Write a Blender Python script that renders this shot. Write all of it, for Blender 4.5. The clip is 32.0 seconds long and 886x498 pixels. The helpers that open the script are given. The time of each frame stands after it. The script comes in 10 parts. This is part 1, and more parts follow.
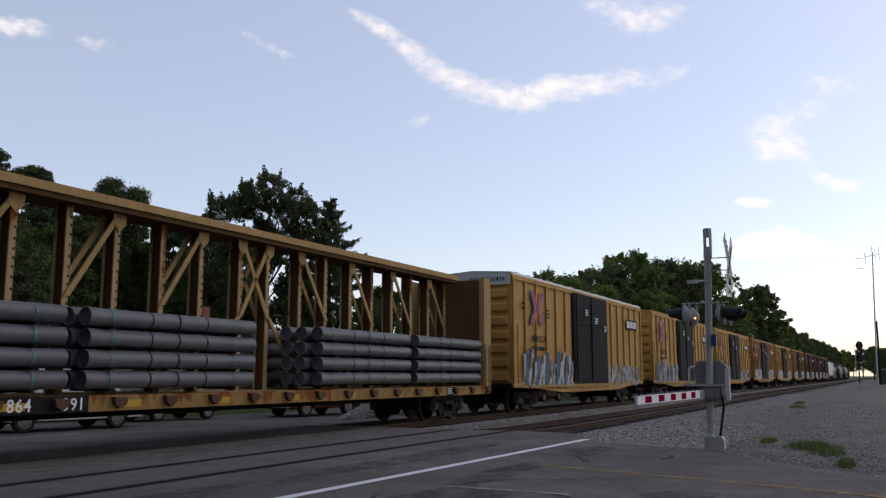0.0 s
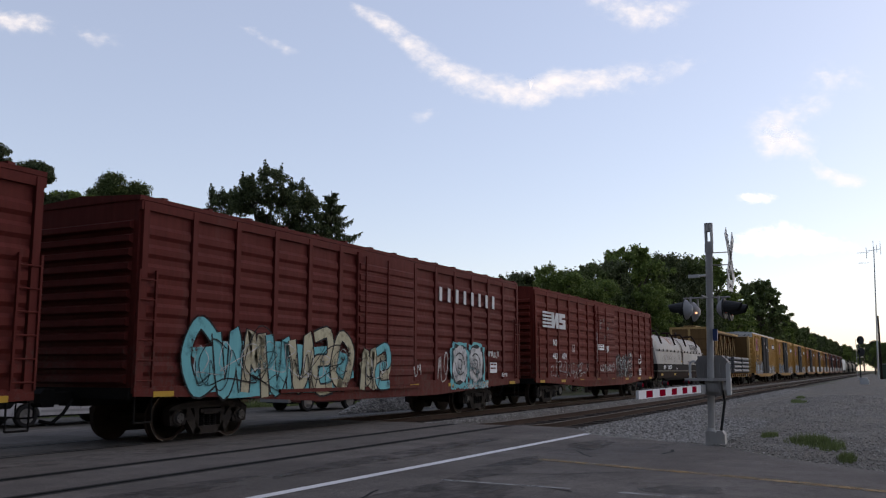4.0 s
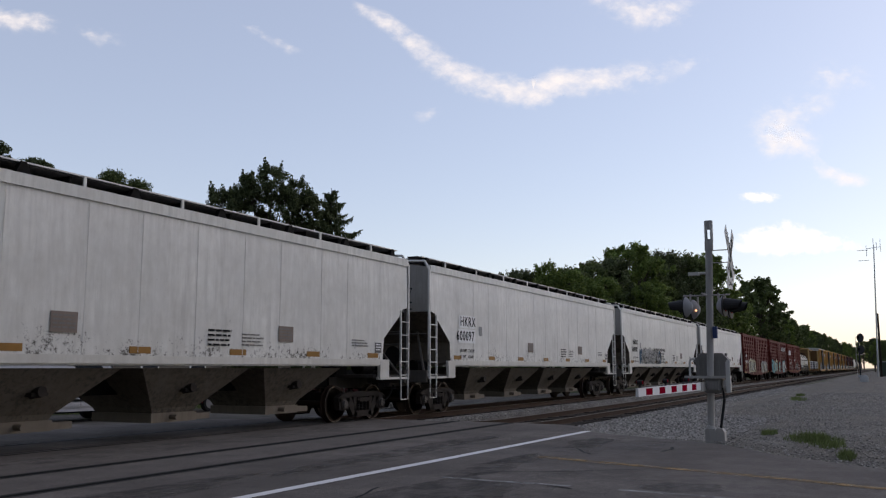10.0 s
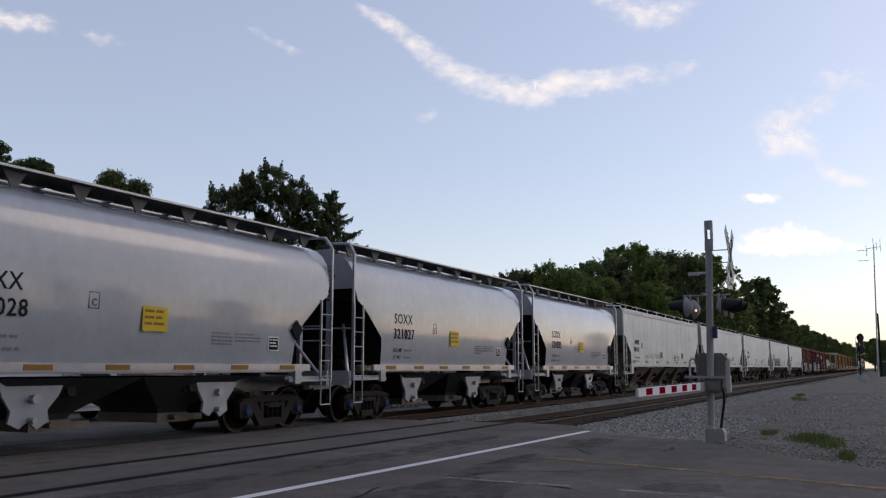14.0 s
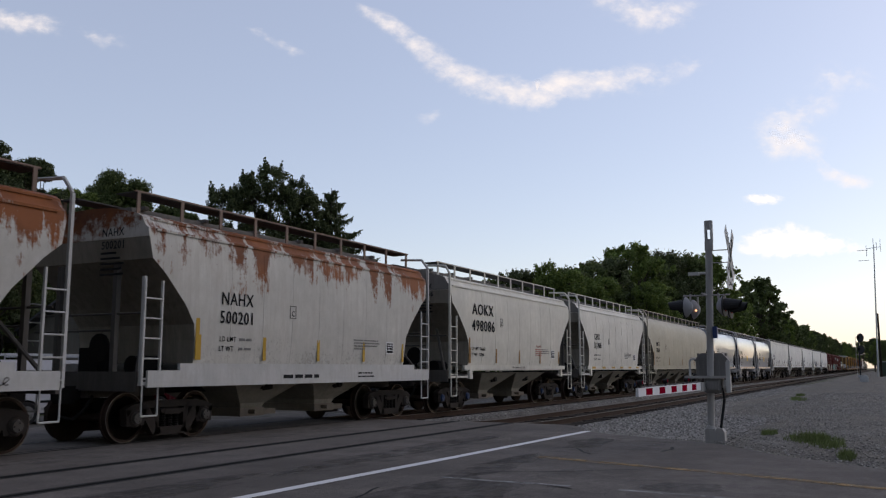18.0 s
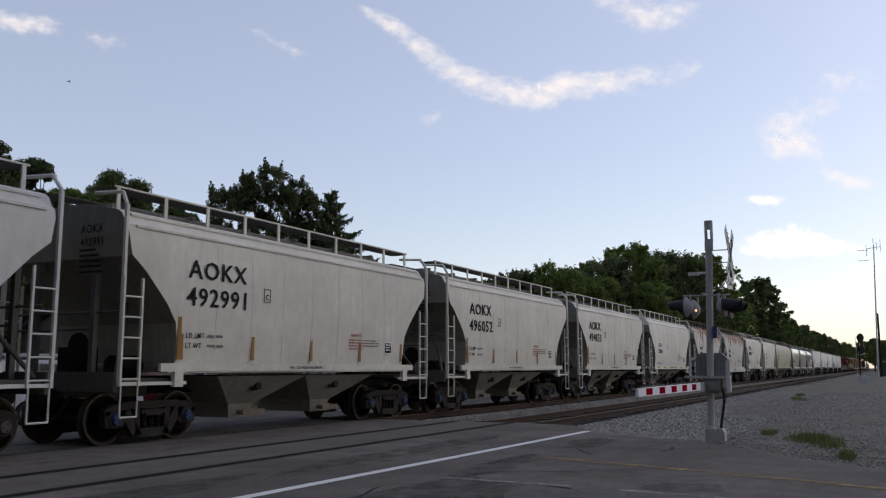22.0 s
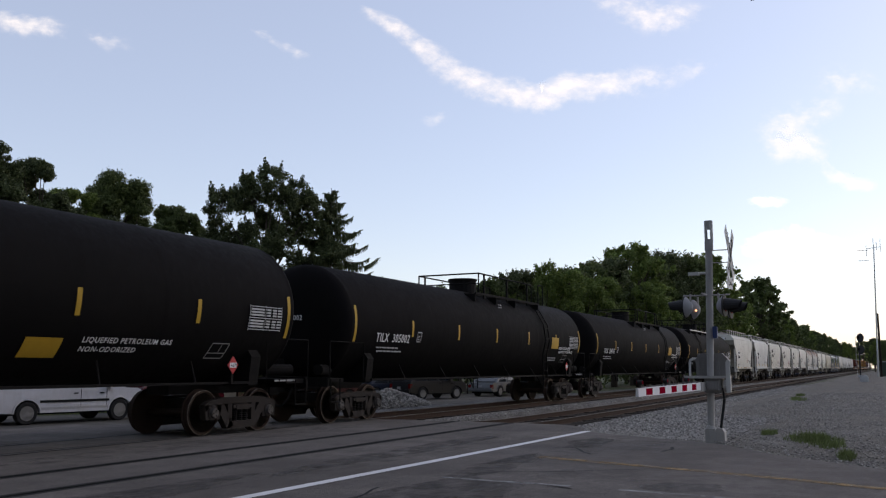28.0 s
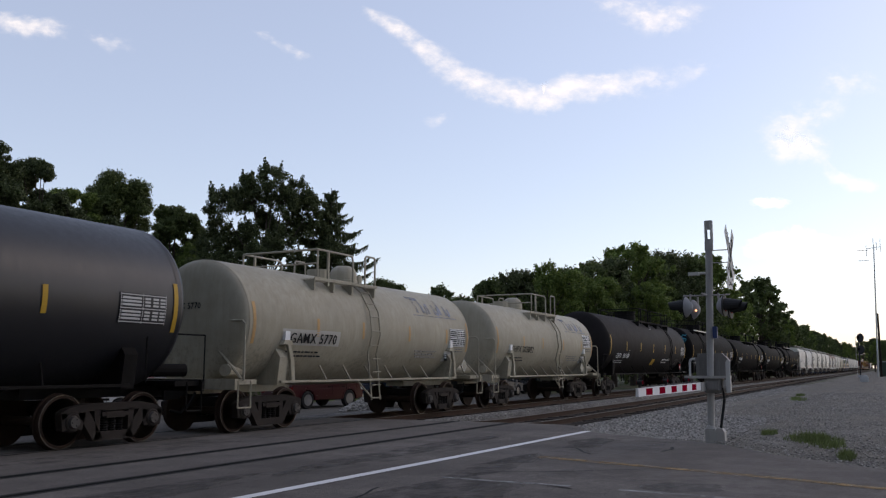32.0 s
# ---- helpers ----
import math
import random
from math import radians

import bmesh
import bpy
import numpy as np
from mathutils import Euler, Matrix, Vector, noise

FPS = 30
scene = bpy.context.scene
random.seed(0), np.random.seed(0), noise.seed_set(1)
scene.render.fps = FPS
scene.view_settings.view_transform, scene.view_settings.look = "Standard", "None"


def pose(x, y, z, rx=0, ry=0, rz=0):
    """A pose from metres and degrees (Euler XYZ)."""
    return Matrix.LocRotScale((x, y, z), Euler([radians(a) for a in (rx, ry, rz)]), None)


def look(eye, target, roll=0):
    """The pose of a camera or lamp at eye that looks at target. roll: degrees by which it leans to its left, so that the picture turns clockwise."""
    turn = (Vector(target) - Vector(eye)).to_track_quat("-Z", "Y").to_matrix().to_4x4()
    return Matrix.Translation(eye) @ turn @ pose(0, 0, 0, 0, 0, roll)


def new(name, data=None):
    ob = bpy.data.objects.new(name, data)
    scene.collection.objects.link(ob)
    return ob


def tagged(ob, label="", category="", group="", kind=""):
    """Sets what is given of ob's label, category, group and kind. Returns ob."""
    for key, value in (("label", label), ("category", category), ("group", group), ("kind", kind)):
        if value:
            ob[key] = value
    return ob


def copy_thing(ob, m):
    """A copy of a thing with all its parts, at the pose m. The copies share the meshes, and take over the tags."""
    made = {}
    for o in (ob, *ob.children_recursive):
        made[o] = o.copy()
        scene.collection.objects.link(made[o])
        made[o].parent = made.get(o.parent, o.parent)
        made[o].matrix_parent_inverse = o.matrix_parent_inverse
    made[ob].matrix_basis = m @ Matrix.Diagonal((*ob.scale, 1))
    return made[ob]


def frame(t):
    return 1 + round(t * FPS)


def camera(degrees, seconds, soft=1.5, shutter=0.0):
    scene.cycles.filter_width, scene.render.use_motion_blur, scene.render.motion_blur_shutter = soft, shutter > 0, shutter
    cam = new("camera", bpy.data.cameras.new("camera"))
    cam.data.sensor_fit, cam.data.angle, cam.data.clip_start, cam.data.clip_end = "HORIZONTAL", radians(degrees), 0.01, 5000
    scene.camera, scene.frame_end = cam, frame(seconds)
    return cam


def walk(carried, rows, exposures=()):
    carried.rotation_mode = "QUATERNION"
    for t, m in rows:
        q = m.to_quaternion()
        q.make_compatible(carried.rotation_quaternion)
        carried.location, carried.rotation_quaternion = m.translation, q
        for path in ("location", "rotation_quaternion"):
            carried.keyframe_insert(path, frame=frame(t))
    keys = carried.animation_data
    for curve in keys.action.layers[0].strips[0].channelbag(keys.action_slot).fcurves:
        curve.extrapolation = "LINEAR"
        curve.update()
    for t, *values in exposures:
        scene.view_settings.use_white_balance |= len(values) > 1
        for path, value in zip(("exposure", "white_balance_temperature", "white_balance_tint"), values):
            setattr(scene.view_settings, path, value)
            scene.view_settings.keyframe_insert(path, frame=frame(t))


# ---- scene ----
cam = camera(54.26, 32.0, soft=1.2, shutter=0.03)
EYE = Vector((0.0, 0.0, 1.37))
PITCH, TURN = 7.815, 27.033


def aim(up=0.0, right=0.0):
    """The camera's pose on its tripod, nudged by degrees up and to the right."""
    p, a = radians(PITCH + up), radians(TURN - right)
    return look(EYE, EYE + Vector((math.cos(p) * math.cos(a), math.cos(p) * math.sin(a), math.sin(p))))


walk(cam, [(0.0, aim(0.51, 0.07)), (0.5, aim(0.49, 0.17)), (1.0, aim(0.45, 0.21)), (1.5, aim(0.38, 0.17)),
           (2.0, aim(0.335, 0.14)), (2.5, aim(0.315, 0.11)), (3.0, aim(0.26, 0.05)), (3.5, aim(0.225, 0.01)),
           (5.2, aim(0.0, 0.0)), (5.6, aim()), (32.0, aim())], exposures=[(0.0, 0.48, 7400, 19), (4.0, 0.46, 7400, 19), (8.0, 0.42, 7400, 19), (13.0, 0.33, 7400, 19), (17.0, 0.33, 7400, 19), (22.0, 0.35, 7400, 19), (26.0, 0.43, 7400, 19), (28.0, 0.53, 7400, 19), (32.0, 0.53, 7400, 19)])

# ---- world, sun ----
SUN_UP, SUN_TURN = 33.0, -38.0      # degrees above the horizon; degrees from the track's direction towards the viewer's side
world = bpy.data.worlds.new("sky")
scene.world = world
world.use_nodes = True
wn = world.node_tree.nodes
sky = wn.new("ShaderNodeTexSky")
sky.sky_type, sky.sun_disc = "NISHITA", False
sky.sun_elevation, sky.sun_rotation = radians(SUN_UP), radians(90 - SUN_TURN)
sky.air_density, sky.dust_density, sky.ozone_density = 1.0, 0.80, 1.9
haze = wn.new("ShaderNodeMix")          # thin summer haze over the whole sky
haze.data_type = "RGBA"
haze.inputs[0].default_value, haze.inputs[7].default_value = 0.37, (3.45, 4.2, 5.45, 1)
world.node_tree.links.new(sky.outputs[0], haze.inputs[6])
world.node_tree.links.new(haze.outputs[2], wn["Background"].inputs[0])
wn["Background"].inputs[1].default_value = 0.13
sun = new("sun", bpy.data.lights.new("sun", "SUN"))
sun.data.energy, sun.data.angle, sun.data.color = 0.12, radians(20), (1.0, 0.93, 0.84)
a, e = radians(SUN_TURN), radians(SUN_UP)
sun.matrix_world = look(Vector((math.cos(a) * math.cos(e), math.sin(a) * math.cos(e), math.sin(e))) * 50, (0, 0, 0))

# ---- materials ----
MATS = {}


def nodes_of(name):
    m = bpy.data.materials.new(name)
    m.use_nodes = True
    n = m.node_tree.nodes
    return m, n, m.node_tree.links, n["Principled BSDF"]


def coords(n, l, scale=(1, 1, 1), kind="Object"):
    tc, mp = n.new("ShaderNodeTexCoord"), n.new("ShaderNodeMapping")
    mp.inputs["Scale"].default_value = scale
    l.new(tc.outputs[kind], mp.inputs[0])
    return mp.outputs[0]


def noise_tex(n, l, vec, scale, detail=5, rough=0.6):
    t = n.new("ShaderNodeTexNoise")
    t.inputs["Scale"].default_value, t.inputs["Detail"].default_value, t.inputs["Roughness"].default_value = scale, detail, rough
    l.new(vec, t.inputs["Vector"])
    return t.outputs[0]


def ramp(n, l, fac, a, b, ca=(0, 0, 0), cb=(1, 1, 1)):
    r = n.new("ShaderNodeValToRGB")
    r.color_ramp.elements[0].position, r.color_ramp.elements[1].position = a, b
    r.color_ramp.elements[0].color, r.color_ramp.elements[1].color = (*ca, 1), (*cb, 1)
    l.new(fac, r.inputs[0])
    return r.outputs[0]


def mix(n, l, fac, a, b, mode="MIX"):
    m = n.new("ShaderNodeMix")
    m.data_type, m.blend_type = "RGBA", mode
    for sock, v in ((m.inputs[0], fac), (m.inputs[6], a), (m.inputs[7], b)):
        if isinstance(v, (int, float)):
            sock.default_value = v
        elif isinstance(v, tuple):
            sock.default_value = (*v, 1)
        else:
            l.new(v, sock)
    return m.outputs[2]


def bump(n, l, b, height, strength, distance=0.02):
    k = n.new("ShaderNodeBump")
    k.inputs["Strength"].default_value, k.inputs["Distance"].default_value = strength, distance
    l.new(height, k.inputs["Height"])
    l.new(k.outputs[0], b.inputs["Normal"])


def paint(name, colour, rough=0.5, dirt=0.35, dirt_colour=(0.10, 0.085, 0.07), streak=1.0, rust=0.0, metal=0.0, spec=0.25, splash=0.0, rust_z=(3.05, 4.30)):
    """Weathered paint on steel: broad fading, grime in vertical streaks, spots, and rust if asked for."""
    if name in MATS:
        return MATS[name]
    m, n, l, b = nodes_of(name)
    wide = noise_tex(n, l, coords(n, l, (0.5, 0.5, 0.8)), 1.0, 4)
    fine = noise_tex(n, l, coords(n, l, (9, 9, 0.7 if streak else 9)), 1.0, 6, 0.7)
    spots = noise_tex(n, l, coords(n, l, (1, 1, 1)), 38.0, 3)
    c = mix(n, l, ramp(n, l, wide, 0.35, 0.7), tuple(v * 0.86 for v in colour), tuple(min(1, v * 1.06) for v in colour))
    mottle = noise_tex(n, l, coords(n, l, (1, 1, 0.6)), 4.5, 7, 0.7)
    c = mix(n, l, 1.0, c, ramp(n, l, mottle, 0.3, 0.7, (0.85, 0.84, 0.82), (1.0, 1.0, 1.0)), "MULTIPLY")
    grime = mix(n, l, 1.0, ramp(n, l, fine, 0.42, 0.78), ramp(n, l, wide, 0.3, 0.75), "MULTIPLY")
    g = n.new("ShaderNodeMath")
    g.operation = "MULTIPLY"
    l.new(grime, g.inputs[0])
    g.inputs[1].default_value = dirt
    c = mix(n, l, g.outputs[0], c, dirt_colour)
    s = n.new("ShaderNodeMath")
    s.operation = "MULTIPLY"
    l.new(ramp(n, l, spots, 0.66, 0.78), s.inputs[0])
    s.inputs[1].default_value = dirt * 0.7
    c = mix(n, l, s.outputs[0], c, dirt_colour)
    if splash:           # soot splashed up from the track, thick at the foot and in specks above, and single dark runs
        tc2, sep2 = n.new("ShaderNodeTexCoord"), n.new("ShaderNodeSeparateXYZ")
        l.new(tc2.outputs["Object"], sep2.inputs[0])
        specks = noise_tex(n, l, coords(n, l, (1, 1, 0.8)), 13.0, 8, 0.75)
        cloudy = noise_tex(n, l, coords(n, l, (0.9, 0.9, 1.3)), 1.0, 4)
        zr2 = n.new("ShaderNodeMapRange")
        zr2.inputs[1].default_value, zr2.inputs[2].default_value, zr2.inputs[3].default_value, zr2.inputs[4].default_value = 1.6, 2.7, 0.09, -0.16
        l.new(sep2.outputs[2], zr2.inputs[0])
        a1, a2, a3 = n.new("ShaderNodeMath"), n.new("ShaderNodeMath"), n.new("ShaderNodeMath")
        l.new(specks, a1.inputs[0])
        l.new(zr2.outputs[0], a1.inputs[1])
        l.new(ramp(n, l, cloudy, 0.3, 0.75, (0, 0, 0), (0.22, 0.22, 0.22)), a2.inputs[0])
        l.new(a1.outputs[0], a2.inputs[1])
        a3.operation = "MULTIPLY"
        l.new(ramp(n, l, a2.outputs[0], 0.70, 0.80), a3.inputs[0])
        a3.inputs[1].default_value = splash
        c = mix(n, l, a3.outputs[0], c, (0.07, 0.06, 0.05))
        runs2 = noise_tex(n, l, coords(n, l, (1.5, 0.3, 0.16)), 1.0, 5, 0.6)
        a4 = n.new("ShaderNodeMath")
        a4.operation = "MULTIPLY"
        l.new(ramp(n, l, runs2, 0.60, 0.74), a4.inputs[0])
        a4.inputs[1].default_value = splash * 0.35
        c = mix(n, l, a4.outputs[0], c, (0.16, 0.14, 0.12))
    if rust:
        tc, sep = n.new("ShaderNodeTexCoord"), n.new("ShaderNodeSeparateXYZ")
        l.new(tc.outputs["Object"], sep.inputs[0])
        runs = noise_tex(n, l, coords(n, l, (2.6, 0.2, 0.30)), 1.0, 6, 0.72)
        patch = noise_tex(n, l, coords(n, l, (0.7, 0.7, 0.9)), 1.0, 5, 0.65)
        zr = n.new("ShaderNodeMapRange")
        zr.inputs[1].default_value, zr.inputs[2].default_value, zr.inputs[3].default_value, zr.inputs[4].default_value = rust_z[0], rust_z[1], -0.42, 0.20
        l.new(sep.outputs[2], zr.inputs[0])
        add = n.new("ShaderNodeMath")
        l.new(runs, add.inputs[0])
        l.new(zr.outputs[0], add.inputs[1])
        add2 = n.new("ShaderNodeMath")
        l.new(add.outputs[0], add2.inputs[0])
        l.new(ramp(n, l, patch, 0.3, 0.7, (0, 0, 0), (0.3, 0.3, 0.3)), add2.inputs[1])
        crumb = n.new("ShaderNodeMath")
        crumb.operation = "MULTIPLY_ADD"
        l.new(noise_tex(n, l, coords(n, l, (1, 1, 0.7)), 7.0, 8, 0.75), crumb.inputs[0])
        crumb.inputs[1].default_value = 0.55
        l.new(add2.outputs[0], crumb.inputs[2])
        mask = ramp(n, l, crumb.outputs[0], 0.94 - 0.06 * rust, 1.05 - 0.06 * rust)
        rc = mix(n, l, ramp(n, l, patch, 0.35, 0.65), (0.095, 0.024, 0.007), (0.24, 0.072, 0.018))
        c = mix(n, l, mask, c, rc)
    l.new(c, b.inputs["Base Color"])
    l.new(ramp(n, l, fine, 0.2, 0.9, (rough * 0.8,) * 3, (min(1, rough * 1.3),) * 3), b.inputs["Roughness"])
    b.inputs["Metallic"].default_value = metal
    b.inputs["Specular IOR Level"].default_value = spec
    bump(n, l, b, wide, 0.25, 0.03)
    MATS[name] = m
    return m


def plain(name, colour, rough=0.6, metal=0.0, vary=0.2, scale=6.0, bumpy=0.15, glow=0.0, island=0.0, spec=None):
    if name in MATS:
        return MATS[name]
    m, n, l, b = nodes_of(name)
    t = noise_tex(n, l, coords(n, l), scale, 6)
    t2 = noise_tex(n, l, coords(n, l), scale * 0.13, 3)
    c = mix(n, l, t, tuple(v * (1 - vary) for v in colour), tuple(min(1, v * (1 + vary)) for v in colour))
    c = mix(n, l, ramp(n, l, t2, 0.3, 0.7), c, tuple(v * (1 - vary * 0.6) for v in colour))
    if island:
        geo, oi = n.new("ShaderNodeNewGeometry"), n.new("ShaderNodeObjectInfo")
        ad = n.new("ShaderNodeMath")
        l.new(geo.outputs["Random Per Island"], ad.inputs[0])
        l.new(oi.outputs["Random"], ad.inputs[1])
        fr = n.new("ShaderNodeMath")
        fr.operation = "FRACT"
        l.new(ad.outputs[0], fr.inputs[0])
        c = mix(n, l, ramp(n, l, fr.outputs[0], 0, 1, (1 - island,) * 3, (1, 1, 1)), (0, 0, 0), c)
    l.new(c, b.inputs["Base Color"])
    b.inputs["Roughness"].default_value, b.inputs["Metallic"].default_value = rough, metal
    b.inputs["Specular IOR Level"].default_value = spec if spec is not None else (0.2 if rough > 0.3 else 0.5)
    if bumpy:
        bump(n, l, b, t, bumpy, 0.02)
    if glow:
        b.inputs["Emission Color"].default_value, b.inputs["Emission Strength"].default_value = (*colour, 1), glow
    MATS[name] = m
    return m


def ground_mat(name, dark, light, scale, bumpy=0.6, patch=(0.0, 0.0, 0.0), patch_amount=0.0, dist=0.03):
    """Gravel, asphalt, earth: fine stones, larger stains and cracks."""
    if name in MATS:
        return MATS[name]
    m, n, l, b = nodes_of(name)
    v = coords(n, l)
    vor = n.new("ShaderNodeTexVoronoi")
    vor.inputs["Scale"].default_value = scale
    l.new(v, vor.inputs["Vector"])
    big, mid = noise_tex(n, l, v, 0.22, 5, 0.6), noise_tex(n, l, v, 2.3, 6, 0.7)
    c = mix(n, l, vor.outputs["Color"], dark, light)
    c = mix(n, l, ramp(n, l, mid, 0.3, 0.75), c, tuple((p + q) / 2.6 for p, q in zip(dark, light)))
    wear = noise_tex(n, l, v, 0.85, 9, 0.72)      # scuffs and stains, hand to arm wide
    c = mix(n, l, 1.0, c, ramp(n, l, wear, 0.36, 0.64, (0.70, 0.69, 0.68), (1.22, 1.21, 1.20)), "MULTIPLY")
    if patch_amount:
        k = n.new("ShaderNodeMath")
        k.operation = "MULTIPLY"
        l.new(ramp(n, l, big, 0.45, 0.62), k.inputs[0])
        k.inputs[1].default_value = patch_amount
        c = mix(n, l, k.outputs[0], c, patch)
    l.new(c, b.inputs["Base Color"])
    b.inputs["Roughness"].default_value = 0.92
    b.inputs["Specular IOR Level"].default_value = 0.25
    add = n.new("ShaderNodeMath")
    l.new(vor.outputs["Distance"], add.inputs[0])
    l.new(mid, add.inputs[1])
    bump(n, l, b, add.outputs[0], bumpy, dist)
    MATS[name] = m
    return m


ASPHALT = ground_mat("asphalt", (0.074, 0.064, 0.057), (0.215, 0.190, 0.172), 55, 0.6, (0.066, 0.057, 0.051), 0.6, 0.014)
ASPHALT_WORN = ground_mat("worn_asphalt", (0.071, 0.062, 0.056), (0.205, 0.181, 0.164), 60, 0.5, (0.10, 0.089, 0.081), 0.6, 0.015)
GRAVEL = ground_mat("gravel", (0.072, 0.065, 0.056), (0.30, 0.275, 0.24), 22, 1.0, (0.18, 0.155, 0.125), 0.8, 0.05)
EARTH = ground_mat("dry_earth_and_grass", (0.07, 0.075, 0.04), (0.16, 0.15, 0.09), 14, 0.6, (0.045, 0.07, 0.025), 0.9, 0.05)
LOT = ground_mat("pale_gravel_lot", (0.062, 0.056, 0.049), (0.155, 0.142, 0.124), 30, 0.5, (0.055, 0.05, 0.042), 0.6, 0.03)
BALLAST = ground_mat("ballast", (0.06, 0.055, 0.05), (0.30, 0.285, 0.265), 16, 1.0, (0.10, 0.085, 0.07), 0.5, 0.06)
OILY = ground_mat("oily_ballast", (0.010, 0.0068, 0.0045), (0.042, 0.029, 0.020), 16, 1.0, (0.015, 0.010, 0.0065), 0.5, 0.06)
STONE = plain("ballast_stone", (0.44, 0.41, 0.37), 0.9, 0, 0.25, 20, 0.3, island=0.55)
TIE = plain("creosoted_wood", (0.028, 0.0185, 0.012), 0.9, 0, 0.4, 12, 0.5, island=0.4)
RAIL = plain("rusty_rail_steel", (0.046, 0.024, 0.015), 0.8, 0.0, 0.3, 10, 0.2)
RAILTOP = plain("worn_rail_head", (0.10, 0.085, 0.075), 0.5, 0.4, 0.1, 4, 0.05)
WHITE_LINE = plain("white_road_paint", (0.70, 0.69, 0.68), 0.7, 0, 0.22, 7, 0.2)
FADED_LINE = plain("faded_white_paint", (0.30, 0.29, 0.29), 0.85, 0, 0.35, 6, 0.2)
WHEEL = paint("brown_wheel_steel", (0.036, 0.022, 0.017), 0.75, 0.6, (0.045, 0.02, 0.0115), 0, spec=0.15)
TREAD = plain("worn_wheel_tread", (0.13, 0.115, 0.105), 0.36, 0.7, 0.15, 5, 0.05)
FRAME = paint("grimy_truck_iron", (0.028, 0.0225, 0.020), 0.85, 0.6, (0.035, 0.024, 0.017), 0, spec=0.2)
BLACK = paint("grimy_black_iron", (0.0075, 0.0068, 0.0066), 0.8, 0.5, (0.020, 0.014, 0.010), 0, spec=0.12)
CAP = paint("bearing_cap_steel", (0.08, 0.072, 0.068), 0.6, 0.4, (0.03, 0.025, 0.02), 0)
CAPBLUE = paint("blue_bearing_cap", (0.018, 0.045, 0.12), 0.6, 0.5, (0.03, 0.025, 0.02), 0)
GALV = paint("galvanised_steel", (0.42, 0.43, 0.44), 0.45, 0.3, (0.2, 0.19, 0.18), 1, 0, 0.6)
MARK_W = plain("white_stencil_paint", (0.75, 0.75, 0.74), 0.6, 0, 0.08, 9, 0)
MARK_K = plain("black_stencil_paint", (0.009, 0.009, 0.010), 0.8, 0, 0.1, 9, 0)
MARK_R = plain("red_stencil_paint", (0.40, 0.14, 0.11), 0.6, 0, 0.1, 9, 0)
REFL = plain("yellow_reflector_tape", (0.46, 0.27, 0.03), 0.5, 0, 0.2, 9, 0)
REFLO = plain("orange_reflector_tape", (0.26, 0.125, 0.025), 0.5, 0, 0.25, 9, 0)
FAINT = plain("worn_grey_stencil", (0.20, 0.19, 0.18), 0.8, 0, 0.2, 9, 0)
# Shade at the car ends, put into two dark tones; hatches share ENDS.
END_SHADE = paint("sooty_end_steel", (0.10, 0.092, 0.084), 0.8, 0.6, (0.035, 0.03, 0.026), spec=0.15)
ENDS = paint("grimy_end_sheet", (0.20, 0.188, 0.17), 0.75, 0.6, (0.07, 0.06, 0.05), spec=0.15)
GRATE = paint("dark_steel_grating", (0.055, 0.052, 0.05), 0.7, 0.4, (0.03, 0.028, 0.026), 0, spec=0.2)
LEAF = []
for i, (ca, cb) in enumerate((((0.036, 0.054, 0.018), (0.125, 0.160, 0.050)), ((0.050, 0.083, 0.019), (0.18, 0.24, 0.056)),
                              ((0.030, 0.043, 0.018), (0.105, 0.128, 0.050)))):
    m, n, l, b = nodes_of("foliage" if i == 0 else ("light_foliage" if i == 1 else "dark_foliage"))
    geo = n.new("ShaderNodeNewGeometry")
    t = noise_tex(n, l, coords(n, l), 0.5, 3)
    c = mix(n, l, geo.outputs["Random Per Island"], ca, cb)
    c = mix(n, l, ramp(n, l, t, 0.35, 0.65, (0, 0, 0), (0.5, 0.5, 0.5)), c, tuple(v * 0.55 for v in cb))
    l.new(c, b.inputs["Base Color"])
    b.inputs["Roughness"].default_value, b.inputs["Specular IOR Level"].default_value = 0.65, 0.25
    tr, ms = n.new("ShaderNodeBsdfTranslucent"), n.new("ShaderNodeMixShader")
    l.new(c, tr.inputs[0])
    ms.inputs[0].default_value = 0.25
    l.new(b.outputs[0], ms.inputs[1])
    l.new(tr.outputs[0], ms.inputs[2])
    l.new(ms.outputs[0], n["Material Output"].inputs[0])
    LEAF.append(m)


def spray(name, colour, cover=0.75, soft=0.25):
    """Sprayed paint, worn through in places."""
    if name in MATS:
        return MATS[name]
    m, n, l, b = nodes_of(name)
    t1, t2 = noise_tex(n, l, coords(n, l), 2.2, 6, 0.7), noise_tex(n, l, coords(n, l, (3, 3, 0.6)), 2.0, 5, 0.7)
    l.new(mix(n, l, t2, tuple(v * 0.7 for v in colour), tuple(min(1, v * 1.2) for v in colour)), b.inputs["Base Color"])
    lo = 0.62 - 0.45 * cover
    l.new(ramp(n, l, t1, lo, lo + soft), b.inputs["Alpha"])
    b.inputs["Roughness"].default_value, b.inputs["Specular IOR Level"].default_value = 0.75, 0.2
    MATS[name] = m
    return m


BARK = plain("bark", (0.075, 0.06, 0.048), 0.95, 0, 0.4, 9, 0.8)


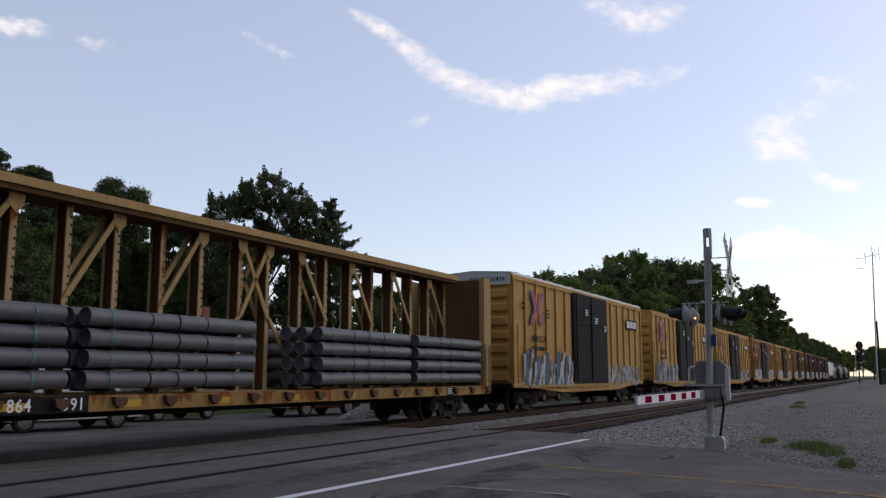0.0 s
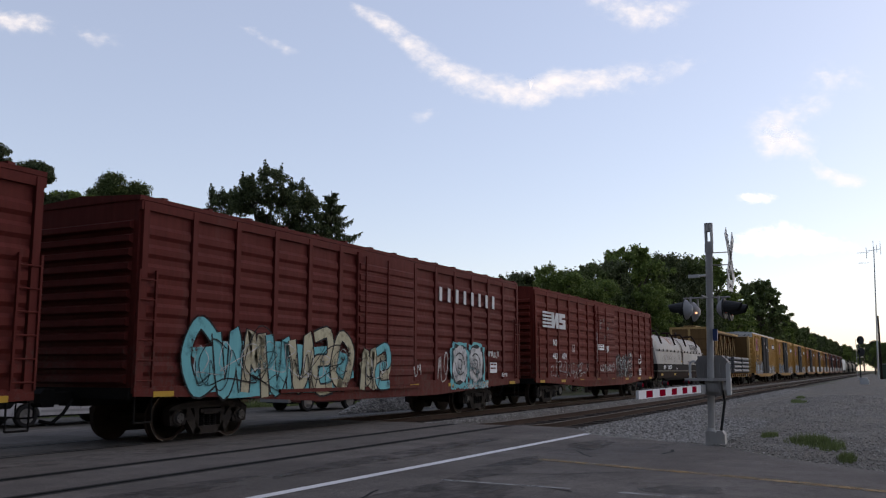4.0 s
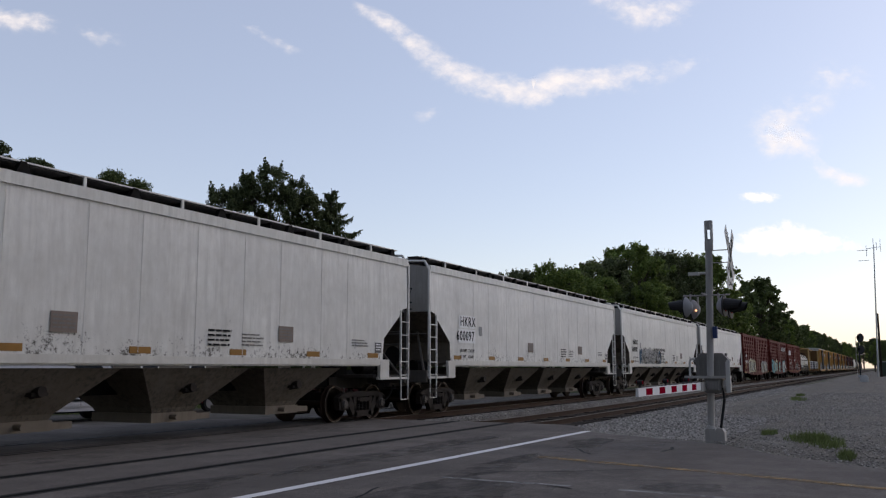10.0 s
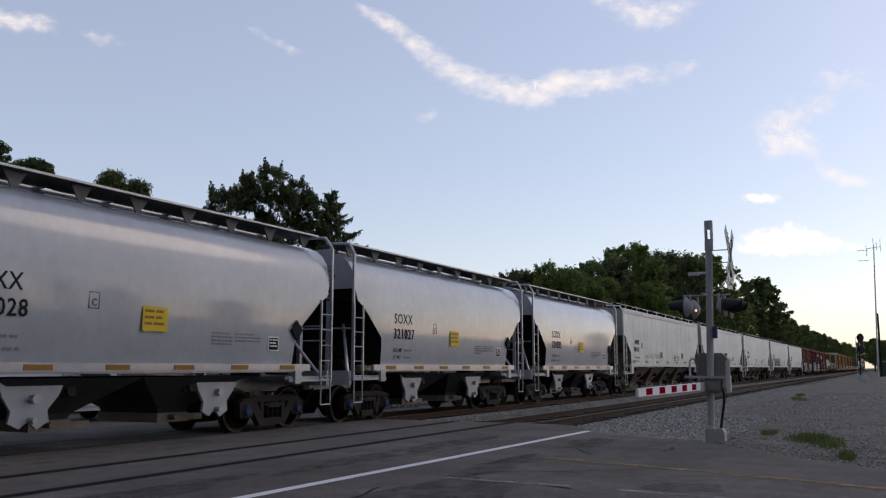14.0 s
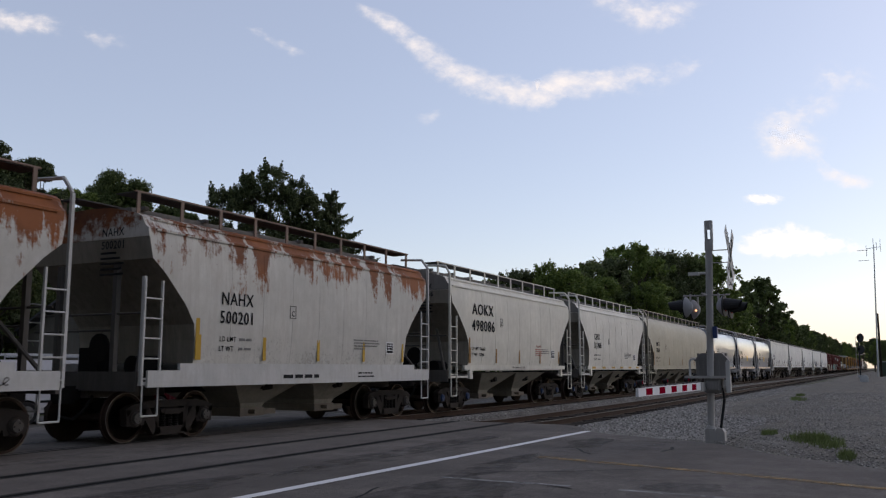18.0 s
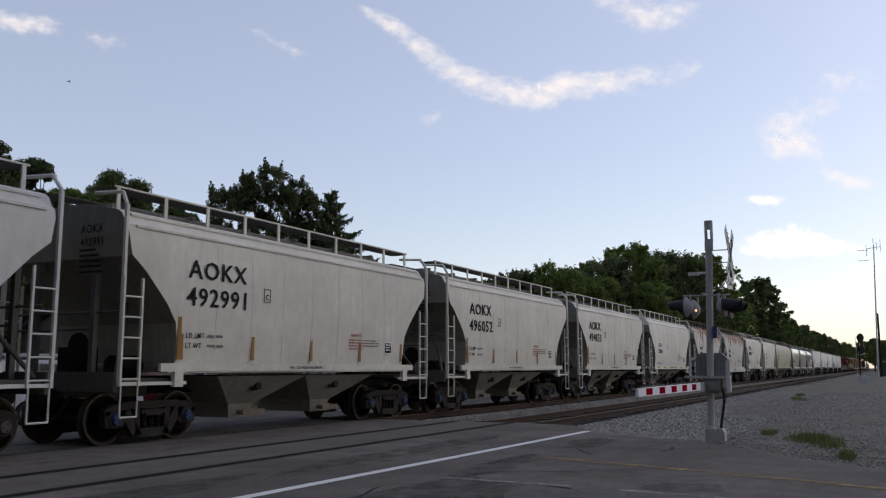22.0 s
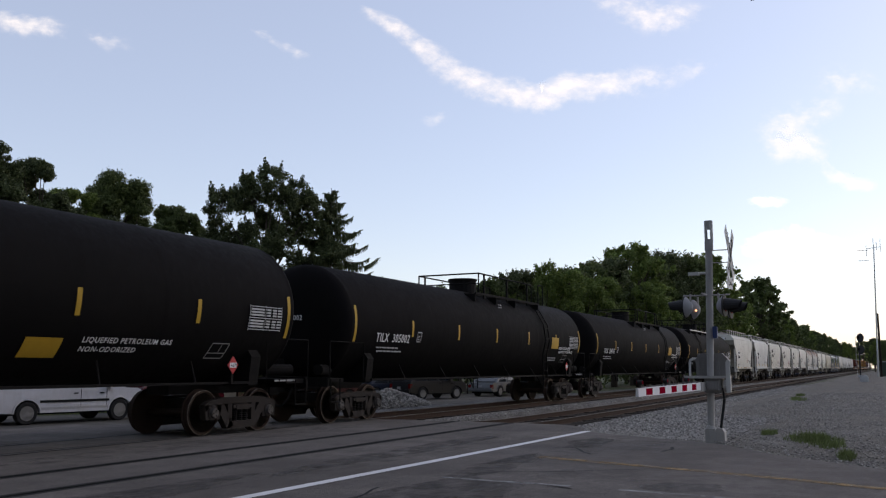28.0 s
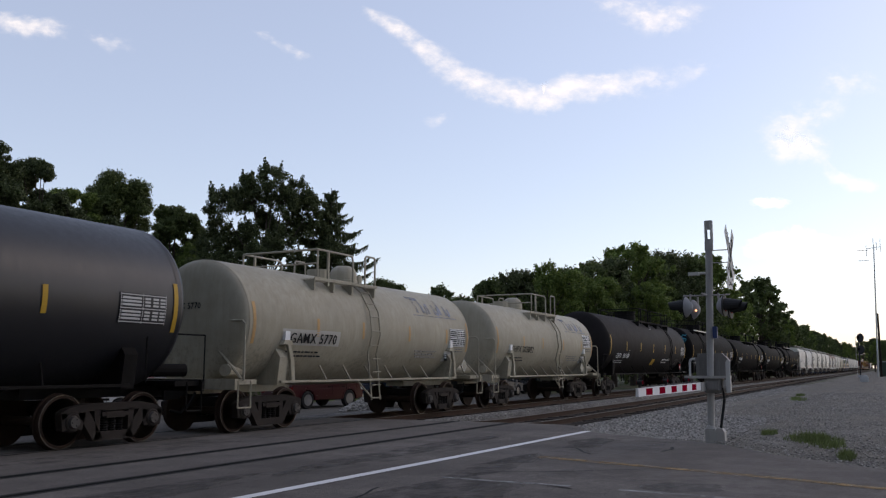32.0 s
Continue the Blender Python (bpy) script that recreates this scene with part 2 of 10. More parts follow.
# ---- mesh building ----
class Shape:
    """A growing list of vertices and faces."""

    def __init__(self):
        self.v, self.f = [], []

    def add(self, verts, faces):
        k = len(self.v)
        self.v += [tuple(p) for p in verts]
        self.f += [tuple(i + k for i in q) for q in faces]
        return self

    def box(self, x0, x1, y0, y1, z0, z1):
        return self.add([(x, y, z) for x in (x0, x1) for y in (y0, y1) for z in (z0, z1)],
                        [(0, 1, 3, 2), (4, 6, 7, 5), (0, 4, 5, 1), (2, 3, 7, 6), (0, 2, 6, 4), (1, 5, 7, 3)])

    def rings(self, rings, caps=True):
        n = len(rings[0])
        fs = [(i * n + j, i * n + (j + 1) % n, (i + 1) * n + (j + 1) % n, (i + 1) * n + j) for i in range(len(rings) - 1) for j in range(n)]
        if caps:
            fs += [tuple(range(n))[::-1], tuple((len(rings) - 1) * n + j for j in range(n))]
        return self.add([p for r in rings for p in r], fs)

    def prism_y(self, poly, y0, y1):
        """A polygon in x and z, as thick as from y0 to y1."""
        return self.rings([[(x, y0, z) for x, z in poly], [(x, y1, z) for x, z in poly]])

    def prism_x(self, poly, x0, x1):
        """A polygon in y and z, as long as from x0 to x1."""
        return self.rings([[(x0, y, z) for y, z in poly], [(x1, y, z) for y, z in poly]])

    def cyl(self, p, q, r, n=10, r2=None):
        p, q = Vector(p), Vector(q)
        d = (q - p).normalized()
        s = d.orthogonal().normalized()
        t = d.cross(s)
        ring = lambda c, rr: [c + (s * math.cos(k * 2 * math.pi / n) + t * math.sin(k * 2 * math.pi / n)) * rr for k in range(n)]
        return self.rings([ring(p, r), ring(q, r if r2 is None else r2)])

    def pipe(self, pts, r, n=6):
        for p, q in zip(pts, pts[1:]):
            self.cyl(p, q, r, n)
        return self

    def wheel_y(self, x, z, y0, y1, prof, n=24):
        """A turned piece about the y axis through (x, z): prof is a list of y and radius."""
        return self.rings([[(x + r * math.cos(k * 2 * math.pi / n), y, z + r * math.sin(k * 2 * math.pi / n)) for k in range(n)] for y, r in prof])

    def mirror_y(self):
        k = len(self.v)
        self.v += [(x, -y, z) for x, y, z in self.v]
        self.f += [tuple(i + k for i in reversed(q)) for q in self.f]
        return self

    def mirror_x(self):
        k = len(self.v)
        self.v += [(-x, y, z) for x, y, z in self.v]
        self.f += [tuple(i + k for i in reversed(q)) for q in self.f]
        return self

    def mesh(self, name, mat, smooth=0):
        me = bpy.data.meshes.new(name)
        me.from_pydata(self.v, [], self.f)
        me.materials.append(mat)
        if smooth:
            me.polygons.foreach_set("use_smooth", [True] * len(me.polygons))
            me.set_sharp_from_angle(angle=radians(smooth))
        me.update()
        return me


def part(name, shape, mat, parent, label="", at=None, smooth=0):
    """One mesh object under a thing or a part. shape: a Shape, or a mesh that several share."""
    me = shape if isinstance(shape, bpy.types.Mesh) else shape.mesh(name, mat, smooth)
    ob = new(name, me)
    ob.parent = parent
    if at is not None:
        ob.matrix_basis = at
    return tagged(ob, label)


def thing(name, label, category, group="", kind="", at=None):
    ob = new(name)
    ob.empty_display_size = 0.3
    if at is not None:
        ob.matrix_basis = at
    return tagged(ob, label, category, group, kind)


def single(name, shape, mat, label, category, group="", kind="", at=None, smooth=0):
    me = shape if isinstance(shape, bpy.types.Mesh) else shape.mesh(name, mat, smooth)
    ob = new(name, me)
    if at is not None:
        ob.matrix_basis = at
    return tagged(ob, label, category, group, kind)


def setting(name, shape, mat, label=""):
    return tagged(new(name, shape.mesh(name, mat)), label, "", "", "structure")


LETTERS = {}


def lettering(text, mat, parent, x, z, y, height, name="lettering", label="", lean=0.0, squeeze=0.94):
    """Stencilled letters on a side that faces -y; (x, z) is the lower left corner, height that of a capital."""
    key = (text, mat.name)
    if key not in LETTERS:
        cu = bpy.data.curves.new("letters", "FONT")
        cu.body, cu.size, cu.extrude, cu.resolution_u, cu.offset = text, 1.0 / 0.7, 0.012, 2, 0.012
        cu.space_character = 1.12
        tmp = bpy.data.objects.new("letters", cu)
        me = bpy.data.meshes.new_from_object(tmp)
        me.materials.clear()
        me.materials.append(mat)
        bpy.data.objects.remove(tmp)
        bpy.data.curves.remove(cu)
        LETTERS[key] = me
    ob = part(name, LETTERS[key], mat, parent, label or 'painted letters reading "%s"' % text)
    ob.matrix_basis = Matrix.LocRotScale((x, y, z), Euler((radians(90 + lean), 0, 0)), (height * squeeze, height, height))
    return ob


def bars(lines, x, z, w, h, y, seed=1, ragged=0.3):
    """Rows of small stencilled words too small to read, as plain bars."""
    rnd, s = random.Random(seed), Shape()
    for i in range(lines):
        zz, xx = z - i * h * 1.7, x
        end = x + w * (1 - ragged * rnd.random())
        while xx < end:
            ww = min(h * rnd.uniform(1.2, 4), end - xx)
            s.box(xx, xx + ww, y - 0.004, y + 0.004, zz - h * 0.36, zz + h * 0.36)
            xx += ww + h * 0.7
    return s

# ---- ground, road, tracks ----
TRAIN_Y, NEAR_Y, GAUGE = 13.35, 9.28, 0.755


def ease(a, b, v):
    k = max(0.0, min(1.0, (v - a) / (b - a)))
    return k * k * (3 - 2 * k)


def ground_z(x, y):
    """Height of the open ground: level with the road near the viewer, a little lower beyond the tracks."""
    z = -0.14 - 0.38 * ease(15.5, 22.0, y)
    z -= 0.24 * ease(6.9, 7.7, y) * (1 - ease(14.9, 15.8, y))        # the trench of the track beds
    z += 0.10 * ease(24, 34, x) * (1 - ease(4, 6.5, y))
    z += 0.04 * noise.noise((x * 0.25, y * 0.25, 3)) + 0.015 * noise.noise((x * 1.1, y * 1.1, 7))
    return z + (0.10 if y < 3 and x > 14 else 0.0) * ease(14, 17, x)


def sheet(name, xs, ys, mat, height, label=""):
    s = Shape()
    n = len(ys)
    s.add([(x, y, height(x, y)) for x in xs for y in ys],
          [(i * n + j, (i + 1) * n + j, (i + 1) * n + j + 1, i * n + j + 1) for i in range(len(xs) - 1) for j in range(n - 1)])
    ob = setting(name, s, mat, label)
    ob.data.polygons.foreach_set("use_smooth", [True] * len(ob.data.polygons))
    return ob


def steps(*spans):
    out = []
    for a, b, d in spans:
        k = a
        while k < b - 1e-6:
            out.append(k)
            k += d
    return out + [spans[-1][1]]


sheet("ground", steps((-2500, -100, 300), (-100, -10, 15), (-10, 50, 1.0), (50, 200, 10), (200, 2600, 300)),
      steps((-2500, -100, 300), (-100, -10, 15), (-10, 45, 1.0), (45, 200, 12), (200, 2600, 300)), EARTH,
      ground_z, "dry earth and grass")
sheet("gravel_yard", steps((12.5, 40, 0.5), (40, 200, 8), (200, 400, 40)), steps((-14, 6.4, 0.5)), GRAVEL,
      lambda x, y: ground_z(x, y) + 0.03 + 0.03 * noise.noise((x * 0.9, y * 0.9, 1)), "grey gravel beside the tracks")
sheet("gravel_lot", steps((-30, 60, 1.5)), steps((15.2, 31, 0.9)), LOT, lambda x, y: ground_z(x, y) + 0.02, "pale gravel lot beyond the tracks")

# the road slab, cut by the flangeways of both tracks
road_edges = []
for y0, y1 in ((-60.0, NEAR_Y - GAUGE - 0.05), (NEAR_Y - GAUGE + 0.095, NEAR_Y + GAUGE - 0.095), (NEAR_Y + GAUGE + 0.05, TRAIN_Y - GAUGE - 0.05),
               (TRAIN_Y - GAUGE + 0.095, TRAIN_Y + GAUGE - 0.095), (TRAIN_Y + GAUGE + 0.05, 15.6)):
    road_edges.append((y0, y1))


def road_right(y):
    """Where the asphalt ends towards the gravel."""
    pts = ((-60, 9.0), (-6, 11.5), (0.1, 13.5), (1.6, 14.9), (2.9, 16.7), (4.4, 17.6), (5.9, 18.5), (6.7, 20.3), (8, 20.6), (12.6, 20.5), (16, 20.4))
    for (ya, xa), (yb, xb) in zip(pts, pts[1:]):
        if ya <= y <= yb:
            return xa + (xb - xa) * (y - ya) / (yb - ya) + 0.10 * noise.noise((y * 1.7, 2.2, 0)) + 0.06 * noise.noise((y * 5.1, 2.2, 0))
    return pts[-1][1]


for i, (y0, y1) in enumerate(road_edges):
    s = Shape()
    ys = [y0 + (y1 - y0) * k / max(2, int((min(y1 - y0, 14)) / 0.4)) for k in range(max(2, int(min(y1 - y0, 14) / 0.4)) + 1)] if i else \
        [-60, -40, -25, -15] + [-10 + 0.4 * k for k in range(46)] + [y1]
    west = -7.0 if i == 0 else -70.0
    rings = [[(west, y, -0.3), (road_right(y), y, -0.3), (road_right(y) - 0.06, y, -0.004), (west, y, 0.0)] for y in ys]
    s.rings(rings)
    setting("road" if i in (0, 4) else "crossing_panel", s, ASPHALT_WORN if i in (1, 2, 3) else ASPHALT, "dark patched asphalt")
sheet("road_beyond", steps((4, 19, 1.2)), steps((15.6, 22.5, 0.6)), ASPHALT, lambda x, y: min(0.0, ground_z(x, y) + 0.145) + 0.0, "dark asphalt of the road beyond the tracks")


def stripe(name, pts, width, mat, label, z=0.004):
    s = Shape()
    for (xa, ya), (xb, yb) in zip(pts, pts[1:]):
        d = Vector((xb - xa, yb - ya)).normalized()
        nx, ny = -d.y * width / 2, d.x * width / 2
        s.add([(xa + nx, ya + ny, z), (xa - nx, ya - ny, z), (xb - nx, yb - ny, z), (xb + nx, yb + ny, z)], [(0, 1, 2, 3)])
    return setting(name, s, mat, label)


stripe("stop_line", [(-12, 6.32), (7.4, 6.2), (12, 6.06), (15.2, 5.98), (18.5, 5.9)], 0.17, WHITE_LINE, "fresh white stop line")
WORN_YELLOW = spray("worn_yellow_paint", (0.32, 0.195, 0.075), 0.68, 0.35)
WORN_LINE = spray("worn_white_paint_line", (0.40, 0.39, 0.375), 0.7, 0.35)
stripe("centre_line", [(12.9, 4.9), (12.55, 3.8), (12.2, 2.6), (11.75, 1.2), (11.3, 0.1), (10.2, -4), (8.6, -12), (5, -40)], 0.22, WORN_YELLOW, "worn yellow road line")
stripe("edge_line", [(9.96, 5.11), (9.93, 4.3), (9.9, 3.39)], 0.10, WORN_LINE, "worn white road line")
stripe("edge_line", [(9.86, 2.80), (9.8, 2.0), (9.6, 0.4)], 0.10, WORN_LINE, "worn white road line")

stripe("far_edge_line", [(12.6, 17.9), (14.2, 17.7), (16.4, 17.55), (18.8, 17.4)], 0.11, WORN_LINE, "worn white line on the road beyond the tracks", -0.125)

# asphalt patches, cracks and pot-holes
rnd = random.Random(4)


def crack(name, x, y, length, turn, width, mat, label):
    pts, a = [(x, y)], radians(turn)
    for k in range(int(length / 0.18)):
        a += rnd.uniform(-0.28, 0.28)
        x, y = x + 0.18 * math.cos(a), y + 0.18 * math.sin(a)
        pts.append((x, y))
    stripe(name, pts, width, mat, label, 0.003)


TAR = plain("black_tar", (0.016, 0.016, 0.016), 0.95, 0, 0.3, 9, 0.3)
for x, y, ln, tn, w in ((10.5, 4.9, 2.4, -20, 0.03), (9.7, 3.3, 0.8, 80, 0.05), (13.6, 4.3, 1.2, 20, 0.05),
                        (7.6, 5.0, 1.4, 0, 0.04), (14.6, 3.4, 1.0, 0, 0.06)):
    crack("road_crack", x, y, ln, tn, w, TAR, "dark crack in the asphalt")


def blob(cx, cy, rx, ry, z, seed, n=22):
    r = random.Random(seed)
    ph = [r.uniform(0, 6.28) for _ in range(3)]
    out = []
    for k in range(n):
        a = 2 * math.pi * k / n
        m = 1 + 0.18 * math.sin(2 * a + ph[0]) + 0.12 * math.sin(5 * a + ph[1]) + 0.06 * math.sin(9 * a + ph[2])
        out.append((cx + rx * m * math.cos(a), cy + ry * m * math.sin(a), z))
    return out


PATCH = spray("tarry_asphalt_patch", (0.040, 0.037, 0.035), 0.55, 0.45)
for k, (x, y, rx, ry) in enumerate(((8.2, 4.4, 2.2, 0.7), (11.6, 5.0, 1.5, 0.35), (15.8, 5.0, 1.3, 0.35), (13.0, 7.2, 3.2, 0.4), (6.0, 7.4, 2.6, 0.5), (10.4, 2.2, 0.5, 0.4))):
    ring = blob(x, y, rx, ry, 0.002, k)
    setting("asphalt_patch", Shape().add(ring, [tuple(range(len(ring)))]), PATCH, "dark patch in the asphalt")


DUST = spray("dust_on_asphalt", (0.19, 0.17, 0.15), 0.34, 0.55)
for k, (x, y, rx, ry) in enumerate(((14.6, 4.7, 2.2, 0.5), (17.0, 5.0, 1.2, 0.5), (12.5, 6.9, 4.5, 0.30), (6.5, 7.15, 4.0, 0.28), (15.5, 3.9, 1.4, 0.4), (9.0, 3.9, 2.4, 0.5), (13.0, 11.3, 6.0, 0.5), (3.5, 11.4, 5.0, 0.5), (10.8, 1.8, 1.6, 1.0))):
    ring = blob(x, y, rx, ry, 0.0032, 40 + k)
    setting("asphalt_patch", Shape().add(ring, [tuple(range(len(ring)))]), DUST, "pale dust on the asphalt")


def near_drop(x):
    """How far the near track lies below the road's level: it dips beyond the crossing."""
    return 0.016 + 0.085 * ease(19.5, 23.5, x) - 0.06 * ease(42, 62, x)


def track(y, near, name):
    """Rails, ties and ballast bed; the crossing hides the ties under the road."""
    for a, b, m, w0, w1, zt in ((20.6, 700, OILY if not near else OILY, 1.35, 2.1, -0.16), (-300, -30, BALLAST, 1.35, 2.1, -0.16)):
        s = Shape()
        cuts = [a] + [k for k in (24, 30, 36, 42, 48, 55, 62) if a < k < b] + [b]
        s.rings([[(x, y - w1, -0.46), (x, y + w1, -0.46), (x, y + w0, zt - near_drop(x) * near), (x, y - w0, zt - near_drop(x) * near)] for x in cuts])
        setting(name + "_bed", s, m, "oily brown ballast bed")
    stations = (-300, 18, 19.5, 20.5, 21.5, 22.5, 23.5, 42, 47, 52, 57, 62, 700)
    low = lambda x: near_drop(x) if near else 0.0
    for side in (-1, 1):
        c = y + side * GAUGE
        s = Shape()
        web = [(c - 0.07, -0.18), (c + 0.07, -0.18), (c + 0.07, -0.165), (c + 0.012, -0.14), (c + 0.012, -0.05), (c + 0.036, -0.035), (c + 0.036, -0.006),
                   (c - 0.036, -0.006), (c - 0.036, -0.035), (c - 0.012, -0.05), (c - 0.012, -0.14), (c - 0.07, -0.165)]
        s.rings([[(x, yy, z - low(x)) for yy, z in web] for x in stations])
        r = setting("rail", s, RAIL, "rusty steel rail with a worn head")
        part("rail_head", Shape().rings([[(x, c - 0.034, -0.006 - low(x)), (x, c + 0.034, -0.006 - low(x)), (x, c + 0.034, -low(x)), (x, c - 0.034, -low(x))] for x in stations]), RAILTOP, r, "polished running surface")
        # Black strips added to stand for the shade in the grooves beside the rail.
        for e in (-1, 1):
            setting("flangeway_filler", Shape().box(-70, 20.4, c + e * 0.085 - 0.044, c + e * 0.085 + 0.044, -0.1, -0.001), TAR, "black strip in place of the shaded groove beside the rail")
    bed = setting(name + "_ties", Shape().box(155.8, 156.0, y - 1.29, y + 1.29, -0.33, -0.15), TIE, "creosoted wooden ties")
    tie = Shape().prism_x([(-1.29, -0.33), (1.29, -0.33), (1.29, -0.155), (1.275, -0.145), (-1.275, -0.145), (-1.29, -0.155)], -0.11, 0.11).mesh("tie", TIE)
    for k in range(150):
        x = 20.9 + 0.53 * k + rnd.uniform(-.03, .03)
        part("tie", tie, TIE, bed, at=pose(x, y + rnd.uniform(-0.04, 0.04), rnd.uniform(-0.012, 0.006) - low(x), 0, 0, rnd.uniform(-1.2, 1.2)))
    far = Shape()
    for k in range(420):
        x = 100.4 + 0.53 * k
        far.box(x - 0.11, x + 0.11, y - 1.29, y + 1.29, -0.33, -0.148)
    tagged(part("far_ties", far, TIE, bed), kind="stuff")


track(NEAR_Y, True, "near_track")
track(TRAIN_Y, False, "train_track")

# ballast shoulders: ridges of clean stone beside and between the tracks
for nm, yc, w, zt in (("ballast_ridge", (NEAR_Y + TRAIN_Y) / 2, 0.62, -0.09), ("ballast_shoulder", 6.72, 1.15, -0.19), ("ballast_shoulder", 15.9, 0.7, -0.12)):
    s = Shape()
    xs = steps((20.4, 60, 0.6), (60, 400, 10))
    s.rings([[(x, yc - w, -0.45), (x, yc + w, -0.45), (x, yc + w * 0.55, zt + 0.04 * noise.noise((x, yc, 2))), (x, yc - w * 0.5, zt + 0.04 * noise.noise((x, yc, 5)))] for x in xs])
    setting(nm, s, BALLAST, "ridge of pale grey ballast")


def stones(name, spots, label):
    """Loose stones, each a small uneven lump, in one mesh."""
    s = Shape()
    r = random.Random(len(spots))
    for x, y, z, size in spots:
        pts = [(1, 0, 0), (-1, 0, 0), (0, 1, 0), (0, -1, 0), (0, 0, 1), (0, 0, -1)]
        a, b = r.uniform(0, 6.28), r.uniform(-0.6, 0.6)
        ca, sa, cb, sb = math.cos(a), math.sin(a), math.cos(b), math.sin(b)
        q = []
        for px, py, pz in pts:
            k = size * r.uniform(0.6, 1.1)
            px, py, pz = px * k, py * k, pz * k * 0.7
            px, pz = px * cb - pz * sb, px * sb + pz * cb
            q.append((x + px * ca - py * sa, y + px * sa + py * ca, z + pz))
        s.add(q, [(0, 2, 4), (2, 1, 4), (1, 3, 4), (3, 0, 4), (2, 0, 5), (1, 2, 5), (3, 1, 5), (0, 3, 5)])
    return single(name, s, STONE, label, "stones", "", "stuff")


spots = []
for _ in range(30000):
    x = 18.2 + 60 * rnd.random() ** 2.0
    y = rnd.uniform(3.0, 7.5)
    if x > road_right(min(y, 15)) + 0.05:
        spots.append((x, y, (-0.11 if y < 6.2 else -0.11 - 0.07 * (y - 6.2)) + rnd.uniform(-0.02, 0.03), rnd.uniform(0.02, 0.06)))
for _ in range(3600):
    x = 20.5 + 55 * rnd.random() ** 1.6
    y = (NEAR_Y + TRAIN_Y) / 2 + rnd.gauss(0, 0.24)
    spots.append((x, y, -0.06 - 0.12 * abs(y - (NEAR_Y + TRAIN_Y) / 2), rnd.uniform(0.02, 0.045)))
stones("ballast_stones", spots, "loose pale grey ballast stones beside the rails")
spots = []
for _ in range(14000):
    y = rnd.uniform(-3.0, 4.6)
    x = road_right(y) + 0.1 + 34 * rnd.random() ** 1.8
    spots.append((x, y, ground_z(x, y) + 0.045, rnd.uniform(0.010, 0.034)))
stones("gravel_stones", spots, "loose small gravel stones on the yard")
spots = []
for _ in range(2600):
    a, q = rnd.uniform(0, 6.28), rnd.random() ** 0.5
    x, y = 29.6 + 3.0 * q * math.cos(a), 17.5 + 1.1 * q * math.sin(a)
    spots.append((x, y, ground_z(x, y) + 0.75 * (1 - q) ** 0.8 + rnd.uniform(0, 0.05), rnd.uniform(0.04, 0.08)))
stones("gravel_heap", spots, "heap of grey gravel beyond the tracks")
s = Shape()
s.rings([[(29.6 + 3.0 * k * math.cos(a * 0.3927), 17.5 + 1.1 * k * math.sin(a * 0.3927), -0.3 + 0.75 * (1 - k) ** 0.8) for a in range(16)] for k in (1.0, 0.75, 0.5, 0.25, 0.03)])
single("gravel_heap_core", s, BALLAST, "body of a grey gravel heap beyond the tracks", "gravel heap")

# ---- railway trucks ----
R_WHEEL = 0.457
TRUCK = {}


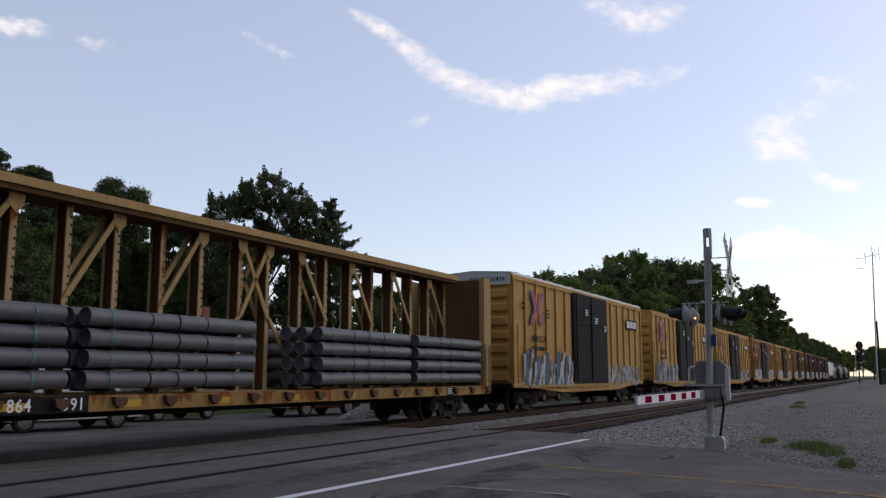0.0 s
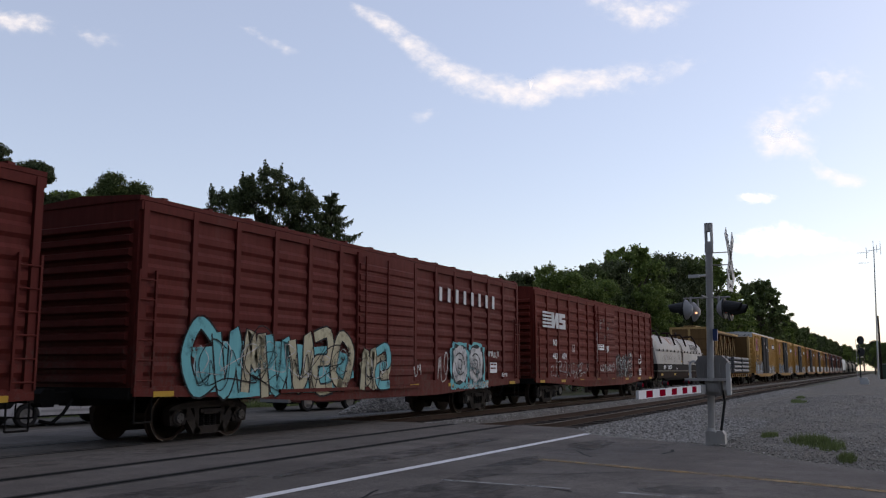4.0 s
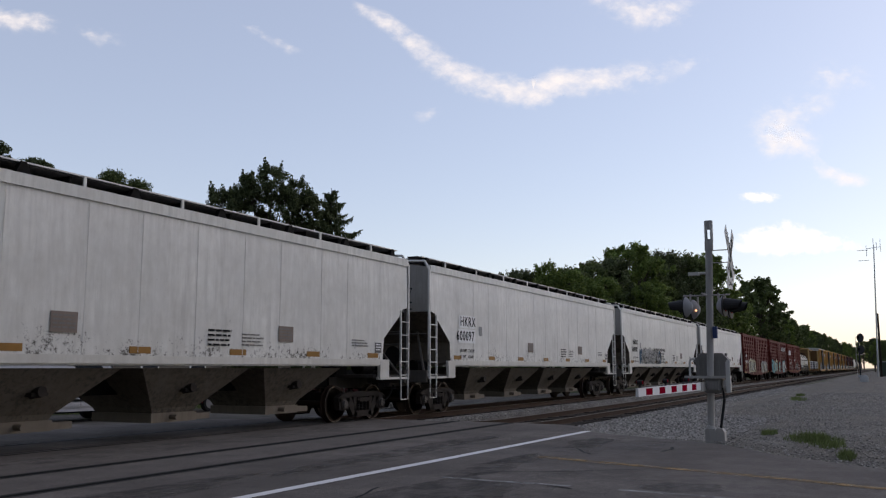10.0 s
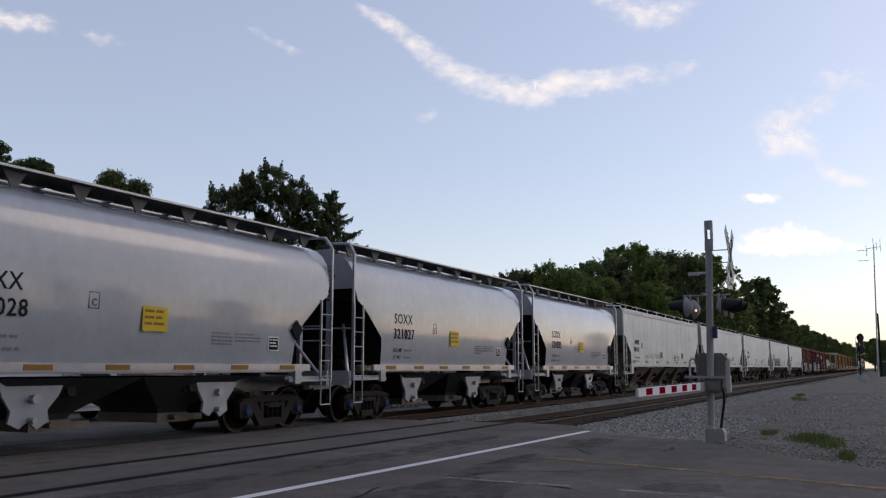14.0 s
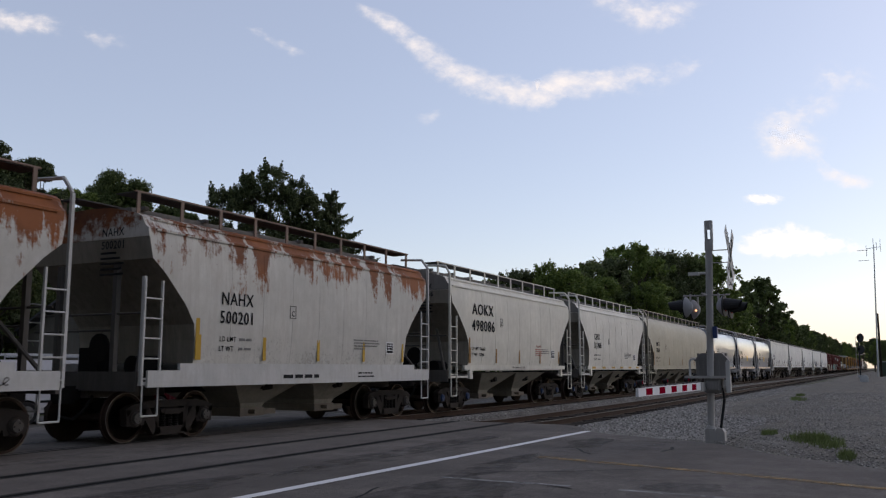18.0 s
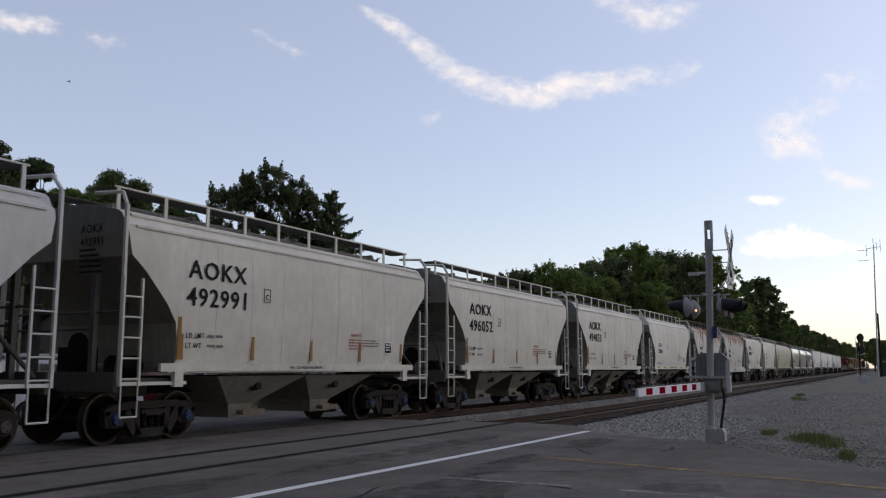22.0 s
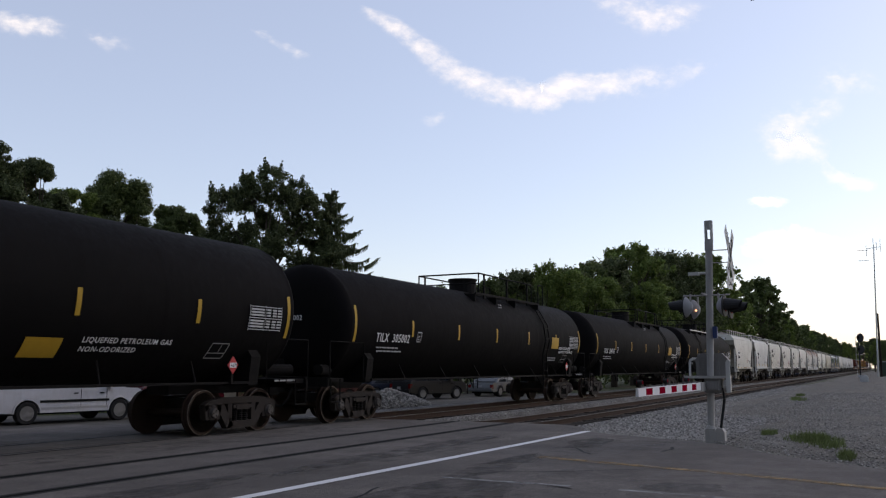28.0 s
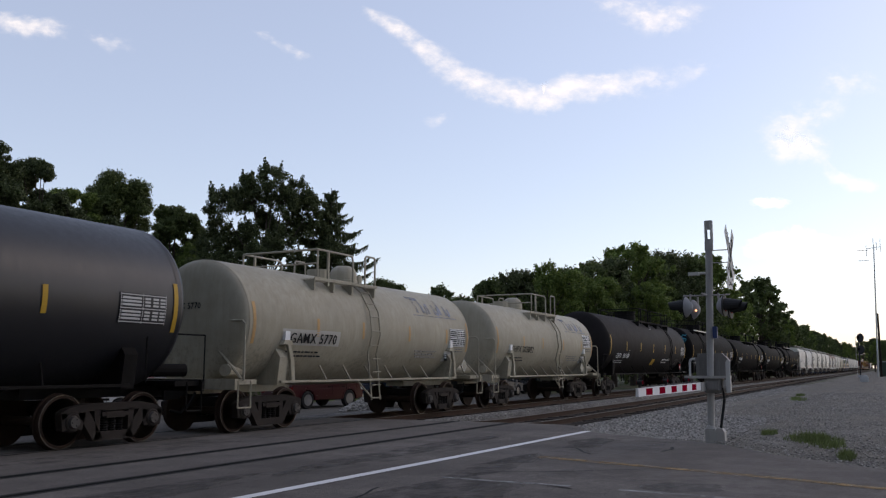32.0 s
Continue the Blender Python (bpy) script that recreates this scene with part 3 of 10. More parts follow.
def truck_meshes():
    s = Shape()
    for d in (-1, 1):
        y = d * GAUGE
        prof = [(y - d * 0.085, 0.20), (y - d * 0.085, R_WHEEL + 0.025), (y - d * 0.055, R_WHEEL + 0.025), (y - d * 0.045, R_WHEEL), (y + d * 0.055, R_WHEEL - 0.004),
                (y + d * 0.06, R_WHEEL - 0.06), (y + d * 0.015, R_WHEEL - 0.075), (y + d * 0.0, 0.24), (y + d * 0.05, 0.17), (y + d * 0.08, 0.11), (y + d * 0.08, 0.0001)]
        s.wheel_y(0, 0, 0, 0, [(y - d * 0.085, 0.0001)] + prof, 28)
    s.cyl((0, -0.98, 0), (0, 0.98, 0), 0.075, 12)
    TRUCK["wheelset"] = s.mesh("wheelset", WHEEL, 30)
    rim = Shape()
    for d in (1,):
        y = d * GAUGE
        rim.wheel_y(0, 0, 0, 0, [(y + d * 0.0565, R_WHEEL + 0.001), (y + d * 0.0625, R_WHEEL - 0.004), (y + d * 0.0625, R_WHEEL - 0.014), (y + d * 0.0565, R_WHEEL - 0.014)], 28)
    TRUCK["rim"] = rim.mesh("wheel_rim", TREAD, 30)
    for nm, m in (("cap", CAP), ("capblue", CAPBLUE)):
        c = Shape().wheel_y(0, 0, 0, 0, [(1.0, 0.0001), (1.0, 0.115), (1.10, 0.115), (1.12, 0.10), (1.15, 0.095), (1.15, 0.0001)], 14)
        for k in range(3):
            a = k * 2.094
            c.cyl((0.06 * math.cos(a), 1.15, 0.06 * math.sin(a)), (0.06 * math.cos(a), 1.17, 0.06 * math.sin(a)), 0.016, 6)
        TRUCK[nm] = c.mesh("bearing_cap", m, 40)
    f = Shape()          # cast side frame: top chord, sloping struts, spring seat, pedestal jaws
    y0, y1 = 0.93, 1.08
    W = 0.889
    f.prism_y([(-1.10, 0.50), (-1.13, 0.62), (-1.0, 0.69), (-0.6, 0.76), (0.6, 0.76), (1.0, 0.69), (1.13, 0.62), (1.10, 0.50), (0.98, 0.54), (0.55, 0.63), (-0.55, 0.63), (-0.98, 0.54)], y0, y1)
    for d in (-1, 1):
        f.prism_y([(d * 0.80, 0.60), (d * 0.56, 0.63), (d * 0.24, 0.16), (d * 0.44, 0.12)][::d], y0, y1)
        f.prism_y([(d * 0.45, 0.65), (d * 0.31, 0.65), (d * 0.31, 0.28), (d * 0.40, 0.28)][::d], y0, y1)
        f.prism_y([(d * (W - 0.26), 0.60), (d * (W - 0.12), 0.62), (d * (W - 0.12), 0.32), (d * (W - 0.20), 0.32)][::d], y0, y1)
        f.prism_y([(d * (W + 0.12), 0.62), (d * (W + 0.24), 0.60), (d * (W + 0.20), 0.32), (d * (W + 0.12), 0.32)][::d], y0, y1)
        f.wheel_y(d * W, R_WHEEL, 0, 0, [(y0 - 0.02, 0.0001), (y0 - 0.02, 0.17), (y1 - 0.01, 0.17), (y1 + 0.02, 0.14), (y1 + 0.02, 0.0001)], 16)
    f.prism_y([(-0.46, 0.12), (0.46, 0.12), (0.38, 0.27), (-0.38, 0.27)], y0, y1)
    f.box(-0.30, 0.30, y0 + 0.01, y1 + 0.03, 0.53, 0.60)
    TRUCK["side"] = f.mesh("side_frame", FRAME)
    g = Shape()
    prof = [(0.26, 0.05)] + [(0.268 + i * 0.021, 0.078 if i % 2 else 0.055) for i in range(12)] + [(0.52, 0.05)]
    g.rings([[(q * math.cos(a * 0.698), 1.01 + q * math.sin(a * 0.698), z) for a in range(9)] for z, q in prof])
    TRUCK["spring"] = g.mesh("spring", BLACK)
    b = Shape()
    b.prism_x([(-1.12, 0.50), (1.12, 0.50), (1.12, 0.60), (0.6, 0.72), (-0.6, 0.72), (-1.12, 0.60)], -0.21, 0.21)
    b.cyl((0, 0, 0.7), (0, 0, 0.84), 0.2, 14)
    for d in (-1, 1):      # brake beams and shoes
        b.box(d * 0.42 - 0.04, d * 0.42 + 0.04, -0.8, 0.8, 0.33, 0.40)
        for e in (-1, 1):
            b.box(d * 0.42 - 0.05, d * 0.42 + 0.05, e * GAUGE - 0.05, e * GAUGE + 0.05, 0.28, 0.56)
    TRUCK["bolster"] = b.mesh("truck", FRAME)


truck_meshes()
WHEELS = []              # wheel sets to be turned, with the car that they carry


def truck(parent, x, blue=False):
    t = part("truck", TRUCK["bolster"], FRAME, parent, "grimy cast-iron railway truck", at=pose(x, 0, 0))
    for d in (-1, 1):
        part("side_frame", TRUCK["side"], FRAME, t, at=pose(0, 0, 0) if d < 0 else pose(0, 0, 0, 0, 0, 180)).matrix_basis = pose(0, 0, 0, 0, 0, 180 if d < 0 else 0)
        for k in (-0.17, 0.0, 0.17):
            part("spring", TRUCK["spring"], BLACK, t, at=pose(k, 0, 0, 0, 0, 180 if d < 0 else 0))
        w = part("wheelset", TRUCK["wheelset"], WHEEL, t, at=pose(d * 0.889, 0, R_WHEEL))
        WHEELS.append(w)
        part("wheel_rim", TRUCK["rim"], TREAD, t, "worn wheel rim", at=pose(d * 0.889, 0, R_WHEEL, 0, 0, 180))
        for turn in (0, 180):
            part("bearing_cap", TRUCK["capblue" if blue else "cap"], CAP, t, "blue bearing cap" if blue else "", at=pose(d * 0.889, 0, R_WHEEL, 0, 0, turn))
    return t


SHARED = {}


def shared(key, make):
    if key not in SHARED:
        SHARED[key] = make()
    return SHARED[key]


def coupler(parent, x, d):
    """A knuckle coupler with its air hose at the end x; d: which way it points."""
    def make():
        s = Shape().box(-0.6, 0.0, -0.09, 0.09, 0.78, 0.98)
        s.prism_y([(0, 0.72), (0.22, 0.72), (0.30, 0.80), (0.30, 0.96), (0.22, 1.04), (0, 1.04)], -0.15, 0.13)
        s.pipe([(-0.2, 0.35, 0.85), (0.02, 0.4, 0.62), (0.2, 0.33, 0.45), (0.36, 0.2, 0.5)], 0.03)
        return s.mesh("coupler", BLACK)
    return part("coupler", shared("coupler", make), BLACK, parent, at=pose(x, 0, 0, 0, 0, 0 if d > 0 else 180))


def ladder(parent, x, y, z0, z1, mat, width=0.42, name="ladder", along="x", rung=0.36, label=""):
    """Two stiles and round rungs; it stands on the side y."""
    s = Shape()
    for k in (0, width):
        if along == "x":
            s.box(x + k - 0.02, x + k + 0.02, y - 0.015, y + 0.03, z0, z1)
        else:
            s.box(x - 0.015, x + 0.03, y + k - 0.02, y + k + 0.02, z0, z1)
    z = z0 + 0.12
    while z < z1 - 0.05:
        if along == "x":
            s.cyl((x, y, z), (x + width, y, z), 0.016, 6)
        else:
            s.cyl((x, y, z), (x, y + width, z), 0.016, 6)
        z += rung
    return part(name, s, mat, parent, label)


def stirrup(s, x, y, z0, z1, w=0.4):
    return s.pipe([(x, y, z1), (x, y, z0), (x + w, y, z0), (x + w, y, z1)], 0.018)


def tape(parent, xs, y, z0, z1, mat, w, name="reflector_strip"):
    for x in xs:
        part(name, Shape().box(x - w / 2, x + w / 2, y - 0.004, y + 0.004, z0, z1), mat, parent)


def notice(parent, x, z, w, h, y, lines=4, ground=MARK_W, ink=MARK_K, seed=1):
    """A small stencilled panel with rows of tiny words."""
    p = part("stencil_panel", Shape().box(x, x + w, y - 0.003, y + 0.003, z, z + h), ground, parent)
    tagged(part("stencil_text", bars(lines, x + w * 0.08, z + h * 0.82, w * 0.84, h / lines * 0.45, y - 0.004, seed, 0.2), ink, p), kind="stuff")


def writing(parent, lines, x, z, w, h, y, mat, seed):
    tagged(part("stencil_text", bars(lines, x, z, w, h, y, seed), mat, parent, "rows of tiny stencilled words"), kind="stuff")


FORMS = [[(0.1, 0.9), (0.7, 1.0), (0.8, 0.6), (0.2, 0.5), (0.3, 0.05), (0.9, 0.1)], [(0.9, 0.85), (0.4, 1.0), (0.1, 0.5), (0.4, 0.05), (0.9, 0.2)],
         [(0.15, 0.0), (0.3, 0.95), (0.55, 0.4), (0.75, 1.0), (0.9, 0.0)], [(0.5, 0.02), (0.12, 0.35), (0.4, 0.98), (0.88, 0.7), (0.6, 0.15), (0.3, 0.2)],
         [(0.1, 0.95), (0.3, 0.1), (0.6, 0.3), (0.7, 0.95), (0.95, 0.05)], [(0.2, 0.0), (0.2, 1.0), (0.8, 0.85), (0.3, 0.5), (0.9, 0.0)]]


def ribbon(s, pts, w, at):
    """A brush stroke of even width along a smooth line in the side's plane; at(x, z) gives its place in space."""
    fine = []
    q = [pts[0]] + list(pts) + [pts[-1]]
    for a, b, c, d in zip(q, q[1:], q[2:], q[3:]):
        for k in range(5):
            f = k / 5
            fine.append(tuple(0.5 * (2 * b[i] + (c[i] - a[i]) * f + (2 * a[i] - 5 * b[i] + 4 * c[i] - d[i]) * f * f + (3 * b[i] - a[i] - 3 * c[i] + d[i]) * f ** 3) for i in (0, 1)))
    fine.append(pts[-1])
    v = []
    for i, (x, z) in enumerate(fine):
        a, b = fine[max(0, i - 1)], fine[min(len(fine) - 1, i + 1)]
        tx, tz = b[0] - a[0], b[1] - a[1]
        ln = math.hypot(tx, tz) or 1
        for sg in (-1, 1):
            v.append(at(x - tz / ln * w / 2 * sg, z + tx / ln * w / 2 * sg))
    return s.add(v, [(2 * i, 2 * i + 1, 2 * i + 3, 2 * i + 2) for i in range(len(fine) - 1)])


def graffiti(parent, x0, x1, z0, z1, y, fill, line, seed, accents=()):
    """Spray-painted letter-like strokes with outlines and drips; no words."""
    r = random.Random(seed)
    h = z1 - z0
    n = max(2, int((x1 - x0) / (h * 0.52)))
    w = (x1 - x0) / n
    base = part("spray_painting", blob_sheet([((x0 + x1) / 2, z0 + h * 0.42, (x1 - x0) / 2 * 0.98, h * 0.36)], y - 0.002, seed, 40), accents[0] if accents else (fill[0] if isinstance(fill, tuple) else fill), parent, "spray-painted lettering in rounded shapes")
    for k in range(n):
        form = FORMS[r.randrange(len(FORMS))]
        dz = r.uniform(-0.05, 0.05) * h
        pts = [(x0 + w * (k - 0.08 + 1.16 * px) + r.uniform(-0.04, 0.04) * w, z0 + dz + h * (0.08 + 0.84 * pz + r.uniform(-0.05, 0.05))) for px, pz in form]
        t = min(w, h)
        col = fill[r.randrange(len(fill))] if isinstance(fill, tuple) else fill
        part("spray_outline", ribbon(Shape(), pts, t * 0.40, lambda x, z, d=0.004 + 0.0016 * k: (x, y - d, z)), line, base)
        part("spray_letter", ribbon(Shape(), pts, t * 0.29, lambda x, z, d=0.0048 + 0.0016 * k: (x, y - d, z)), col, base)
    for j, (ink, wide) in enumerate(((line, 0.03), (line, 0.022), (PALE_SCRAWL, 0.02))):
        scrawl(base, x0 + 0.05, x1 - 0.05, z0 + h * (0.02 + 0.12 * j), h * (0.95 - 0.2 * j), y - 0.012 - 0.0016 * n, ink, seed + 500 + j, wide)


def scrawl(parent, x0, x1, z, h, y, mat, seed, w=0.028, place=None):
    """A thin sprayed tag: loops and zigzags in one line."""
    r = random.Random(seed)
    n = max(2, int((x1 - x0) / (h * 0.8)))
    pts, w0 = [], (x1 - x0) / n
    for k in range(n):
        tall, lift = r.uniform(0.6, 1.0), r.uniform(0.0, 0.2)
        for px, pz in FORMS[r.randrange(len(FORMS))]:
            pts.append((x0 + w0 * (k + 0.1 + 0.8 * px + r.uniform(-0.06, 0.06)), z + h * (lift + (pz + r.uniform(-0.08, 0.08)) * tall * 0.85)))
    return part("spray_scrawl", ribbon(Shape(), pts, w, place or (lambda x, zz: (x, y - 0.004, zz))), mat, parent, "thin sprayed scrawl")


def blob_sheet(spots, y, seed, n=26):
    s = Shape()
    for k, (cx, cz, rx, rz) in enumerate(spots):
        v = []
        r = random.Random(seed + k)
        ph = [r.uniform(0, 6.28) for _ in range(3)]
        for i in range(n):
            a = 2 * math.pi * i / n
            e = 0.55          # nearly a rounded rectangle
            ca, sa = math.cos(a), math.sin(a)
            m = 1 + 0.05 * math.sin(7 * a + ph[0]) + 0.05 * math.sin(11 * a + ph[1])
            v.append((cx + rx * m * math.copysign(abs(ca) ** e, ca), y, cz + rz * m * math.copysign(abs(sa) ** e, sa)))
        s.add(v, [tuple(range(n))])
    return s

# ---- the cars of the train ----
SPEED = 15.52
CARS = []                # (thing, place of its middle along the track at 0 s)


def car(name, label, front, rear, category="railway car", group="cars of the train"):
    """front, rear: places of its body's ends along the track at 0 s."""
    ob = thing(name, label, category, group, at=pose((front + rear) / 2, TRAIN_Y, 0))
    CARS.append((ob, (front + rear) / 2))
    return ob, front - rear


def pair(name, shape, mat, parent, label=""):
    """The same piece on both sides of a car."""
    me = shape.mesh(name, mat)
    part(name, me, mat, parent, label)
    part(name, me, mat, parent, label, at=pose(0, 0, 0, 0, 0, 180))


def section(kind):
    """Half a cross-section, as heights and half-widths from the sill to the ridge."""
    if kind == "flat":
        return [(1.50, 1.575), (2.2, 1.585), (3.2, 1.585), (4.22, 1.56), (4.30, 1.53), (4.40, 0.95), (4.45, 0.0)]
    if kind == "round":
        return [(1.45, 1.50), (1.7, 1.535), (2.1, 1.565), (2.6, 1.585), (3.1, 1.58), (3.5, 1.545), (3.8, 1.47), (4.02, 1.34), (4.16, 1.16), (4.26, 0.9), (4.33, 0.5), (4.35, 0.0)]
    return [(1.45, 1.52), (1.8, 1.56), (2.4, 1.59), (3.2, 1.59), (3.75, 1.56), (3.9, 1.53), (3.96, 1.45), (4.12, 1.36), (4.18, 1.26), (4.27, 0.9), (4.34, 0.5), (4.36, 0.0)]   # "ribbed": a stepped roof edge


def half_width(sec, z):
    for (za, ya), (zb, yb) in zip(sec, sec[1:]):
        if za <= z <= zb:
            return ya + (yb - ya) * (z - za) / (zb - za)
    return sec[0][1] if z < sec[0][0] else 0.0


def shell(sec, L, cut, ends_in=0.12, seams=0, corner_r=0.0):
    """The body: the section drawn along x, cut off below at the ends. cut: pairs of the distance from the end and the height at which the side stops there."""
    xs = sorted({d for d, _ in cut} | {cut[-1][0] + 0.02} | ({L / 2}))
    half = [(-(L / 2) + d) for d in xs]
    xs = half + [-x for x in reversed(half[:-1])]
    rows = []
    for x in xs:
        d = L / 2 - abs(x)
        zc = cut[-1][1]
        for (da, za), (db, zb) in zip(cut, cut[1:]):
            if da <= d <= db:
                zc = za + (zb - za) * (d - da) / (db - da)
                break
        zc = sec[0][0] if d > cut[-1][0] else zc
        k = min(1.0, d / 0.25)
        side = [(half_width(sec, max(z, zc)) if z > zc else half_width(sec, zc), max(z, zc)) for z, _ in sec]
        rows.append([(x, -y, z) for y, z in side] + [(x, y, z) for y, z in reversed(side[:-1])])
    under = Shape()            # the sloping sheets, a little below the shell
    n = len(rows[0])
    under.add([(x, y, z - 0.006) for r in rows for x, y, z in (r[0], r[-1])], [(2 * i, 2 * i + 1, 2 * i + 3, 2 * i + 2) for i in range(len(rows) - 1) if abs(rows[i][0][0]) > L / 2 - 2.2 and abs(rows[i + 1][0][0]) > L / 2 - 2.2])
    return Shape().rings(rows), under


def walkway(parent, L, z, mat, posts, height=0.42, side=0.62, name="running_board"):
    """Roof walk along both roof edges, on brackets, with an outer rail."""
    s = Shape()
    for d in (-1, 1):
        for k in range(5):
            s.box(-L / 2 + 0.1, L / 2 - 0.1, d * (side - 0.16 + k * 0.08) - 0.018, d * (side - 0.16 + k * 0.08) + 0.018, z + 0.12, z + 0.15)
        for k in range(posts):
            x = -L / 2 + 0.25 + (L - 0.5) * k / (posts - 1)
            s.box(x - 0.03, x + 0.03, d * side - 0.25, d * side + 0.25, z - 0.05, z + 0.12)
    return part(name, s, mat, parent, "steel mesh running board")


def hatches(parent, L, z, mat, n):
    s = Shape()
    s.prism_x([(-0.32, z), (0.32, z), (0.28, z + 0.14), (-0.28, z + 0.14)], -L / 2 + 0.8, L / 2 - 0.8)
    for k in range(n):
        x = -L / 2 + 1.1 + (L - 2.2) * k / max(1, n - 1)
        s.box(x - 0.05, x + 0.05, -0.4, 0.4, z + 0.12, z + 0.19)
    return part("trough_hatch", s, mat, parent)


WEIGHTS = {"498086": ("233600", "52400"), "600032": ("216500", "69500"), "600097": ("216200", "69800")}


def hopper(name, label, front, rear, style, body, under, mark="", number="", ink=MARK_K, bays=3, blue=False, tapes="sill", tape_mat=REFL, end_mat=None, rail_mat=None, seed=1,
           plate=None, mark_z=2.45, mark_h=0.26, sill_mat=None, mark_off=1.75, roof_rail="posts", gap_x=2.1, soft=False, wide=0.9):
    ob, L = car(name, label, front, rear, "hopper car")
    sec = section(style)
    flat = style == "flat"
    rail_mat = rail_mat or body
    sill_mat = sill_mat or body
    end_mat = end_mat or (body if soft else END_SHADE)
    if flat:
        cut = [(0.0, 3.00), (0.24, 2.95), (0.34, 2.82), (1.22, 2.14), (1.26, 1.85), (1.28, 1.50)]
    elif style == "round":
        cut = [(0.0, 3.35), (0.10, 3.05), (0.45, 2.85), (0.80, 2.55), (1.28, 2.15), (1.30, 1.95), (1.02, 1.5)][:6] + [(1.34, 1.45)]
    else:
        cut = [(0.0, 3.75), (0.08, 3.35), (0.40, 3.10), (0.95, 2.55), (1.20, 2.20), (1.24, 1.9), (1.26, 1.45)]
    sh, slope = shell(sec, L - 0.16, cut)
    b = part("body", sh, body, ob, smooth=28)
    for d in (-1, 1):
        keep = sorted({i for q in slope.f if slope.v[q[0]][0] * d > 0 for i in q})
        index = {i: k for k, i in enumerate(keep)}
        one = Shape().add([slope.v[i] for i in keep], [tuple(index[i] for i in q) for q in slope.f if q[0] in index and q[2] in index])
        # A dark material here carries the shade on the downward-facing slopes.
        part("slope_sheet", one, under if not soft else BLACK, ob, "sloping end sheet toned dark for shade")
    # end: upright sheet under the roof is part of the body; below it stand posts, slope-sheet braces and the platform
    for d in (-1, 1):
        xe = d * (L / 2)
        e = Shape()
        e.box(min(xe, xe - d * 1.55), max(xe, xe - d * 1.55), -1.42, 1.42, 1.10, 1.18)           # platform
        e.box(xe - 0.05, xe + 0.05, -1.5, 1.5, 0.95, 1.30)                                        # end sill
        e.box(min(xe, xe - d * 1.9), max(xe, xe - d * 1.9), -0.28, 0.28, 0.82, 1.12)              # draft sill
        part("end_sill", e, sill_mat if soft else END_SHADE, ob)
        q = Shape()
        for yy in (-0.75, 0.75):
            q.box(xe - d * 0.12 - 0.05, xe - d * 0.12 + 0.05, yy - 0.05, yy + 0.05, 1.18, 3.3)
        q.pipe([(xe - d * 0.12, -1.35, 1.2), (xe - d * 1.0, -0.6, 2.6)], 0.04)
        q.pipe([(xe - d * 0.12, -0.7, 2.05), (xe - d * 0.12, 1.4, 2.05)], 0.022)
        q.pipe([(xe - d * 0.12, -1.4, 2.35), (xe - d * 0.12, 1.4, 2.35)], 0.022)
        part("end_post", q, end_mat, ob)
        part("brake_valve", Shape().box(xe - d * 0.75 - 0.25, xe - d * 0.75 + 0.25, 0.1, 0.6, 1.18, 1.75), BLACK, ob)
        part("brake_reservoir", Shape().cyl((xe - d * 0.6, -0.7, 1.4), (xe - d * 1.2, -0.7, 1.4), 0.2, 12), BLACK, ob)
        part("brake_wheel", Shape().cyl((xe - d * 0.3, -0.2, 1.75), (xe - d * 0.26, -0.2, 1.75), 0.26, 14), BLACK, ob)
        for sgn in (-1, 1):
            x0 = xe if d < 0 else xe - 0.44
            yy = sgn * 1.60
            ladder(ob, x0, yy, 1.05, 2.92 if flat else 2.95, rail_mat, 0.42)
            st = stirrup(Shape(), x0 + 0.02, yy, 0.52, 1.05, 0.38)
            part("stirrup", st, rail_mat, ob)
            c = Shape()
            short = style == "ribbed" and d < 0 and (plate or mark in ("SOXX", "NAHX"))      # no post up to the roof there
            c.box(xe - 0.03, xe + 0.03, yy - 0.03 * sgn - 0.03, yy - 0.03 * sgn + 0.03, 1.05, 4.22 if not short else 3.0)
            if not short:
                c.pipe([(xe, yy - 0.03 * sgn, 4.22), (xe - d * 0.05, yy - 0.20 * sgn, 4.48), (xe - d * 0.05, 0.7 * sgn, 4.52)], 0.035)
            part("corner_post", c, rail_mat, ob)
        coupler(ob, xe + d * 0.15, d)
    # side sills
    for sgn in (-1, 1):
        s = Shape()
        z0, z1 = (1.44, 1.58) if flat else (1.30, 1.45)
        s.box(-L / 2 + (1.1 if flat else 0.9), L / 2 - (1.1 if flat else 0.9), sgn * 1.60 - 0.035, sgn * 1.60 + 0.035, z0, z1)
        s.box(-L / 2 + 1.1, L / 2 - 1.1, min(sgn * 1.44, sgn * 1.60), max(sgn * 1.44, sgn * 1.60), z0 - 0.03, z0 + 0.01)
        for d in (-1, 1):       # jacking pads
            s.box(d * (L / 2 - 1.35) - (0.22 if flat else 0.11), d * (L / 2 - 1.35) + (0.22 if flat else 0.11), sgn * 1.60 - 0.045, sgn * 1.60 + 0.045, z0 - (0.36 if flat else 0.28), z0 + (0.1 if flat else 0.0))
            s.box(min(d * L / 2, d * (L / 2 - 1.6)), max(d * L / 2, d * (L / 2 - 1.6)), sgn * 1.56 - 0.03, sgn * 1.56 + 0.03, 1.06, 1.12)
        part("side_sill", s, sill_mat, ob)
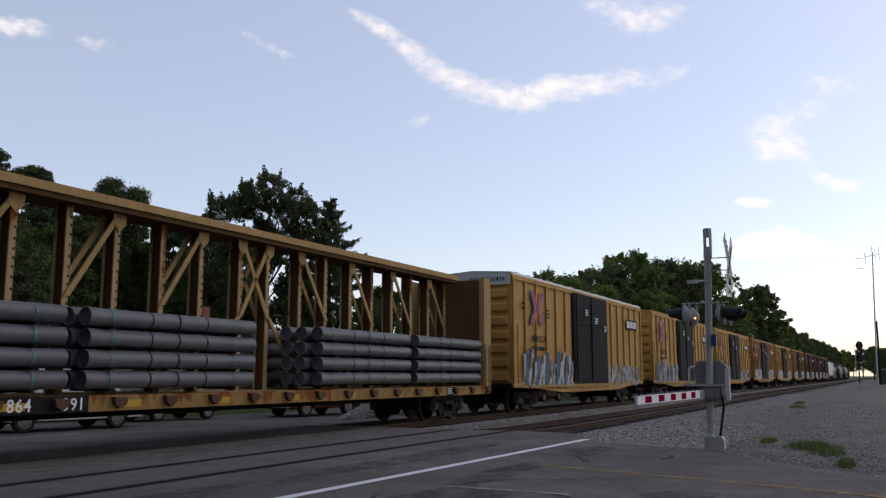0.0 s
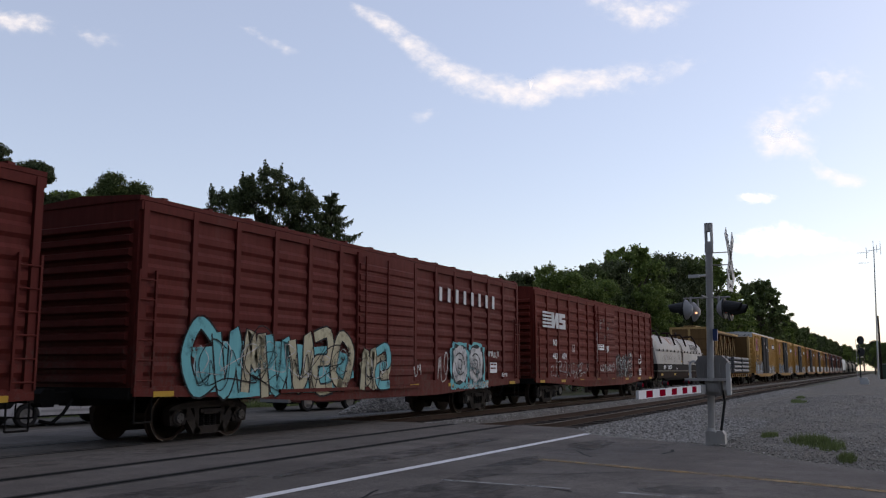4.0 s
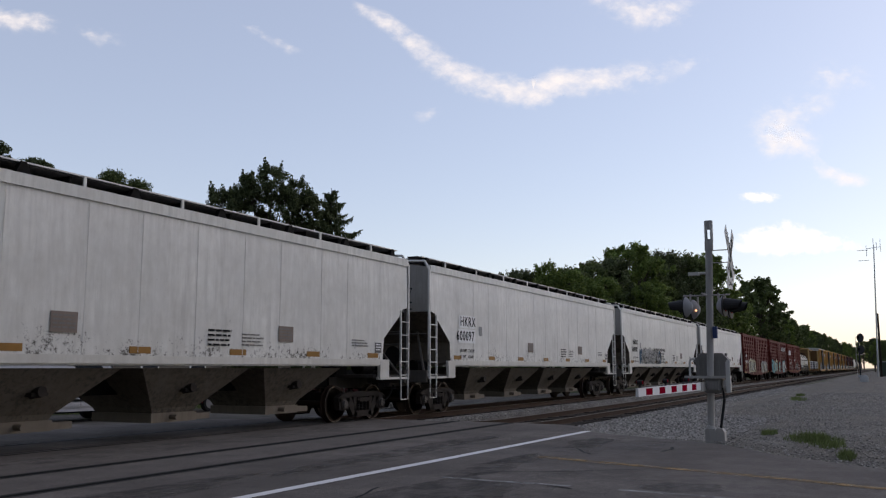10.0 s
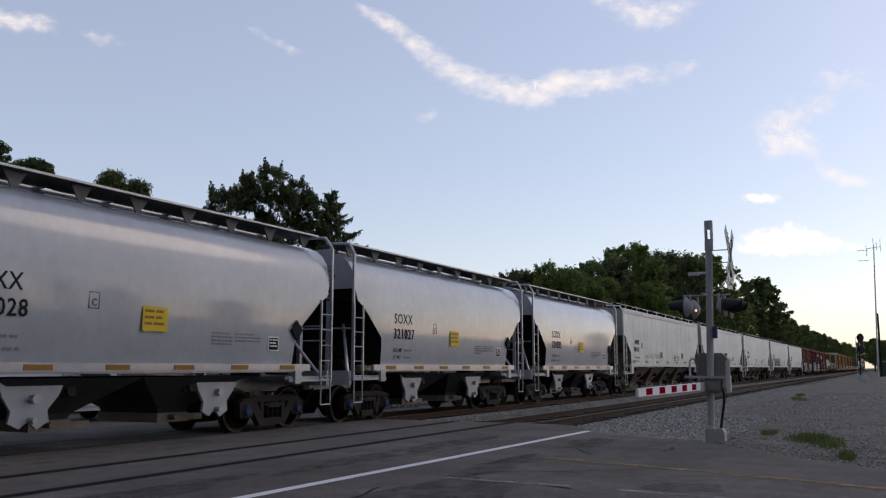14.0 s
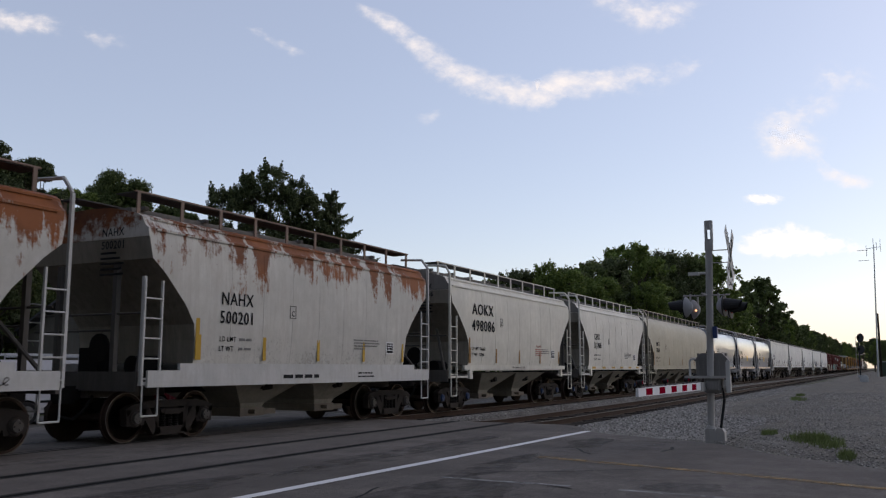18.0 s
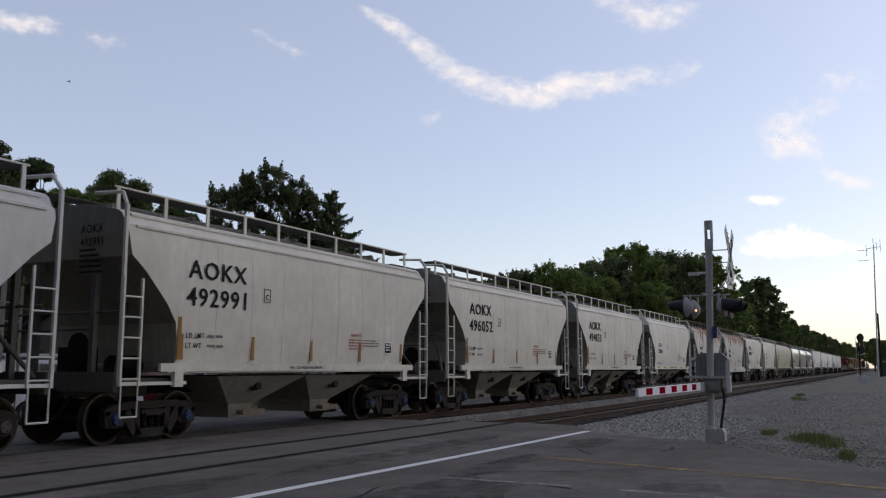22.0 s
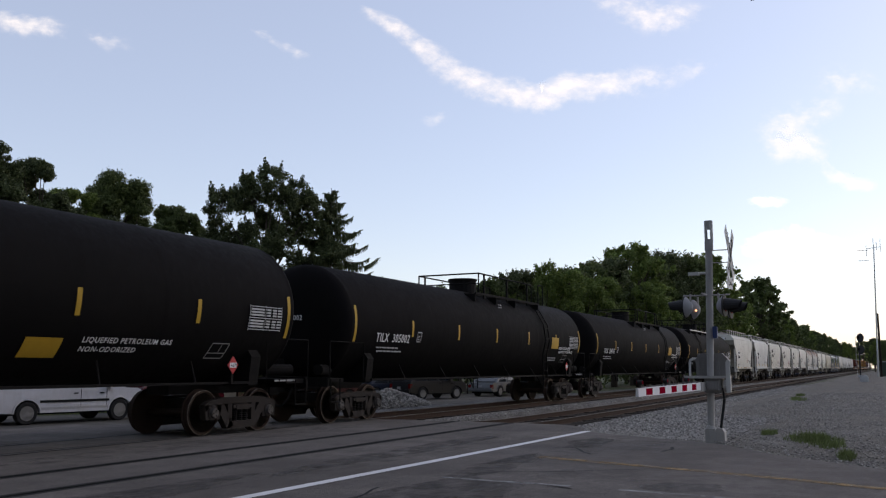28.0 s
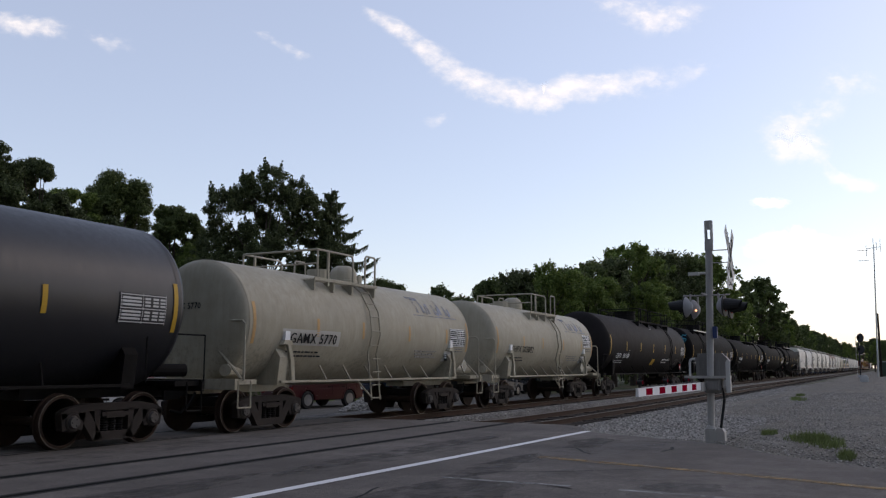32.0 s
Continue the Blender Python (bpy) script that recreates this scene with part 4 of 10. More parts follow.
    # weld seams on the side
    if flat:
        n = 12
        for k in range(1, n):
            x = -L / 2 + 1.6 + (L - 3.2) * k / n + 0.12 * math.sin(k * 2.7)
            pair("side_seam", Shape().prism_x([(-1.584, 1.6), (-1.589, 1.6), (-1.589, 4.2), (-1.584, 4.2)], x - 0.006, x + 0.006), body, ob)
        pair("roof_rail", Shape().box(-L / 2 + 0.05, L / 2 - 0.05, -1.60, -1.54, 4.16, 4.36), body, ob)
    else:
        n = 8 if L < 14 else 12
        for k in range(1, n) if not soft else ():
            x = -L / 2 + 1.3 + (L - 2.6) * k / n
            sw = Shape().rings([[(x - 0.014, -y - 0.003, z), (x + 0.014, -y - 0.003, z), (x + 0.014, -y + 0.02, z), (x - 0.014, -y + 0.02, z)] for z, y in sec[:5]])
            pair("side_seam", sw, body, ob)
        if style == "ribbed":
            for z in (3.88, 4.10):
                y = half_width(sec, z)
                pair("roof_rib", Shape().box(-L / 2 + 0.25, L / 2 - 0.25, -y - 0.035, -y + 0.03, z - 0.022, z + 0.022), body, ob)
    # roof walk and hatches
    hatches(ob, L, 4.36 if not flat else 4.43, body if soft else ENDS, int(L / 1.6))
    if flat:
        walkway(ob, L, 4.50, BLACK, int(L / 1.25), side=0.95)
        pair("walk_grating", Shape().box(-L / 2 + 0.12, L / 2 - 0.12, -1.22, -0.72, 4.585, 4.605), GRATE, ob)
        part("hatch_cover", Shape().prism_x([(-0.80, 4.42), (0.80, 4.42), (0.74, 4.62), (-0.74, 4.62)], -L / 2 + 0.5, L / 2 - 0.5), GRATE, ob, "long dark hatch cover")
        for k in range(int(L / 2.4) + 1):
            x = -L / 2 + 0.4 + (L - 0.8) * k / int(L / 2.4)
            pair("walk_bracket", Shape().prism_y([(x - 0.16, 4.38), (x + 0.16, 4.38), (x + 0.05, 4.62), (x - 0.05, 4.62)], -1.30, -1.2), BLACK, ob)
            pair("walk_post", Shape().box(x + 1.16, x + 1.22, -1.30, -1.27, 4.36, 4.62), body, ob) if k < int(L / 2.4) else None
        pair("walk_edge", Shape().box(-L / 2 + 0.1, L / 2 - 0.1, -1.27, -1.22, 4.61, 4.635), GALV, ob)
    else:
        h = 4.67
        if roof_rail == "posts":
            r = Shape().box(-L / 2 + 0.2, L / 2 - 0.2, -1.025, -1.0, h - 0.03, h)
            np_ = int(L / 1.15)
            for k in range(np_ + 1):
                x = -L / 2 + 0.3 + (L - 0.6) * k / np_
                r.box(x - 0.04, x + 0.04, -1.02, -0.99, 4.21, h - 0.02)
            pair("walk_grating", Shape().box(-L / 2 + 0.2, L / 2 - 0.2, -1.0, -0.52, h - 0.05, h - 0.025), GRATE, ob)
            pair("walk_rail", r, rail_mat if mark != "NAHX" else shared("rusty_rail", lambda: paint("rusty_pale_rail", (0.27, 0.20, 0.16), 0.8, 0.8, (0.10, 0.04, 0.02))), ob)
        else:
            pair("walk_rail", Shape().box(-L / 2 + 0.15, L / 2 - 0.15, -1.24, -1.22, 4.505, 4.545), GALV, ob)
            grate = shared("grate_mat", lambda: paint("dull_steel_grating", (0.10, 0.10, 0.105), 0.6, 0.3, (0.05, 0.05, 0.05), 0, 0, 0.5))
            pair("walk_grating", Shape().box(-L / 2 + 0.15, L / 2 - 0.15, -1.22, -0.34, 4.50, 4.52), grate, ob)
            for k in range(9):
                x = -L / 2 + 0.5 + (L - 1.0) * k / 8
                pair("walk_bracket", Shape().prism_y([(x - 0.22, 4.50), (x + 0.22, 4.50), (x + 0.05, 4.22), (x - 0.05, 4.22)], -1.10, -1.07), grate, ob)
    # discharge hoppers underneath
    tx = L / 2 - (1.5 if flat or style == "round" else 1.3)
    span = 2 * (tx - 1.35)
    for k in range(bays):
        w = span / bays
        c = -span / 2 + (k + 0.5) * w
        z0 = 1.36 if flat else 1.2
        s = Shape()
        top, low = w * (0.43 if flat else 0.50), 0.55 if flat else 0.36
        ring = lambda hx, hy, z: [(c - hx, -hy, z), (c + hx, -hy, z), (c + hx, hy, z), (c - hx, hy, z)]
        s.rings([ring(top, 1.42, z0), ring(low + 0.06, 0.80 if flat else 0.80, 0.60), ring(low, 0.76 if flat else 0.76, 0.5)])
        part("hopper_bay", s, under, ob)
        o = Shape().box(c - low - 0.05, c + low + 0.05, -0.80, 0.80, 0.32, 0.50)
        o.cyl((c - 0.1, -0.98, 0.42), (c - 0.1, 0.98, 0.42), 0.05, 8)
        o.box(c + low + 0.05, c + low + 0.45, -0.80, -0.60, 0.34, 0.46)
        part("outlet_gate", o, shared("outlet_mat", lambda: paint("pale_outlet_gate", (0.20, 0.165, 0.13), 0.75, 0.8)), ob)
        v = Shape().cyl((c, -1.28, 0.99), (c, -1.0, 0.95), 0.09, 10).box(c - 0.16, c + 0.16, -1.22, -1.05, 0.91, 0.97)
        part("vibrator_bracket", v, FRAME, ob)
    part("centre_sill", Shape().box(-L / 2 + 1.2, L / 2 - 1.2, -0.22, 0.22, 0.86, 1.2), BLACK, ob)
    truck(ob, tx, blue)
    truck(ob, -tx, blue)
    # stencils
    y = -(half_width(sec, mark_z) + 0.012)
    x = -L / 2 + mark_off
    if mark:
        if plate:
            part("number_board", Shape().box(x - 0.06, x + mark_h * 3.55, y - 0.004, y + 0.002, mark_z + mark_h * 1.30, mark_z + mark_h * 2.6), plate, ob, "white patch behind the letters")
            if plate is MARK_W and flat:
                part("number_board", Shape().box(x - mark_h * 0.45, x + mark_h * 3.7, y - 0.004, y + 0.002, mark_z - mark_h * 0.25, mark_z + mark_h * 1.2), plate, ob, "white patch behind the number")
        lettering(mark, ink, ob, x, mark_z + mark_h * 1.5, y - 0.006, mark_h, squeeze=wide)
        lettering(number, ink, ob, x - mark_h * (0.05 if not flat else 0.42) * (len(number) - 4), mark_z, y - 0.006, mark_h, squeeze=wide)
    for i, txt in enumerate(("LD LMT", "LT WT")):
        zz = mark_z - (0.36 if mark != "AOKX" else 0.62) - 0.19 * i
        yy = -(half_width(sec, zz) + 0.012)
        lettering(txt, ink, ob, x, zz, yy - 0.004, 0.10)
        if number in WEIGHTS:
            lettering(WEIGHTS[number][i], ink, ob, x + 0.60, zz, yy - 0.004, 0.10)
        else:
            writing(ob, 1, x + 0.60, zz + 0.05, 0.45, 0.07, yy, FAINT, seed + i)
    if not flat:
        part("panel_border", Shape().box(L / 2 - gap_x - 0.225, L / 2 - gap_x + 0.125, -(half_width(sec, 1.9) + 0.010), -half_width(sec, 1.9), 1.725, 2.035), MARK_W, ob, "white border of a black panel")
    notice(ob, L / 2 - gap_x - 0.2, 1.75, 0.30, 0.26, -(half_width(sec, 1.9) + 0.012), 3, MARK_K if not flat else paint("faded_grey_stencil", (0.16, 0.15, 0.15), 0.8, 0.2), MARK_W, seed + 1)
    writing(ob, 3, L / 2 - gap_x - 1.3, 2.05, 0.8, 0.04, -(half_width(sec, 1.9) + 0.012), FAINT, seed + 2)
    writing(ob, 4, L * 0.14, 2.05, 0.7, 0.042, -(half_width(sec, 1.9) + 0.012), MARK_R if mark == "AOKX" else FAINT, seed + 3)
    if flat:
        part("plate_mark", Shape().box(x + 1.40, x + 1.64, y - 0.003, y + 0.003, mark_z + 0.18, mark_z + 0.48), shared("grey_mark", lambda: plain("grey_stencil", (0.30, 0.30, 0.29), 0.7, 0, 0.1)), ob)
    else:
        bx, bz = x + 2.25, mark_z + 0.2
        fr = Shape().box(bx, bx + 0.22, y - 0.006, y, bz, bz + 0.012).box(bx, bx + 0.22, y - 0.006, y, bz + 0.27, bz + 0.282).box(bx, bx + 0.012, y - 0.006, y, bz, bz + 0.282).box(bx + 0.208, bx + 0.22, y - 0.006, y, bz, bz + 0.282)
        pm = part("plate_mark", fr, ink, ob, "outlined square with a letter")
        lettering("C", ink, pm, bx + 0.06, bz + 0.05, y - 0.004, 0.12)
    if mark == "AOKX":
        lettering("WARNING", MARK_R, ob, L * 0.14 + 0.05, 2.13, -(half_width(sec, 2.1) + 0.012), 0.075)
        lettering("VENT CAR WHEN UNLOADING", MARK_K, ob, -L * 0.08, 1.345, -1.64, 0.06)
    if not soft:
        z0 = cut[0][1]
        side = [(half_width(sec, z), z) for z in [z0] + [q for q, _ in sec if q > z0]]
        # Most end sheets are coloured darker than the body for the shade between cars.
        for d in (-1, 1):
            xs = sorted((d * (L / 2 - 0.08), d * (L / 2 - 0.073)))
            part("end_sheet", Shape().prism_x([(-w, z) for w, z in side] + [(w, z) for w, z in reversed(side[:-1])], *xs), (body if plate or mark == "NAHX" else ENDS) if style != "flat" else shared("flat_end", lambda: paint("soiled_white_end", (0.33, 0.32, 0.30), 0.7, 0.6, (0.14, 0.13, 0.11))), ob, "upright end sheet, toned for shade on most cars")
    s = Shape()          # end stencils, which face backwards
    rr = random.Random(seed)
    for k, (h, w) in enumerate(((0.15, 0.7), (0.15, 0.8), (0.05, 0.4), (0.05, 0.5), (0.05, 0.6), (0.05, 0.55), (0.05, 0.6))):
        z = 3.62 - 0.22 * min(k, 2) - 0.10 * max(0, k - 2) + 0.3
        s.box(-L / 2 + 0.062, -L / 2 + 0.070, -0.35 - w, -0.35, z - h / 2 * 0.8, z + h / 2 * 0.8) if k > 1 else None
    tagged(part("end_stencil", s, ink, ob), kind="stuff")
    if plate and not flat:
        part("end_patch", Shape().box(-L / 2 + 0.060, -L / 2 + 0.068, -0.82, -0.30, 3.775, 3.98), MARK_W, ob, "white patch behind the letters on the end")
    for txt, zz in ((mark, 4.0), (number, 3.76)):
        if txt:
            t = lettering(txt, ink, ob, 0, 0, 0, 0.15)
            t.matrix_basis = Matrix.LocRotScale((-L / 2 + 0.07, -0.35, zz - 0.2), Euler((radians(90), 0, radians(-90))), (0.13, 0.15, 0.15))
    # reflector tape
    if tapes == "sill":
        tape(ob, [-L / 2 + 1.75 + (L - 3.5) * k / 5 for k in range(6)], -1.642, 1.38 if flat else 1.33, 1.50 if flat else 1.42, tape_mat, 0.52)
    elif tapes == "low":
        tape(ob, [-L / 2 + 1.85 + (L - 3.7) * k / 6 for k in range(7)], -(half_width(sec, 1.66) + 0.006), 1.62, 1.74, tape_mat, 0.5)
    elif tapes == "upright":
        tape(ob, [-L / 2 + 1.45 + (L - 2.9) * k / 4 for k in range(5)], -(half_width(sec, 1.75) + 0.012), 1.52, 2.02, tape_mat, 0.10)
        tape(ob, [-L / 2 + 1.38], -(half_width(sec, 2.0) + 0.012), 1.52, 2.5, tape_mat, 0.10)
    elif tapes == "patches":
        tape(ob, [-L / 2 + 1.45 + (L - 2.9) * k / 4 for k in range(5)], -(half_width(sec, 1.66) + 0.012), 1.55, 1.72, tape_mat, 0.42)
    return ob, L


def boxcar(name, label, front, rear, body, top, bottom=0.86, door=(0.0, 3.0), door_mat=None, posts=14, roof_mat=None, ribs="in", seed=1):
    """A boxcar with outside posts, ribbed ends, sliding doors and a corrugated roof."""
    ob, L = car(name, label, front, rear, "boxcar")
    W = 1.50
    roof_mat, door_mat = roof_mat or body, door_mat or body
    wall = Shape().box(-L / 2, L / 2, -W, W, bottom + 0.16, top - 0.1)
    part("body", wall, body, ob)
    rf = Shape().prism_x([(-W - 0.03, top - 0.12), (W + 0.03, top - 0.12), (W + 0.03, top - 0.04), (0, top + 0.06), (-W - 0.03, top - 0.04)], -L / 2 - 0.02, L / 2 + 0.02)
    k = -L / 2 + 0.6
    while k < L / 2:
        rf.prism_x([(-W - 0.035, top - 0.05), (W + 0.035, top - 0.05), (W + 0.02, top + 0.0), (0, top + 0.10), (-W - 0.02, top + 0.0)], k - 0.06, k + 0.06)
        k += 1.22
    part("roof", rf, roof_mat, ob, "corrugated steel roof")
    for sgn in (-1, 1):
        s = Shape()
        mid0, mid1 = door[0] - door[1] / 2, door[0] + door[1] / 2
        s.prism_y([(-L / 2, bottom + 0.16), (-L / 2, bottom + 0.05), (-L / 2 + 2.4, bottom - 0.02), (mid0 - 1.5, bottom - 0.20), (mid1 + 1.5, bottom - 0.20), (L / 2 - 2.4, bottom - 0.02), (L / 2, bottom + 0.05), (L / 2, bottom + 0.16)],
                  sgn * (W + 0.06) - 0.02, sgn * (W + 0.06) + 0.02)
        s.box(-L / 2, L / 2, min(sgn * W, sgn * (W + 0.07)), max(sgn * W, sgn * (W + 0.07)), bottom + 0.10, bottom + 0.22)
        part("side_sill", s, body, ob)
        part("top_chord", Shape().box(-L / 2, L / 2, min(sgn * W, sgn * (W + 0.06)), max(sgn * W, sgn * (W + 0.06)), top - 0.30, top - 0.14), body, ob)
    # posts and stamped panels
    n = posts
    post = Shape().prism_y([(-0.07, bottom + 0.2), (0.07, bottom + 0.2), (0.07, top - 0.16), (-0.07, top - 0.16)], -0.075, 0.01).mesh("side_post", body)
    xs = [-L / 2 + 0.12 + (L - 0.24) * k / (n - 1) for k in range(n)]
    for x in xs:
        if abs(x - door[0]) > door[1] / 2 - 0.1:
            part("side_post", post, body, ob, at=pose(x, -W, 0))
    for sgn in (1,):
        part("far_posts", Shape().box(-L / 2, L / 2, W, W + 0.03, bottom + 0.3, top - 0.3), body, ob)
    if ribs == "in":      # shallow stamped ridges between the posts
        for a, b2 in zip(xs, xs[1:]):
            if abs((a + b2) / 2 - door[0]) > door[1] / 2:
                step = (top - bottom - 0.85) / 8
                line = [(-W + 0.002, bottom + 0.34)]
                for i in range(8):
                    z = bottom + 0.40 + i * step
                    line += [(-W - 0.004, z), (-W - 0.045, z + 0.07), (-W - 0.045, z + step - 0.17), (-W - 0.004, z + step - 0.10)]
                line += [(-W + 0.002, top - 0.36)]
                part("side_panel", Shape().prism_x(line + [(-W + 0.01, top - 0.36), (-W + 0.01, bottom + 0.34)], a + 0.10, b2 - 0.10), body, ob, "stamped side panel with level ridges")
    # door
    d0, d1 = door[0] - door[1] / 2, door[0] + door[1] / 2
    dp = part("door", Shape().box(d0, d1, -W - 0.10, -W - 0.02, bottom + 0.12, top - 0.22), door_mat, ob)
    if ribs == "in":
        for i in range(11):
            z = bottom + 0.35 + i * (top - bottom - 0.75) / 11
            part("door_corrugation", Shape().prism_x([(-W - 0.135, z + 0.03), (-W - 0.135, z + 0.15), (-W - 0.10, z + 0.19), (-W - 0.10, z - 0.01)], d0 + 0.06, d1 - 0.06), door_mat, dp)
    else:
        for i in range(2):
            for j in range(3):
                xa = d0 + 0.1 + i * door[1] / 2
                z = bottom + 0.3 + j * (top - bottom - 0.7) / 3
                part("door_panel", Shape().box(xa, xa + door[1] / 2 - 0.2, -W - 0.125, -W - 0.10, z, z + (top - bottom - 0.7) / 3 - 0.12), door_mat, dp)
    for x in (d0 + 0.3, d0 + door[1] * 0.48):
        part("lock_rod", Shape().cyl((x, -W - 0.15, bottom + 0.2), (x, -W - 0.15, top - 0.3), 0.022, 8).box(x - 0.05, x + 0.12, -W - 0.17, -W - 0.10, bottom + 0.8, bottom + 0.9), door_mat, dp)
    t = Shape().box(d0 - door[1] - 0.2, d1 + 0.3, -W - 0.16, -W - 0.06, bottom + 0.02, bottom + 0.10)
    part("door_track", t, body, ob)
    # ends
    for d in (-1, 1):
        xe = d * L / 2
        nr, rh = (12, 0.09) if ribs == "in" else (7, 0.20)
        for i in range(nr):
            z = bottom + (0.35 if ribs == "in" else 0.42) + i * (top - bottom - (0.8 if ribs == "in" else 1.0)) / (nr - 0.5)
            part("end_rib", Shape().prism_y([(xe, z - rh), (xe + d * 0.10, z - rh * 0.55), (xe + d * 0.10, z + rh * 0.55), (xe, z + rh)][::d], -W + 0.12, W - 0.12), body, ob)
        for sgn in (-1, 1):
            ladder(ob, xe if d < 0 else xe - 0.42, sgn * (W + 0.09), bottom + 0.2, bottom + 2.3, body, 0.40)
            part("stirrup", stirrup(Shape(), xe + (0.05 if d < 0 else -0.45), sgn * (W + 0.05), 0.45, bottom + 0.1), BLACK, ob)
        e = Shape().box(xe - d * 1.9 - 0.0 if d > 0 else xe, xe if d > 0 else xe - d * 1.9, -0.3, 0.3, 0.72, 1.02)
        e.box(xe - 0.06, xe + 0.06, -W, W, bottom, bottom + 0.2)
        part("end_sill", e, BLACK, ob)
        coupler(ob, xe + d * 0.45, d)
    part("underframe", Shape().box(-L / 2 + 1.0, L / 2 - 1.0, -0.35, 0.35, 0.72, 1.02).box(-1.5, 1.5, -1.0, -0.7, 0.62, 0.95).cyl((2.2, 0.7, 0.75), (3.4, 0.7, 0.75), 0.22, 10), BLACK, ob)
    truck(ob, L / 2 - 2.5)
    truck(ob, -L / 2 + 2.5)
    tape(ob, [-L / 2 + 0.7 + (L - 1.4) * k / 7 for k in range(8)], -W - 0.086, bottom + 0.03, bottom + 0.13, REFL if ribs == "in" else REFLO, 0.5)
    return ob, L, -W - 0.09


def tank(name, label, front, rear, body, top, radius, mark="", number="", ink=MARK_W, pale=False, seed=1, lpg=True, bearing=False, top_x=0.0, ladder_x=None, lpg_x=-5.5, panel_x=-6.55, dome_x=None, low=0.0):
    """A tank car: shell with dished heads on stub sills, with a top platform and its rails."""
    ob, L = car(name, label, front, rear, "tank car")
    zc, n = top - radius, 40
    tb = 1.15 if pale else 1.0       # from the shell's end to the truck
    head = 0.24 if pale else 0.42           # the dished heads bulge beyond the straight shell
    prof = [(-L / 2 - head * math.cos(a), max(0.02, radius * math.sin(a) ** (0.36 if pale else 0.55))) for a in [k / 9 * math.pi / 2 for k in range(10)]]
    prof = prof + [(-x, r) for x, r in reversed(prof)]
    s = Shape().rings([[(x, r * math.sin(2 * math.pi * k / n), zc - r * math.cos(2 * math.pi * k / n)) for k in range(n)] for x, r in prof])
    part("tank_shell", s, body, ob, smooth=40)
    for x in ([-L / 2 + 0.02, L / 2 - 0.02] + [-L / 2 + L * f for f in ((0.24, 0.78) if not pale else (0.36, 0.52, 0.66))]):
        r = radius + 0.004
        part("shell_seam", Shape().rings([[(x + dx, r * math.sin(2 * math.pi * k / n), zc - r * math.cos(2 * math.pi * k / n)) for k in range(n)] for dx in (-0.05, 0.05)], False), body, ob, smooth=40)
    for d in (-1, 1):
        xe = d * (L / 2 + (0.85 if not pale else 0.95 if d > 0 else 0.40))
        b = Shape()
        b.box(min(xe, xe - d * 3.2), max(xe, xe - d * 3.2), -0.30, 0.30, 0.82, 1.15)
        b.box(xe - d * 0.35 - 0.35, xe - d * 0.35 + 0.35, -1.35, 1.35, 1.02, 1.12)
        b.box(xe - 0.05, xe + 0.05, -1.4, 1.4, 0.92, 1.14)
        part("stub_sill", b, body if pale else BLACK, ob)
        sd = Shape()
        xb = d * (L / 2 - tb)
        sd.prism_x([(-1.35, 1.0), (1.35, 1.0), (1.42, 1.6), (1.2, 1.9), (0.6, zc - radius + 0.15), (-0.6, zc - radius + 0.15), (-1.2, 1.9), (-1.42, 1.6)], xb - 0.15, xb + 0.15)
        part("saddle", sd, body if pale else BLACK, ob)
        if pale:
            xh = xe - d * 0.2
            part("end_handrail", Shape().pipe([(xh, -1.42, 1.1), (xh, -1.42, 2.28), (xh, -1.34, 2.36), (xh, 1.34, 2.36), (xh, 1.42, 2.28), (xh, 1.42, 1.1)], 0.022, 8), body, ob, "bent pipe handrail across the end")
            for sgn in (-1, 1):
                part("end_brace", Shape().pipe([(xh, sgn * 0.1, 2.33), (xh, sgn * 1.36, 1.14)], 0.028), body, ob)
                part("stirrup", stirrup(Shape(), xh - 0.2, sgn * 1.45, 0.55, 1.1), body, ob)
        else:
            for sgn in (-1, 1):
                part("end_handrail", Shape().pipe([(xe - d * 1.5, sgn * 1.42, 1.1), (xe - d * 1.5, sgn * 1.42, 2.0), (xe, sgn * 1.42, 2.0), (xe, sgn * 1.42, 1.1)], 0.016), BLACK, ob)
                part("stirrup", stirrup(Shape(), xe - (0.45 if d > 0 else -0.05), sgn * 1.42, 0.55, 1.1), BLACK, ob)
        part("brake_cylinder", Shape().cyl((xe - d * 0.1, -1.0, 1.32), (xe - d * 0.8, -0.8, 1.32), 0.13, 12), body if pale else BLACK, ob)
        part("brake_valve", Shape().box(xe - d * 0.35 - 0.2, xe - d * 0.35 + 0.2, 0.3, 0.7, 1.12, 1.6), body if pale else BLACK, ob)
        coupler(ob, xe + d * 0.25, d)
        if d > 0 or not lpg:
            xp, zp = (L / 2 - 1.85, 1.42) if lpg else (xb, 1.55)
            pl = Shape().prism_y([(xp - 0.16, zp), (xp, zp - 0.18), (xp + 0.16, zp), (xp, zp + 0.18)], -1.53, -1.515)
            if lpg:
                part("placard_holder", Shape().box(xp - 0.03, xp + 0.03, -1.514, -1.475, 1.04, 1.52), BLACK, ob)
                p = part("placard", pl, plain("red_placard", (0.5, 0.05, 0.05), 0.6, 0, 0.15), ob, "red diamond placard")
                part("placard_patch", Shape().box(xp - 0.10, xp + 0.10, -1.538, -1.53, zp - 0.05, zp + 0.05), MARK_W, p)
                lettering("1075", MARK_K, p, xp - 0.085, zp - 0.035, -1.542, 0.07)
            elif d > 0 and pale:
                xp, zp = (L / 2 - 1.84, 1.36) if not low else (L / 2 - 0.51, 1.43)
